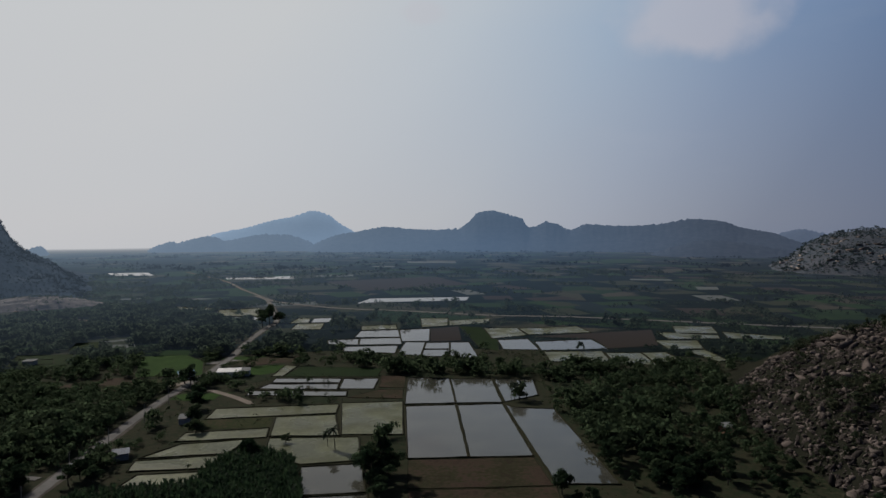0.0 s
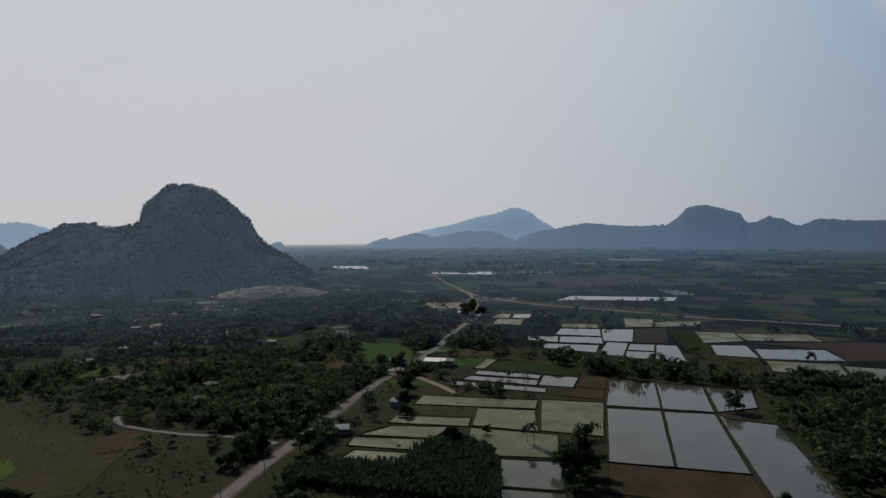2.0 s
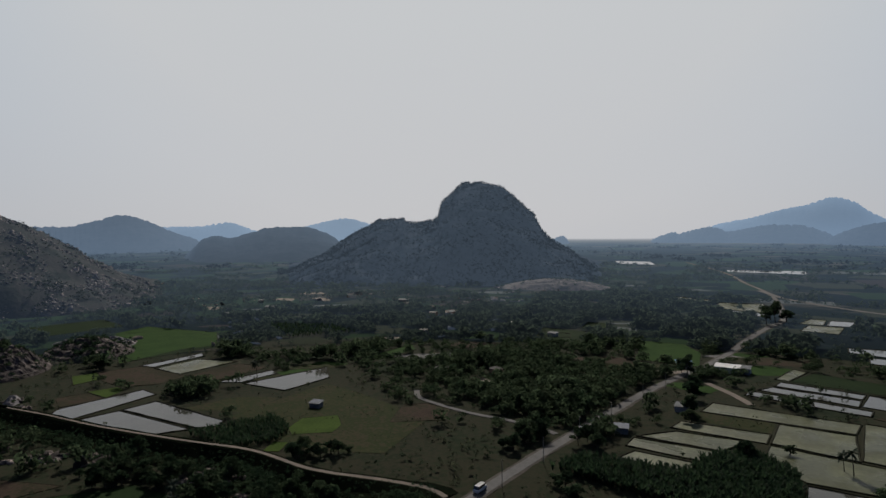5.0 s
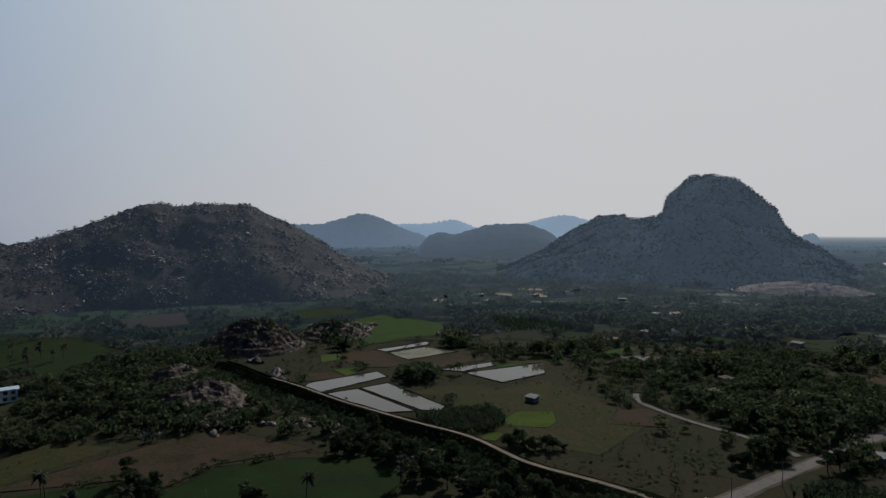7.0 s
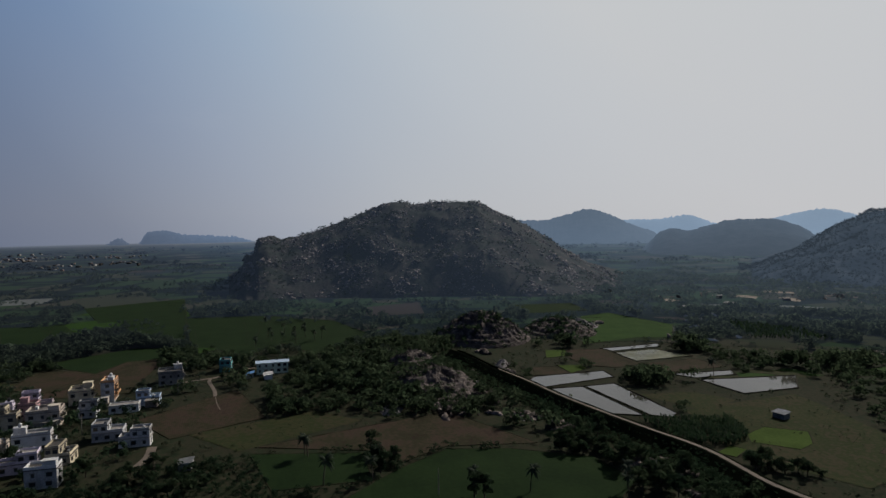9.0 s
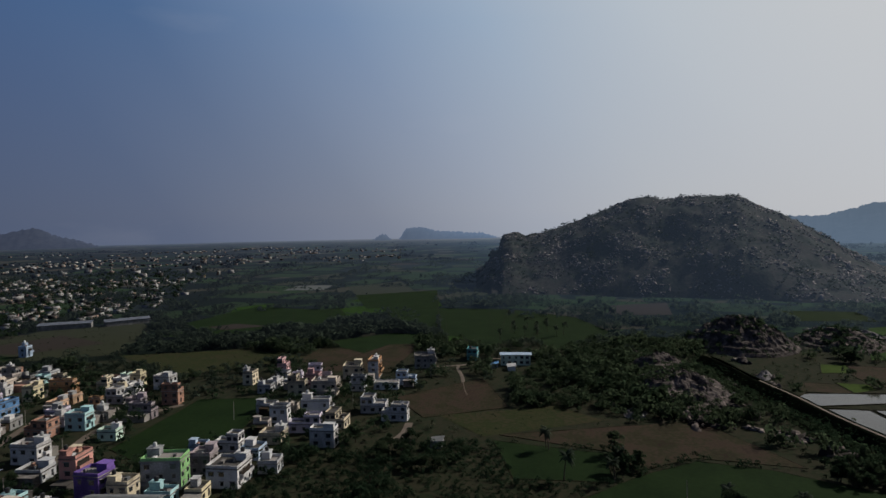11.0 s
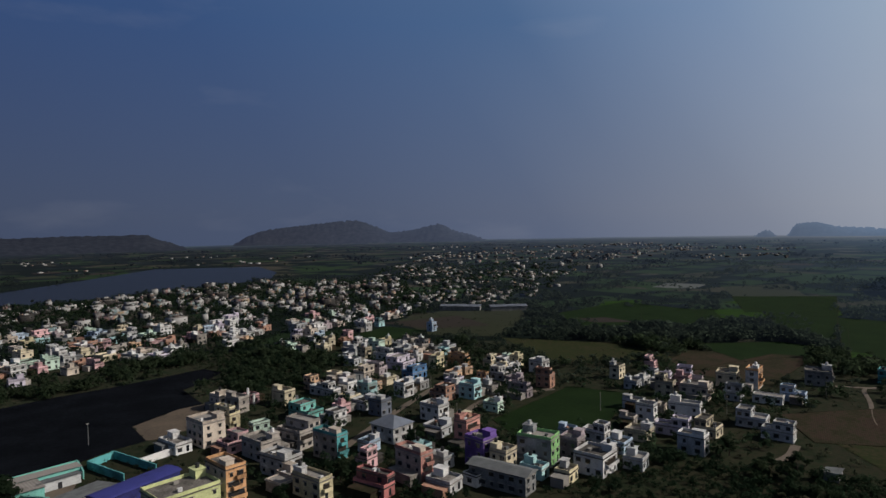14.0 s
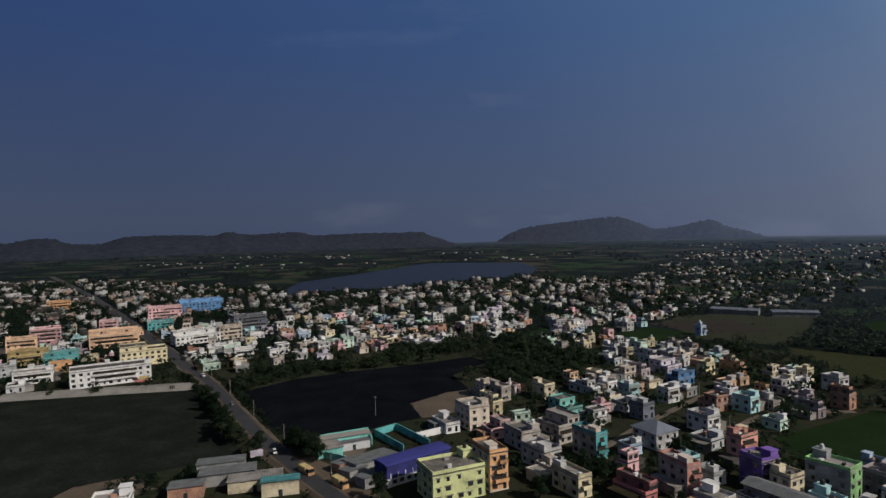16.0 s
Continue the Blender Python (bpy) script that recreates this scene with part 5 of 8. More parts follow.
        tw, td = min(3.0, wx * 0.42), min(3.8, wy * 0.42)
        cx, cy = sx * (a - tw / 2 - 0.2), sy * (b - td / 2 - 0.2)
        bm = bmesh.new()
        add_box(bm, cx - tw / 2, cy - td / 2, h + 0.1, cx + tw / 2, cy + td / 2, h + 2.5)
        add_box(bm, cx - tw / 2 - 0.25, cy - td / 2 - 0.25, h + 2.5, cx + tw / 2 + 0.25, cy + td / 2 + 0.25, h + 2.65)
        part("stair_head", bm_mesh("stair_head", bm, MAT[colour if rng.random() < 0.6 else "white"]), base)
        if rng.random() < 0.6:
            bm = bmesh.new()
            bmesh.ops.create_cone(bm, cap_ends=True, segments=12, radius1=0.62, radius2=0.6, depth=1.2, matrix=Matrix.Translation((cx, cy, h + 3.25)))
            bmesh.ops.create_cone(bm, cap_ends=True, segments=12, radius1=0.6, radius2=0.2, depth=0.25, matrix=Matrix.Translation((cx, cy, h + 3.97)))
            part("water_tank", bm_mesh("water_tank", bm, MAT["tank" if rng.random() < 0.6 else "white"]), base, "round plastic water tank")
    if roof == "" and rng.random() < (0.75 if detail == 1 else 0.45):
        # a low lean-to of other make against one side
        sx, aw, ad, ah = rng.choice([-1, 1]), rng.uniform(2.0, 4.5), rng.uniform(0.45, 0.95) * wy, rng.uniform(2.4, 3.3)
        bm = bmesh.new()
        o = rng.uniform(-0.5, 0.5) * (wy - ad)
        x0, x1 = (a, a + aw) if sx > 0 else (-a - aw, -a)
        add_box(bm, x0 + 0.01, o - ad / 2, -0.3, x1, o + ad / 2, ah)
        add_box(bm, x0 + 0.02, o - ad / 2 - 0.3, ah, x1 + 0.3 * sx, o + ad / 2 + 0.3, ah + 0.14)
        part("annex", bm_mesh("annex", bm, MAT[["roof", "concrete", "tin", "greige", "terracotta", "soil", "roof"][rng.integers(7)]]), base, "low lean-to annex")
    if detail == 2 and roof == "":
        for q in range(2):
            bm = bmesh.new()
            u, v, w_ = rng.uniform(-0.6, 0.6) * a, rng.uniform(-0.6, 0.6) * b, rng.uniform(0.4, 0.9)
            top = full if step and ux0 < u < ux1 and uy0 < v < uy1 else h
            add_box(bm, u - w_, v - w_ * 0.6, top + 0.12, u + w_, v + w_ * 0.6, top + rng.uniform(0.5, 1.3))
            part("roof_box", bm_mesh("roof_box", bm, MAT[rng.choice(["concrete", "tank", "white", "terracotta", "tin"])]), base)
    if detail >= 1:
        for s in range(storeys - step):
            z = 0.9 + s * 2.8
            for face in range(4):
                if face not in (0, 3):
                    continue
                run = wx if face in (0, 2) else wy
                n = max(1, min(11, int(run / 3.1)))
                for k in range(n):
                    o = (k + 0.5) / n * run - run / 2 + rng.normal() * 0.15
                    if rng.random() < 0.10:
                        continue
                    m = {0: pose(o, b + (0.06 if accent else 0), z, 0, 0, 0), 1: pose(-a, o, z, 0, 0, 90), 2: pose(o, -b, z, 0, 0, 180), 3: pose(a, o, z, 0, 0, -90)}[face]
                    door = s == 0 and k == 0 and face == 0
                    w_, h_ = (1.1, 2.1) if door else ((1.7, 1.45) if rng.random() < 0.6 else (1.0, 1.3))
                    if door:
                        m = m @ Matrix.Translation((0, 0, -0.45))
                    pane, shade = window_mesh(w_, h_)
                    wn = part("door" if door else "window", pane, base, "", m)
                    if detail == 2 and not door:
                        part("sunshade", shade, wn)
        if detail == 2 and storeys > 1 and roof == "" and rng.random() < 0.8:
            # balcony slab and rail wall on the front
            for s in range(1, storeys - step):
                bw = wx * rng.uniform(0.35, 0.9)
                o = rng.uniform(-1, 1) * (wx - bw) / 2
                z = s * 2.8 + 0.2
                # flat dark panel on the wall, painted as the shade behind the balcony
                bm = bmesh.new()
                add_box(bm, o - bw / 2 + 0.3, b - 0.02, z, o + bw / 2 - 0.3, b + 0.07, z + 2.1)
                part("loggia", bm_mesh("loggia", bm, MAT["recess_shade"]), base, "flat dark panel in place of a shaded balcony opening")
                bm = bmesh.new()
                add_box(bm, o - bw / 2, b, z - 0.15, o + bw / 2, b + 1.2, z)
                add_box(bm, o - bw / 2, b + 1.08, z, o + bw / 2, b + 1.2, z + 0.95)
                add_box(bm, o - bw / 2, b, z, o - bw / 2 + 0.12, b + 1.08, z + 0.95)
                add_box(bm, o + bw / 2 - 0.12, b, z, o + bw / 2, b + 1.08, z + 0.95)
                part("balcony", bm_mesh("balcony", bm, MAT[accent or colour]), base)
    return base


house(-210.0, -253.9, 10.6, 8.1, 2, 'blue')
house(-219.9, -277.6, 12.1, 11.9, 2, 'lilac')
house(-183.3, -229.7, 7.3, 6.2, 2, 'white')
house(-197.0, -234.1, 7.7, 5.5, 1, 'grey')
house(-192.3, -212.8, 6.7, 9.8, 2, 'terracotta')
house(-169.3, -192.5, 6.6, 10.0, 2, 'white')
house(-157.6, -177.7, 7.4, 8.4, 1, 'pale_grey')
house(-142.6, -186.6, 10.4, 11.5, 2, 'white', roof='hip')
house(-158.0, -214.7, 6.5, 7.3, 2, 'slate')
house(-171.1, -242.0, 6.4, 7.0, 2, 'aqua')
house(-158.3, -162.4, 8.5, 5.5, 3, 'salmon')
house(-147.7, -145.2, 6.9, 8.2, 3, 'purple')
house(-150.0, -137.4, 6.4, 6.4, 2, 'cream')
house(-137.4, -135.4, 10.6, 5.5, 1, 'white', roof='flat')
house(-138.8, -127.9, 6.5, 19.6, 2, 'grey', roof='gable')
house(-162.5, -132.9, 7.5, 12.0, 3, 'pale_grey', accent='green')
house(-175.3, -128.4, 6.8, 6.6, 2, 'mauve')
house(-188.3, -139.8, 5.0, 5.5, 1, 'pale_blue')
house(-168.9, -114.9, 10.0, 10.2, 2, 'white')
house(-151.8, -125.9, 5.0, 7.8, 1, 'aqua')
house(-124.4, -152.1, 5.1, 12.0, 3, 'beige', accent='salmon')
house(-108.4, -151.8, 5.0, 12.0, 2, 'red')
house(-119.3, -170.8, 5.0, 5.5, 2, 'pink')
house(-247.1, -258.5, 5.6, 11.6, 2, 'orange')
house(-256.1, -242.8, 5.8, 5.5, 2, 'cream')
house(-263.6, -238.2, 5.0, 5.9, 2, 'mint')
house(-265.0, -230.9, 5.9, 5.5, 2, 'yellow')
house(-202.6, -205.2, 6.2, 8.3, 2, 'aqua')
house(-221.8, -216.4, 5.0, 5.5, 2, 'orange')
house(-220.3, -190.1, 5.0, 10.3, 2, 'mauve')
house(-241.4, -192.1, 5.5, 7.6, 3, 'terracotta')
house(-263.9, -213.9, 6.9, 8.5, 2, 'white')
house(-221.0, -313.9, 5.5, 7.2, 2, 'cream')
house(-226.7, -303.1, 5.5, 12.0, 2, 'white')
house(-279.9, -396.3, 6.9, 9.0, 2, 'white')
house(-300.8, -405.5, 6.1, 5.5, 2, 'aqua')
house(-312.9, -356.2, 5.0, 5.5, 2, 'pale_blue')
house(-266.4, -142.8, 5.5, 8.0, 3, 'cream')
house(-270.8, -130.5, 9.4, 12.0, 2, 'beige')
house(-239.5, -120.0, 5.2, 12.0, 2, 'white')
house(-226.1, -104.3, 8.0, 7.7, 2, 'cream')
house(-205.6, -100.3, 5.5, 9.0, 2, 'white')
house(-218.8, -114.4, 5.0, 12.0, 2, 'lilac')
house(-248.7, -97.5, 7.2, 10.5, 2, 'pale_grey')
house(-239.6, -84.9, 5.0, 10.5, 2, 'white')
house(-284.8, -105.0, 5.6, 11.7, 1, 'white', roof='flat')
house(-295.2, -98.4, 5.0, 9.7, 2, 'pale_blue')
house(-303.0, -130.3, 9.5, 9.0, 2, 'cream')
house(-306.6, -119.4, 10.0, 5.5, 3, 'white', accent='orange')
house(-333.9, -100.3, 10.8, 11.4, 2, 'grey')
house(-358.6, -78.2, 11.1, 5.8, 2, 'teal')
house(-347.4, -51.5, 5.0, 16.3, 2, 'mint', roof='gable')
house(-132.9, -232.5, 8.5, 12.0, 2, 'turquoise')
house(-114.3, -206.0, 10.0, 12.0, 3, 'greige')
house(-115.2, -186.1, 5.0, 12.0, 3, 'beige', accent='teal')
house(-90.8, -233.0, 8.9, 12.0, 3, 'beige')
house(-103.8, -243.9, 5.0, 9.4, 3, 'yellow')
house(-94.2, -217.7, 8.6, 6.8, 2, 'pink')
house(-98.9, -205.0, 7.8, 12.0, 2, 'greige')
house(-96.3, -185.7, 7.3, 12.0, 2, 'white')
house(-79.5, -233.2, 6.2, 12.0, 1, 'white')
house(-74.2, -177.5, 6.2, 12.0, 4, 'beige', accent='orange')
house(-60.7, -175.6, 16.8, 12.0, 3, 'lime')
house(-89.2, -173.6, 5.0, 7.0, 1, 'beige', roof='flat')
house(-94.4, -163.2, 5.0, 12.0, 2, 'yellow')
house(-94.2, -174.5, 5.0, 10.5, 1, 'beige')
house(60.8, -383.3, 38.9, 14.0, 3, 'white')
house(49.9, -431.7, 26.3, 14.0, 4, 'yellow')
house(77.3, -510.4, 32.1, 14.0, 4, 'peach')
house(93.2, -592.4, 13.6, 8.2, 3, 'pink')
house(101.4, -463.2, 19.7, 11.8, 2, 'teal')
house(93.3, -424.4, 11.6, 7.0, 2, 'orange')
house(119.6, -464.8, 21.7, 13.0, 3, 'mustard')
house(102.2, -403.6, 18.9, 11.4, 2, 'white')
house(137.5, -519.7, 18.3, 11.0, 3, 'peach')
house(128.8, -546.2, 20.1, 12.1, 4, 'pink')
house(175.0, -805.1, 23.2, 13.9, 3, 'orange')
house(24.3, -708.0, 42.6, 14.0, 4, 'blue')
house(-17.0, -543.2, 26.6, 14.0, 4, 'slate')
house(21.7, -497.7, 31.9, 14.0, 3, 'white')
house(54.5, -651.3, 29.5, 14.0, 4, 'pink')
house(-1.7, -505.9, 17.2, 10.3, 3, 'beige')
house(-9.3, -418.8, 12.0, 7.2, 2, 'white')
house(-15.2, -455.3, 6.9, 7.0, 2, 'yellow')
house(-31.1, -424.9, 13.0, 7.8, 2, 'white')
house(53.2, -586.8, 20.0, 12.0, 2, 'teal')

TOWN = [(144, -392), (469, -1305), (231, -1265), (-70, -912), (-150, -788), (-417, -888), (-555, -690), (-376, -426), (-234, -406), (-167, -330), (-149, -354), (-81, -396), (-8, -375), (23, -398), (29, -351)]
SUBURB = [(-128, -327), (-239, -416), (-273, -368), (-278, -262), (-238, -184), (-320, -178), (-346, -142), (-245, -79), (-206, -91), (-152, -112), (-108, -138), (-78, -176)]
WOOD = [(-206, 182), (-254, 224), (-300, 327), (-174, 516), (-143, 363), (-148, 286), (-135, 202), (-154, 200)]


# wooded banks round the pond, without houses
POND_BELT = [[(-106, -324), (-103, -286), (-122, -278), (-142, -280), (-130, -328)], [(15, -338), (-20, -372), (-78, -392), (-150, -400), (-200, -372), (-205, -318), (-170, -282), (-128, -282), (-120, -330), (-60, -340)]]


def spots(outline, gap, seed, clear=True):
    """Loosely gridded places inside an outline, off roads, fields and other houses."""
    r = np.random.default_rng(seed)
    xs, ys = [p[0] for p in outline], [p[1] for p in outline]
    gx, gy = np.meshgrid(np.arange(min(xs), max(xs), gap), np.arange(min(ys), max(ys), gap))
    px = gx.ravel() + r.uniform(-0.28, 0.28, gx.size) * gap
    py = gy.ravel() + r.uniform(-0.28, 0.28, gx.size) * gap
    ok = inside(px, py, outline)
    for o in OPEN_FIELD + (POND_BELT if gap > 10 else []):
        ok &= ~inside(px, py, grown(o, 4.0 if gap > 10 else 0.0))
    if clear:
        for hx, hy, hr in HOUSE_SPOTS:
            ok &= np.hypot(px - hx, py - hy) > hr + (4.5 if gap > 10 else 1.0)
    return np.stack([px[ok], py[ok]], 1)


COMMON = ["white"] * 6 + ["pale_grey"] * 3 + ["greige", "greige", "grey", "cream", "cream", "beige", "beige", "pink", "pink", "mint", "pale_blue", "lilac", "terracotta", "aqua", "mauve", "peach", "yellow"]
pick = random.Random(11)
for x, y in spots(SUBURB, 11.0, 3):
    if pick.random() < 0.55:
        house(x, y, pick.uniform(4.5, 8), pick.uniform(5, 9), pick.choice([1, 1, 1, 2]), pick.choice(COMMON), detail=1)
town = spots(TOWN, 12.5, 5)
town = town[np.argsort(np.hypot(town[:, 0], town[:, 1]))]
keep = [i for i in range(len(town)) if pick.random() < (0.42 if i < 330 else 0.44 if noise.noise((town[i, 0] / 60, town[i, 1] / 60, 4.0)) > -0.2 else 0.12)]
near_town, rest_town = keep[:170], keep[170:]
for i in near_town:
    x, y = town[i]
    house(x, y, pick.uniform(5, 11), pick.uniform(5, 10), pick.choice([1, 1, 1, 1, 2]), pick.choice(COMMON), detail=1, rot=12 + pick.gauss(0, 8))


def far_houses(name, places, seed, label, size=1.0, pierced=True):
    """Crowded distant houses: walls, roof slab, stair head and dark openings, each turned a little."""
    r = random.Random(seed)
    V, F, W, G, S, T = [], [], [], [], [], []

    def block(x, y, t, x0, y0, z0, x1, y1, z1, vs, fs):
        c, s, o = math.cos(t), math.sin(t), len(vs)
        for u, v, z in ((x0, y0, z0), (x1, y0, z0), (x1, y1, z0), (x0, y1, z0), (x0, y0, z1), (x1, y0, z1), (x1, y1, z1), (x0, y1, z1)):
            vs.append((x + u * c - v * s, y + u * s + v * c, z + plain_height(math.hypot(x, y))))
        for f in ((0, 3, 2, 1), (4, 5, 6, 7), (0, 1, 5, 4), (1, 2, 6, 5), (2, 3, 7, 6), (3, 0, 4, 7)):
            fs.append(tuple(o + i for i in f))

    for x, y in places:
        a, b, n = r.uniform(2.2, 6.2) * size, r.uniform(2.2, 5.6) * size, r.choice([1, 1, 1, 1, 2, 2]) if pierced and size > 0.8 else 1
        grow = r.choice([0.75, 0.85, 1.0, 1.0, 1.5]) if pierced else 1.0
        a, b = a * grow, b * grow
        h, t = n * (3.0 if size > 0.8 else 2.5) + r.uniform(0.2, 0.9), radians(12 + r.gauss(0, 12))
        block(x, y, t, -a, -b, -0.5, a, b, h, V, F)
        block(x, y, t, -a + 0.25, -b + 0.25, h, a - 0.25, b - 0.25, h + 0.12, S, T)
        if pierced and r.random() < (0.6 if size > 0.8 else 0.2):
            u, v = r.uniform(-0.9, 0.2) * a, r.uniform(-0.9, 0.2) * b
            block(x, y, t, u, v, h - 0.1, u + a * 0.6, v + b * 0.6, h + r.uniform(1.2, 2.4), V, F)
        for k in range(2 if pierced and size > 0.8 else 0):
            # tanks and small sheds on the roof
            u, v, w = r.uniform(-0.8, 0.7) * a, r.uniform(-0.8, 0.7) * b, r.uniform(0.35, 0.8)
            block(x, y, t, u - w, v - w, h, u + w, v + w, h + r.uniform(0.6, 1.6), V, F)
        for k in range(n if pierced else 0):
            for u in (-0.5, 0.5):
                if r.random() < 0.45:
                    block(x, y, t, u * a - 0.55, b - 0.03, k * 3 + 0.9, u * a + 0.55, b + 0.05, k * 3 + 2.2, W, G)
                if r.random() < 0.6:
                    block(x, y, t, a - 0.03, u * b - 0.6, k * 3 + 0.9, a + 0.05, u * b + 0.6, k * 3 + 2.2, W, G)
    ob = tagged(new(name, quick_mesh(name, V, F, MAT["far_town"])), label, "houses", kind="stuff")
    part("roof_terraces", quick_mesh("roof_terraces", S, T, MAT["far_roof"]), ob, "weathered grey roof terraces")
    if pierced:
        part("openings", quick_mesh("openings", W, G, MAT["pane"]), ob)
    return ob


far_houses("town_houses", [tuple(town[i]) for i in rest_town], 21, "crowded small painted houses of the old town", 0.85)
TOWN_FAR = [(-457, -809), (-609, -849), (-942, -1115), (-1442, -1132), (-1039, -731), (-543, -428), (-365, -435), (-374, -498)]
tf = [p for p in spots(TOWN_FAR, 19, 9) if not inside(np.array([p[0]]), np.array([p[1]]), TOWN)[0]]
far_houses("town_houses", [tuple(p) for p in tf if noise.noise((p[0] / 170, p[1] / 110, 7.0)) + pick.uniform(-0.2, 0.2) > 0.30], 22, "scattered pale houses at the edge of town", 0.7)
TOWN_TREES += [(p[0] + pick.gauss(0, 7), p[1] + pick.gauss(0, 7)) for p in tf + tf if math.hypot(*p) < 1250]
edge = spots([(-578, -825), (-736, -785), (-778, -665), (-634, -509), (-508, -425), (-456, -436), (-415, -465), (-369, -529)], 15, 14)
edge = [tuple(p) for p in edge if pick.random() < 0.55 + 0.9 * noise.noise((p[0] / 45, p[1] / 45, 6.0)) - 0.12 and not inside(np.array([p[0]]), np.array([p[1]]), TOWN)[0]]
far_houses("town_houses", edge, 25, "small pale houses at the outer edge of town", 0.75)
TOWN_TREES += [(p[0] + pick.gauss(0, 9), p[1] + pick.gauss(0, 9)) for p in edge + edge + edge]
tf = spots([(-690, -530), (-560, -505), (-380, -430), (-560, -700), (-900, -1000), (-1500, -1250), (-1500, -800)], 42, 10)
far_houses("village_houses", [tuple(p) for p in tf if pick.random() < 0.22], 23, "scattered pale farm houses on the plain")
vr = random.Random(31)
hamlet = []
for k in range(34):
    b, d = radians(vr.uniform(109, 138)), vr.uniform(1500, 2700)
    n = vr.randrange(5, 20)
    for q in range(n):
        hamlet.append((-math.sin(b) * d + vr.gauss(0, 75), math.cos(b) * d + vr.gauss(0, 40)))
for k in range(16):
    b, d = radians(vr.uniform(150, 190)), vr.uniform(1500, 2500)
    for q in range(vr.randrange(3, 10)):
        hamlet.append((-math.sin(b) * d + vr.gauss(0, 60), math.cos(b) * d + vr.gauss(0, 40)))
far_houses("village_houses", hamlet, 24, "pale houses of far villages on the plain", 0.8, False)
for x, y in spots(TOWN, 6.0, 6):
    if pick.random() < 0.85:
        TOWN_TREES.append((x, y))
for x, y in spots(SUBURB, 5.0, 7):
    if pick.random() < 0.5:
        TOWN_TREES.append((x, y))

# ---- single buildings and street things ----
def hall(x, y, length, width, height, rot):
    """Blue barrel-roofed market hall."""
    base = tagged(new("hall"), "dark blue barrel-roofed hall with white lower walls", "hall")
    base.matrix_basis = pose(x, y, 0, 0, 0, rot)
    a, b = length / 2, width / 2
    bm = bmesh.new()
    add_box(bm, -a, -b, -0.3, a, b, 2.6)
    part("lower_wall", bm_mesh("lower_wall", bm, MAT["white"]), base, "white painted lower wall")
    bm = bmesh.new()
    add_box(bm, -a + 0.02, -b + 0.02, 2.6, a - 0.02, b - 0.02, height)
    part("wall", bm_mesh("wall", bm, MAT["navy"]), base, "dark blue sheet cladding")
    V, F, n = [], [], 14
    for sgn in (-1, 1):
        for k in range(n + 1):
            t = math.pi * k / n
            V.append((sgn * (a + 0.5), math.cos(t) * (b + 0.35), height + math.sin(t) * 0.7))
    for k in range(n):
        F.append((k, k + 1, n + 2 + k, n + 1 + k))
    F += [tuple(range(n, -1, -1)), tuple(range(n + 1, 2 * n + 2))]
    part("roof", mesh_of("roof", V, F, MAT["navy"], False), base, "blue curved sheet roof")
    for k in range(9):
        bm = bmesh.new()
        u = -a + (k + 0.5) * length / 9
        add_box(bm, u - 0.12, b, 1.2, u + 0.12, b + 0.12, 4.2)
        part("pilaster", bm_mesh("pilaster", bm, MAT["white"]), base)
    for k in range(8):
        bm = bmesh.new()
        u = -a + (k + 1) * length / 9
        add_box(bm, u - 0.8, b - 0.01, 0.9, u + 0.8, b + 0.05, 2.0)
        part("window", bm_mesh("window", bm, MAT["pane"]), base)
    HOUSE_SPOTS.append((x, y, length / 2))
    return base


def wall_run(points, height, colour, label, thick=0.3):
    base = tagged(new("compound_wall"), label, "wall")
    for (ax, ay), (bx, by) in zip(points, points[1:]):
        d = math.hypot(bx - ax, by - ay)
        bm = bmesh.new()
        add_box(bm, 0, -thick / 2, -0.2, d, thick / 2, height)
        add_box(bm, 0, -thick / 2 - 0.08, height, d, thick / 2 + 0.08, height + 0.12)
        part("wall_panel", bm_mesh("wall_panel", bm, MAT[colour]), base, "", pose(ax, ay, 0, 0, 0, math.degrees(math.atan2(by - ay, bx - ax))))
    return base


def shed(x, y, wx, wy, h, rot, roof="tin", wall="grey", pitch=0.22, label="low shed with a corrugated tin roof"):
    base = tagged(new("shed"), label, "shed")
    base.matrix_basis = pose(x, y, 0, 0, 0, rot)
    a, b = wx / 2, wy / 2
    bm = bmesh.new()
    add_box(bm, -a, -b, -0.2, a, b, h)
    part("wall", bm_mesh("wall", bm, MAT[wall]), base)
    # ribbed roof sheets, leaning one way
    n = max(4, int(wx / 0.8))
    V, F = [], []
    for k in range(n * 2 + 1):
        u = -a - 0.4 + (wx + 0.8) * k / (2 * n)
        z = 0.05 * (k % 2)
        V += [(u, -b - 0.5, h + 0.05 + z), (u, b + 0.5, h + 0.05 + z + pitch * wy)]
        if k:
            o = 2 * k
            F.append((o - 2, o, o + 1, o - 1))
    part("roof", mesh_of("roof", V, F, MAT[roof]), base, roof.replace("_", " ") + " corrugated roof sheets")
    bm = bmesh.new()
    v = [bm.verts.new(p) for p in ((-a, b, h), (a, b, h), (a, b, h + pitch * wy * 0.95), (-a, b, h + pitch * wy * 0.95), (-a, -b, h), (a, -b, h))]
    for f in ((0, 1, 2, 3), (4, 0, 3), (1, 5, 2)):
        bm.faces.new([v[i] for i in f])
    part("gable", bm_mesh("gable", bm, MAT[wall]), base)
    bm = bmesh.new()
    add_box(bm, -0.6, b - 0.02, 0, 0.6, b + 0.05, min(2.0, h - 0.2))
    part("door", bm_mesh("door", bm, MAT["pane"]), base)
    HOUSE_SPOTS.append((x, y, max(wx, wy) / 2))
    return base


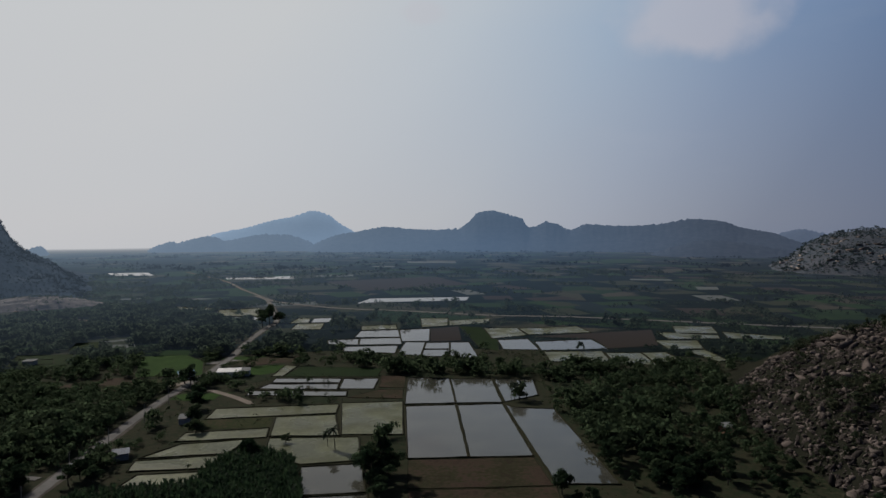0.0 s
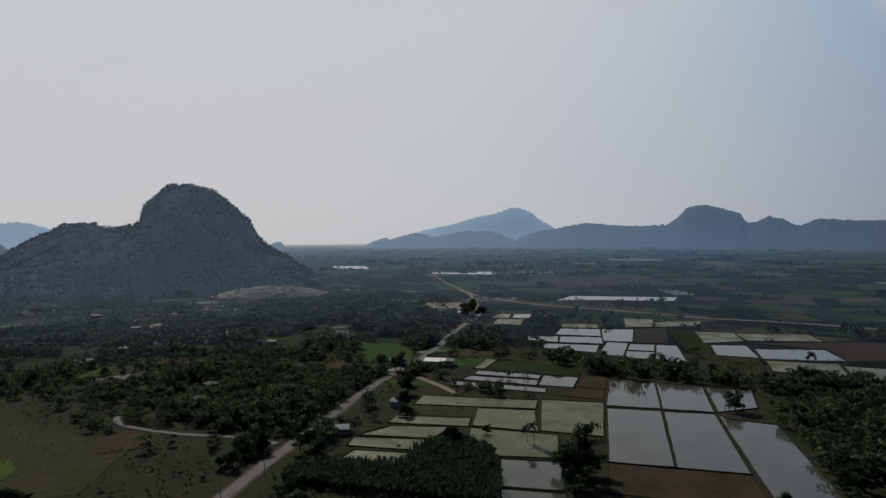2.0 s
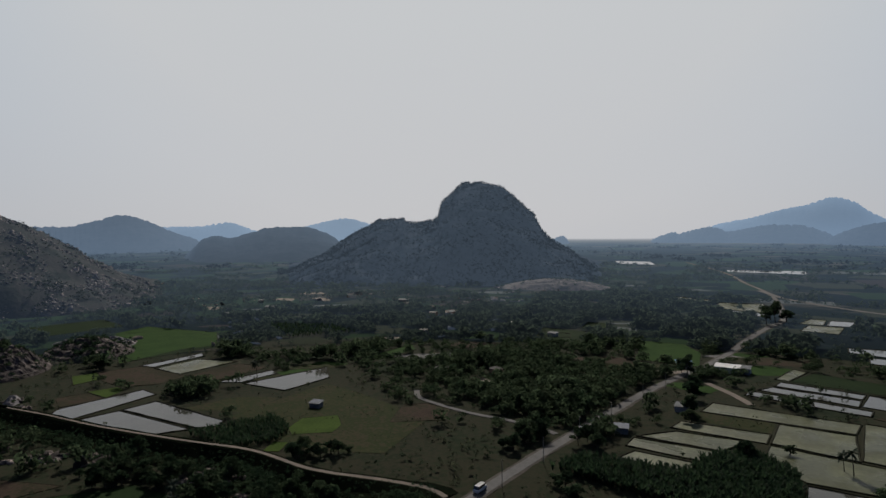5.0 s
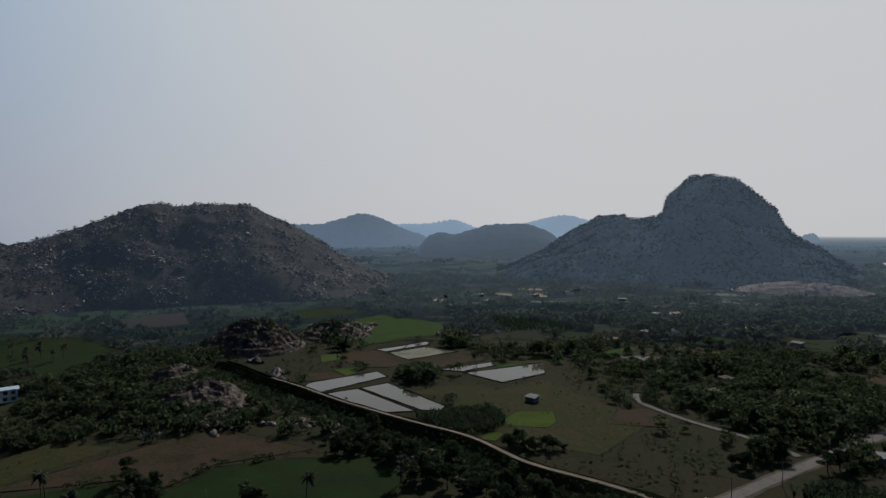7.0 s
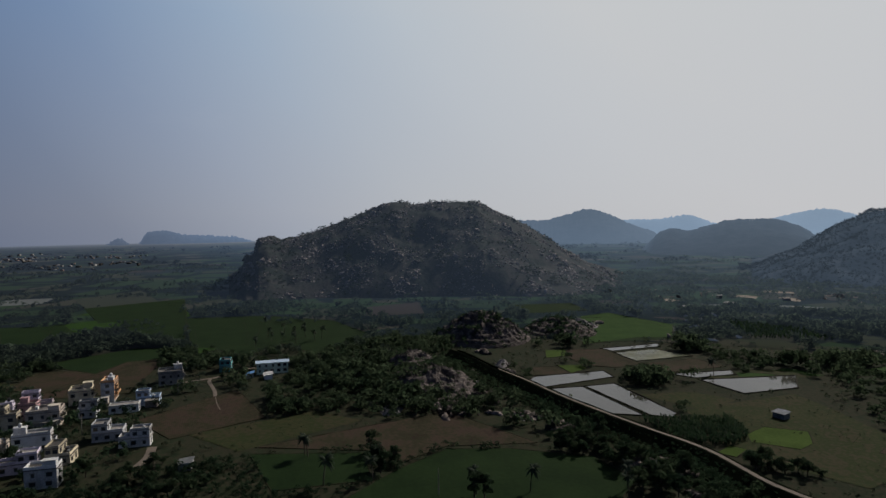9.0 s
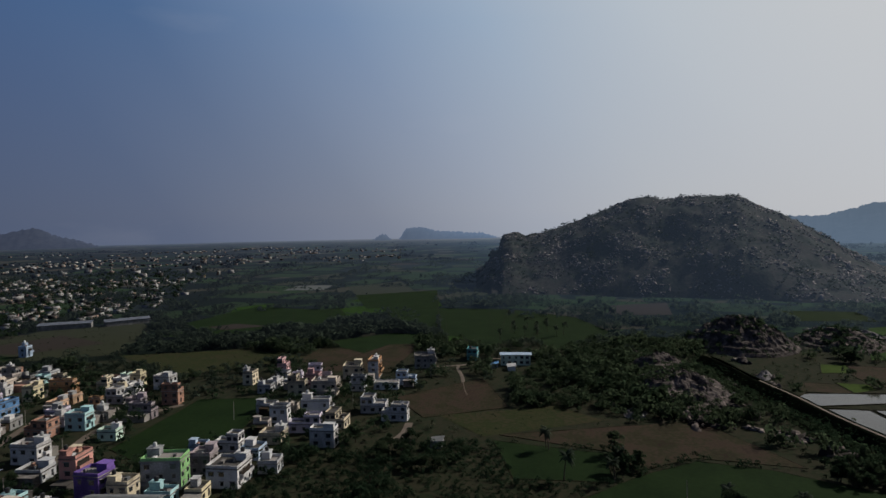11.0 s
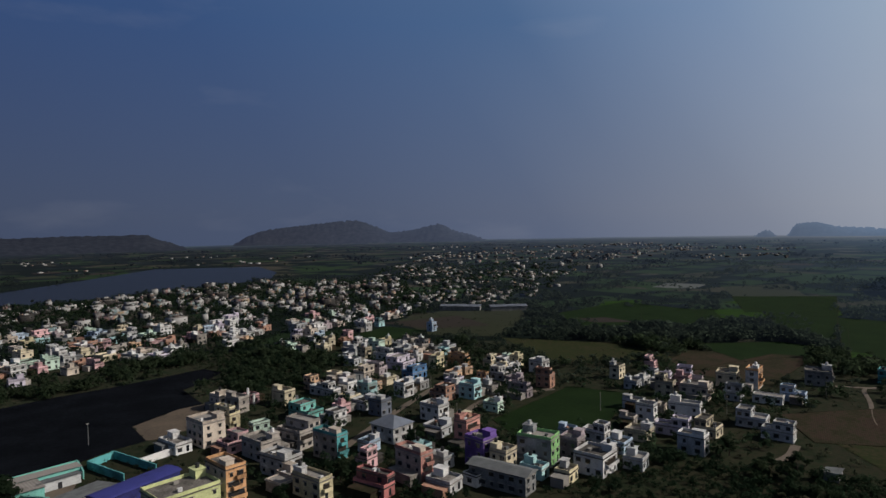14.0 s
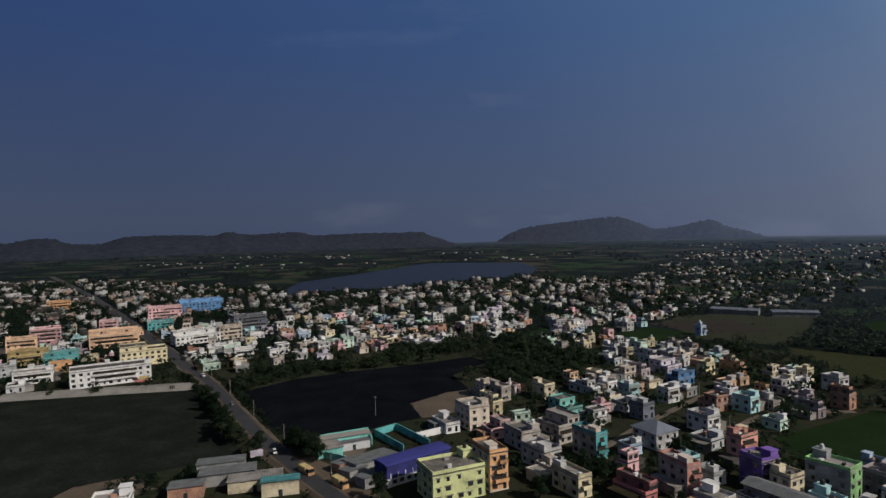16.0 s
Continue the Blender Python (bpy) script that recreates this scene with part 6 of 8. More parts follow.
def pole(x, y, h=8.5, arm=True, lamp=False, rot=0):
    base = tagged(new("utility_pole" if not lamp else "street_lamp"), "slim concrete utility pole with a cross arm" if not lamp else "tall steel mast with lamps on top", "pole", group="roadside poles")
    base.matrix_basis = pose(x, y, 0, 0, 0, rot)
    bm = bmesh.new()
    bmesh.ops.create_cone(bm, cap_ends=True, segments=8, radius1=0.14, radius2=0.08, depth=h + 0.4, matrix=Matrix.Translation((0, 0, h / 2 - 0.2)))
    part("pole", bm_mesh("pole", bm, MAT["concrete" if not lamp else "steel"]), base)
    if arm:
        for z in (h - 0.3, h - 1.1):
            bm = bmesh.new()
            add_box(bm, -0.7, -0.04, z, 0.7, 0.04, z + 0.08)
            part("cross_arm", bm_mesh("cross_arm", bm, MAT["bark"]), base)
    if lamp:
        bm = bmesh.new()
        add_box(bm, -0.5, -0.2, h, 0.5, 0.2, h + 0.2)
        part("lamp_head", bm_mesh("lamp_head", bm, MAT["grey"]), base)
    return base


def wheel_mesh(r, w):
    bm = bmesh.new()
    bmesh.ops.create_cone(bm, cap_ends=True, segments=14, radius1=r, radius2=r, depth=w, matrix=Matrix.Rotation(radians(90), 4, "X"))
    return bm_mesh("wheel", bm, MAT["tank"])


WHEEL = wheel_mesh(0.34, 0.24)


def vehicle(x, y, rot, colour, kind="car", z=0.27):
    L, W, H = {"car": (4.2, 1.7, 1.5), "van": (5.2, 1.9, 2.1), "truck": (7.0, 2.3, 2.9), "rickshaw": (2.7, 1.3, 1.7)}[kind]
    base = tagged(new(kind if kind != "rickshaw" else "auto_rickshaw"), "%s %s on the road" % (colour, {"car": "small car", "van": "boxy van", "truck": "heavy lorry standing", "rickshaw": "three-wheeled auto rickshaw"}[kind]), kind, group="vehicles")
    base.matrix_basis = pose(x, y, z, 0, 0, rot)
    bm = bmesh.new()
    lo = 0.3
    add_box(bm, -L / 2, -W / 2, lo, L / 2, W / 2, H * 0.58)
    bmesh.ops.bevel(bm, geom=bm.edges[:], offset=0.12, segments=1, affect="EDGES")
    part("body", bm_mesh("body", bm, MAT[colour]), base)
    bm = bmesh.new()
    x0, x1 = {"car": (-L * 0.32, L * 0.22), "van": (-L * 0.47, L * 0.36), "truck": (L * 0.2, L * 0.48), "rickshaw": (-L * 0.4, L * 0.3)}[kind]
    add_box(bm, x0, -W * 0.44, H * 0.56, x1, W * 0.44, H)
    bm.verts.ensure_lookup_table()
    for v in bm.verts:
        if v.co.z > H * 0.9:
            v.co.x = x0 + (v.co.x - x0) * 0.84 + 0.08 * L
    part("cabin", bm_mesh("cabin", bm, MAT["pane"]), base, "dark glazed cabin")
    bm = bmesh.new()
    add_box(bm, x0 + 0.10 * L, -W * 0.43, H, x0 + (x1 - x0) * 0.9 + 0.06 * L, W * 0.43, H + 0.06)
    part("roof", bm_mesh("roof", bm, MAT[colour]), base)
    if kind == "truck":
        bm = bmesh.new()
        add_box(bm, -L / 2, -W / 2, H * 0.5, L * 0.17, W / 2, H)
        part("cargo_box", bm_mesh("cargo_box", bm, MAT["mustard"]), base, "open wooden cargo box")
    for u in (-L * 0.32, L * 0.32):
        for v in (-W / 2, W / 2):
            part("wheel", WHEEL, base, "", pose(u, v, 0.34 if kind != "truck" else 0.4))
    return base


# market hall and its compound by the pond
hall(-54.3, -193.6, 24.5, 7.4, 6.8, 18)
shed(-43, -206, 16, 9, 3.2, 19, "tin", "grey", 0.10, "low grey lean-to beside the blue hall")
shed(-36, -200, 7, 6, 2.6, 25, "tin", "grey", 0.12, "small rusty tin roadside stall")
shed(-34, -207, 6, 5, 2.6, 25, "tin", "terracotta", 0.12, "small rusty tin roadside stall")
shed(-40, -192, 8, 6, 2.8, 19, "tin", "grey", 0.12, "old rusty tin roadside stall")
wall_run([(-26.5, -237), (-49.4, -239.5), (-48.4, -227)], 2.6, "turquoise", "turquoise painted compound wall")
wall_run([(-26.5, -237), (-30.6, -219), (-36, -212)], 2.4, "turquoise", "turquoise painted compound wall")
wall_run([(-51.6, -236), (-61, -240), (-67.2, -216)], 2.6, "teal", "teal painted yard wall")
wall_run([(-51.6, -236), (-57.1, -215)], 2.6, "teal", "teal painted yard wall")
wall_run([(-64.9, -226), (-81, -230)], 2.4, "white", "long white yard wall")
shed(-38.5, -233, 20, 5, 3.0, 4, "roof", "turquoise", 0.03, "long turquoise-walled building with flat roof")
shed(-31.5, -226, 9, 12, 2.8, 4, "roof", "turquoise", 0.03, "flat-roofed turquoise outbuilding in the yard")
shed(-41, -226, 12, 4, 2.6, 6, "tin", "pale_grey", 0.15, "open shed with pale tin roof")
# yards on the other side of the causeway
shed(4, -222, 15, 8, 3.4, -4, "tin", "grey", 0.10, "long shed with pale tin roof")
shed(2, -213, 17, 9, 3.2, -4, "tin", "grey", 0.08, "long low shed with grey tin roof")
shed(-6, -204, 16, 8, 3.4, -6, "roof", "cream", 0.03, "flat-roofed yard building with cream parapet")
shed(-13, -197, 11, 7, 3.6, -6, "teal", "cream", 0.15, "roadside shop with a teal sheet roof")
shed(14, -206, 10, 8, 3.0, -4, "tin", "terracotta", 0.10, "dark rusty tin shed in the yard")
house(33, -196, 10, 7, 2, "white", rot=-3)
# houses and huts out in the fields
shed(-409, -424, 38, 9, 4.0, 125, "slate", "grey", 0.10, "long low warehouse with a grey sheet roof")
shed(-437, -389, 34, 9, 4.0, 141, "slate", "grey", 0.10, "long low warehouse with a grey sheet roof")
shed(-119, 349, 12, 7, 3.2, 10, "white", "pale_grey", 0.08, "long shed with bright white sheet roof")
shed(-112, 352, 7, 6, 3.0, 10, "tin", "pale_grey", 0.10, "small tin-roofed farm shed")
shed(-230, 163, 5, 3.5, 2.2, 20, "slate", "grey", 0.2, "small grey hut in the grass field")
shed(-114, 221, 5, 4, 2.4, 25, "slate", "grey", 0.15, "roadside stall with a pale blue roof")
shed(-108, 263, 5, 4, 2.5, 10, "tin", "greige", 0.2, "small grey hut under trees")
shed(-213, -60, 5, 4, 2.4, 5, "tin", "pale_grey", 0.15, "small grey field hut")
shed(-141, 345, 8, 6, 2.8, 30, "blue", "pale_grey", 0.12, "blue-roofed roadside shed under trees")
shed(113, 250, 5, 4, 2.5, 15, "tin", "terracotta", 0.15, "small brick hut at the foot of the rocks")
shed(-335, -52, 7, 4, 2.2, 12, "white", "white", 0.12, "low white shed by the barn")
shed(-338, -62, 5, 4, 1.8, 12, "blue", "grey", 0.3, "blue tarpaulin shelter by the barn")
for x, y, s in [(-381, 416, 7), (-390, 402, 6), (-594, 351, 8), (-528, 281, 6), (-500, 366, 8), (-453, 402, 6), (-457, 434, 7), (-540, 330, 9), (-560, 400, 8), (-480, 450, 9), (-420, 430, 7), (-210, 265, 6), (-233, 247, 6), (-330, 330, 6), (-300, 400, 6), (-250, 380, 6)]:
    shed(x, y, s * 1.1, s * 0.65, 2.6, pick.uniform(-30, 30), pick.choice(["tin", "roof", "roof"]), pick.choice(["greige", "grey", "terracotta"]), 0.12, "small farm building among trees")
# mast by the pond, white memorial pillars, phone mast
pole(-58, -262, 8, False, True)
pole(-30, -400, 26, True, False)
for k in range(9):
    x, y = -114 - k * 1.6, -268 - (k % 2) * 2.5
    ob = tagged(new("pillar"), "white memorial pillar with a rounded cap", "pillar", group="white pillars")
    ob.matrix_basis = pose(x, y, 0)
    bm = bmesh.new()
    add_box(bm, -0.45, -0.45, 0, 0.45, 0.45, 4.2 + (k == 7) * 2.5)
    part("shaft", bm_mesh("shaft", bm, MAT["white"]), ob)
    bm = bmesh.new()
    bmesh.ops.create_icosphere(bm, subdivisions=1, radius=0.6, matrix=Matrix.Translation((0, 0, 4.5 + (k == 7) * 2.5)))
    part("cap", bm_mesh("cap", bm, MAT["white"]), ob)
# poles along the country road
for x, y in [(-117, 151), (-122, 204), (-122.5, 229), (-125, 262), (-128, 292), (-129, 320), (-119, 176)]:
    pole(x, y, 8.5)
for x, y in [(-18, -240), (-9, -280), (0, -325), (9, -362), (-29, -200)]:
    pole(x, y, 8.0)
for x, y in [(-140, -170), (-172, -182), (-205, -196), (-196, -225), (-225, -150), (-255, -110), (-310, -90), (-180, 20), (-176, 85)]:
    pole(x, y, 8.0)
vehicle(-119.5, 143.5, 100, "white", "van")
vehicle(-126.0, 211.6, 95, "slate", "car")
vehicle(-128.4, 232.8, 95, "slate", "rickshaw")
vehicle(13.6, -371.0, 108, "white", "car", 0.95)
vehicle(-0.5, -302.0, 100, "slate", "rickshaw", 0.95)
vehicle(-13.6, -229.0, 100, "white", "rickshaw", 0.95)
vehicle(44, -366, 5, "red", "truck", 2.1)
vehicle(-22, -207, 110, "orange", "truck", 0.08)
vehicle(-30.5, -193, 110, "orange", "truck", 0.08)
# roadside hoarding
ob = tagged(new("billboard"), "pale lilac roadside hoarding on posts", "billboard")
ob.matrix_basis = pose(-7.5, -228, 0, 0, 0, 10)
for u in (-1.6, 1.6):
    bm = bmesh.new()
    add_box(bm, u - 0.08, -0.08, 0, u + 0.08, 0.08, 3.5)
    part("post", bm_mesh("post", bm, MAT["steel"]), ob)
bm = bmesh.new()
add_box(bm, -2.2, 0.08, 1.2, 2.2, 0.2, 3.6)
part("panel", bm_mesh("panel", bm, MAT["lilac"]), ob)

# ---- plants ----
def tree_meshes(kind, seed):
    r = np.random.default_rng(seed)
    H = {"broad": 8.0, "tall": 11.0, "low": 4.6}[kind]
    W = {"broad": 4.8, "tall": 3.8, "low": 3.4}[kind]
    bm = bmesh.new()
    def limb(p, q, r0, r1):
        axis = Vector(q) - Vector(p)
        m = Matrix.Translation((Vector(p) + Vector(q)) / 2) @ axis.to_track_quat("Z", "Y").to_matrix().to_4x4()
        bmesh.ops.create_cone(bm, cap_ends=False, segments=6, radius1=r0, radius2=r1, depth=axis.length, matrix=m)
    fork = (r.normal() * 0.3, r.normal() * 0.3, H * 0.3)
    limb((0, 0, -0.3), fork, 0.28, 0.2)
    tips, rad = [], []
    n = 12 if kind != "low" else 8
    for k in range(n):
        a = 2 * math.pi * (k + r.uniform(-0.3, 0.3)) / n * 1.7
        d = W * r.uniform(0.1, 0.72)
        tip = (math.cos(a) * d, math.sin(a) * d, H * r.uniform(0.32, 0.86))
        tips.append(tip)
        rad.append(W * r.uniform(0.32, 0.48))
        limb(fork, tip, 0.12, 0.04)
    trunk = bm_mesh("trunk", bm, MAT["bark"])
    V, F, soft = leaf_cloud(tips, rad, 130, 0.22, seed + 50, 0.85)
    return trunk, quick_mesh("crown", V, F, MAT["leaf"], soft)


TREES = {k: [tree_meshes(k, 10 * i + s) for s in range(4)] for i, k in enumerate(("broad", "tall", "low"))}
TREE_LABEL = {"broad": "broad dark green tree with a spreading crown", "tall": "tall dark green tree with an upright crown", "low": "low bushy thorn tree"}


def tree(x, y, kind="broad", size=1.0, z=0.0):
    trunk, crown = TREES[kind][pick.randrange(4)]
    base = tagged(new("tree"), TREE_LABEL[kind], "tree", group="trees")
    base.matrix_basis = pose(x, y, z, 0, 0, pick.uniform(0, 360)) @ Matrix.Diagonal((size * pick.uniform(0.9, 1.15), size * pick.uniform(0.9, 1.15), size * pick.uniform(0.85, 1.2), 1))
    part("trunk", trunk, base)
    part("crown", crown, base)
    return base


def palm_meshes(seed):
    r = np.random.default_rng(seed)
    V, F, n = [], [], 8
    for i in range(9):
        z, w = i * 1.05, 0.22 - 0.012 * i
        cx = 0.06 * i * i * 0.25 * r.uniform(0.9, 1.1)
        for k in range(n):
            V.append((cx + w * math.cos(2 * math.pi * k / n), w * math.sin(2 * math.pi * k / n), z - 0.3))
        if i:
            for k in range(n):
                a, b = (i - 1) * n + k, (i - 1) * n + (k + 1) % n
                F.append((a, b, b + n, a + n))
    trunk = mesh_of("trunk", V, F, MAT["bark"], True)
    top = (cx, 0, 8.1)
    V, F = [], []
    for k in range(30):
        a, lift, ln = r.uniform(0, 2 * math.pi), r.uniform(-0.4, 1.3), r.uniform(2.4, 3.4)
        dx, dy = math.cos(a), math.sin(a)
        o = len(V)
        for s in range(7):
            t = s / 6
            rr, zz = ln * t * (1 - 0.12 * t), ln * (lift * t - 0.75 * t * t)
            w = 0.46 * math.sin(math.pi * min(1, t * 0.9 + 0.08))
            p = (top[0] + dx * rr, top[1] + dy * rr, top[2] + zz)
            V += [(p[0] - dy * w, p[1] + dx * w, p[2] - w * 0.55), p, (p[0] + dy * w, p[1] - dx * w, p[2] - w * 0.55)]
            if s:
                q = o + 3 * (s - 1)
                F += [(q, q + 1, q + 4, q + 3), (q + 1, q + 2, q + 5, q + 4)]
    return trunk, mesh_of("fronds", V, F, MAT["palm"])


PALMS = [palm_meshes(s) for s in range(3)]


def palm(x, y, size=1.0):
    trunk, fronds = PALMS[pick.randrange(3)]
    base = tagged(new("palm_tree"), "coconut palm with drooping dark fronds", "palm tree", group="palms")
    base.matrix_basis = pose(x, y, 0, 0, 0, pick.uniform(0, 360)) @ Matrix.Scale(size, 4)
    part("trunk", trunk, base)
    part("fronds", fronds, base)


PALM_SPOTS = [(-40, 231), (-43, 233), (-416, -72), (-435, -58), (-444, -51), (-435, -36), (-444, -32), (-473, -61), (-512, -81), (-192, -14), (-194, 1), (-179, 31), (-178, 47), (-176, 76), (-217, -21), (-204, 3), (-218, -22), (-170, 74), (34, 300), (37, 303), (33, 305), (-452, -44), (-460, -52), (-428, -48), (-455, -70), (-440, -66), (-480, -48), (-300, 175)]
for x, y in PALM_SPOTS:
    palm(x, y, pick.uniform(0.7, 1.0))
for x, y, s, k in [(-21, 204, 1.5, "tall"), (-24, 199, 1.3, "tall"), (-26, 208, 1.2, "broad"), (-17, 208, 1.0, "broad"), (-20, 194, 1.1, "broad"), (-69, 222, 0.9, "broad"), (-60, 238, 0.7, "low"), (-130, 322, 1.1, "tall"), (-136, 330, 1.0, "broad"), (-118, 300, 0.9, "broad"), (-112, 285, 1.1, "broad"), (-104, 262, 1.0, "broad"), (-99, 250, 0.8, "broad"), (36, 297, 0.9, "broad"), (36, 190, 0.9, "broad"), (40, 186, 0.7, "low"), (-176, 30, 0.8, "tall"), (-174, 33, 0.7, "tall"), (-23, -226, 1.3, "broad"), (-26, -220, 1.2, "broad"), (-21, -231, 1.1, "broad"), (0, -250, 1.1, "broad"), (4, -268, 1.0, "broad"), (2, -258, 1.2, "broad"), (7, -286, 1.0, "broad"), (8, -300, 1.0, "broad"), (11, -318, 0.9, "broad"), (-150, 545, 1.6, "tall"), (-158, 560, 1.7, "broad"), (-145, 556, 1.5, "broad"), (-152, 530, 1.4, "tall")]:
    tree(x, y, k, s)


def clear_of(px, py, margin=0.0, roofs=2.0):
    ok = np.ones(len(px), bool)
    for o in OPEN_FIELD:
        ok &= ~inside(px, py, grown(o, margin) if margin else o)
    for hx, hy, hr in HOUSE_SPOTS:
        ok &= np.hypot(px - hx, py - hy) > hr + roofs
    return ok


def scatter(n, r0, r1, b0, b1, seed, wood=0.0, patch=70.0, margin=1.5):
    """Places by bearing and distance, gathered into thickets by noise."""
    r = np.random.default_rng(seed)
    rad = np.sqrt(r.uniform(r0 * r0, r1 * r1, n))
    b = np.radians(r.uniform(b0, b1, n))
    x, y = -np.sin(b) * rad, np.cos(b) * rad
    t = np.array([noise.noise((p / patch, q / patch, seed)) for p, q in zip(x, y)])
    ok = (t > wood)
    x, y = x[ok], y[ok]
    ok = clear_of(x, y, margin)
    return x[ok], y[ok]


def hedgerows(n, r0, r1, seed, gap, b0=-38, b1=203):
    """Rows of trees along field edges, now and then thickened into a grove."""
    r = np.random.default_rng(seed)
    X, Y = [], []
    for k in range(n):
        rad, b = math.sqrt(r.uniform(r0 * r0, r1 * r1)), radians(r.uniform(b0, b1))
        cx, cy = -math.sin(b) * rad, math.cos(b) * rad
        a = radians(r.choice([-8, 4, 15, 82, 95]) + 30 * noise.noise((cx / 600, cy / 600, 2.0)) + r.normal() * 5)
        grove = r.random() < 0.22
        length = r.uniform(40, 90) if grove else r.uniform(60, 260)
        m = int(length / gap * (5 if grove else 1))
        u, v = r.uniform(-0.5, 0.5, m) * length, r.normal(size=m) * (14 if grove else 2.2)
        X.append(cx + u * math.cos(a) - v * math.sin(a))
        Y.append(cy + u * math.sin(a) + v * math.cos(a))
    x, y = np.concatenate(X), np.concatenate(Y)
    ok = clear_of(x, y, 0.5)
    return x[ok], y[ok]


def fill(outline, gap, seed, margin=1.0):
    """Close-set places inside an outline."""
    r = np.random.default_rng(seed)
    xs, ys = [p[0] for p in outline], [p[1] for p in outline]
    n = int((max(xs) - min(xs)) * (max(ys) - min(ys)) / gap ** 2)
    x, y = r.uniform(min(xs), max(xs), n), r.uniform(min(ys), max(ys), n)
    ok = inside(x, y, outline)
    x, y = x[ok], y[ok]
    ok = clear_of(x, y, margin)
    return x[ok], y[ok]


# maize and banana plots
def plantation(name, outline, gap, height, seed, label):
    r = np.random.default_rng(seed)
    OPEN_FIELD.append(outline)
    xs, ys = [p[0] for p in outline], [p[1] for p in outline]
    gx, gy = np.meshgrid(np.arange(min(xs), max(xs), gap), np.arange(min(ys), max(ys), gap))
    px, py = gx.ravel() + r.normal(size=gx.size) * gap * 0.2, gy.ravel() + r.normal(size=gx.size) * gap * 0.2
    ok = inside(px, py, outline)
    V, F = [], []
    for x, y in zip(px[ok], py[ok]):
        h = height * r.uniform(0.75, 1.15)
        for k in range(7):
            a, lean = r.uniform(0, 2 * math.pi), r.uniform(0.2, 0.7)
            dx, dy, w = math.cos(a), math.sin(a), 0.06 * height
            o = len(V)
            for t in (0.1, 0.55, 0.85, 1.0):
                rr, zz = lean * h * t * t * 0.75, h * (t - 0.28 * t ** 3 * lean)
                ww = w * (1.15 - abs(t - 0.5)) * (0.3 if t == 1.0 else 1)
                V += [(x + dx * rr - dy * ww, y + dy * rr + dx * ww, zz), (x + dx * rr + dy * ww, y + dy * rr - dx * ww, zz)]
            for s in range(3):
                q = o + 2 * s
                F.append((q, q + 1, q + 3, q + 2))
    return tagged(new(name, mesh_of(name, V, F, MAT["banana"])), label, "plants", kind="stuff")


KNOLLS = [(-428, 78, 40, 34, 15, 5.0), (-306, 30, 34, 24, 8, 6.0), (-442, 138, 34, 26, 8, 7.0), (-352, 24, 20, 16, 7, 8.0)]
for x, y, rx, ry, h, seed in KNOLLS:
    OPEN_FIELD.append([(x + 0.8 * rx * math.cos(k), y + 0.8 * ry * math.sin(k)) for k in np.linspace(0, 6.0, 16)])
OPEN_FIELD.append([(-430 + 66 * math.cos(k), 652 + 52 * math.sin(k)) for k in np.linspace(0, 6.0, 16)])
for x, y, s in [(-587, 298, 11), (-629, 439, 13), (-569, 411, 11), (-601, 383, 12), (-394, 431, 10), (-470, 640, 14), (-330, 300, 6), (-205, 250, 4)]:
    sheet("clearing", [(x + s * (1.3 + 0.4 * math.sin(3 * k + x)) * math.cos(k), y + s * (0.8 + 0.3 * math.sin(2 * k + y)) * math.sin(k)) for k in np.linspace(0, 6.0, 18)], 0.11, MAT["dirt"], "bare pale earth clearing among the trees", "clearing")
plantation("banana_plot", [(-111, 187), (-78, 196), (-80, 211), (-71, 228), (-52, 218), (-45, 197), (-40, 174), (-112, 171)], 1.5, 4.2, 71, "dense banana plantation with upright leaves")
plantation("banana_plot", [(-236, 107), (-231, 142), (-212, 138), (-203, 126), (-208, 111)], 1.6, 3.2, 72, "banana plot beside the paddies")
plantation("banana_plot", [(-461, 272), (-409, 305), (-368, 298), (-387, 252)], 3.0, 3.6, 73, "green banana grove")

# open glades of grass and earth among the trees
GLADES = []
gr = random.Random(14)
for k in range(200):
    b, d, s = radians(gr.uniform(14, 64)), math.sqrt(gr.uniform(270 ** 2, 860 ** 2)), gr.uniform(5, 12)
    x, y = -math.sin(b) * d, math.cos(b) * d
    if not clear_of(np.array([x]), np.array([y]), 4, 6)[0]:
        continue
    ring = []
    for q in np.linspace(0, 6.0, 16):
        u, v = s * (2.0 + 0.7 * math.sin(3 * q + x)) * math.cos(q), s * (1.0 + 0.35 * math.sin(2 * q + y)) * math.sin(q)
        ring.append((x + u * math.cos(b) - v * math.sin(b), y + u * math.sin(b) + v * math.cos(b)))
    GLADES.append((ring, gr.choice(["grass", "grass", "grass", "crop", "soil", "f_green", "crop", "paved"])))
for ring, key in GLADES:
    # beyond 430 m glades use the copies that emit painted haze
    tint = {"grass": "far_grass", "crop": "far_f_lime", "soil": "far_soil", "f_green": "far_f_green", "paved": "far_muddy"}[key] if math.hypot(*ring[0]) > 430 else key
    sheet("glade", ring, 0.07 + 0.0007 * len(OPEN_FIELD) % 0.03, MAT[tint], {"grass": "dry grassy glade among trees", "crop": "small green plot among trees", "soil": "bare brown plot among trees", "dirt": "pale bare earth among trees", "f_green": "dark green plot among trees", "paved": "pale bare rock and earth among trees"}[key], "glade")

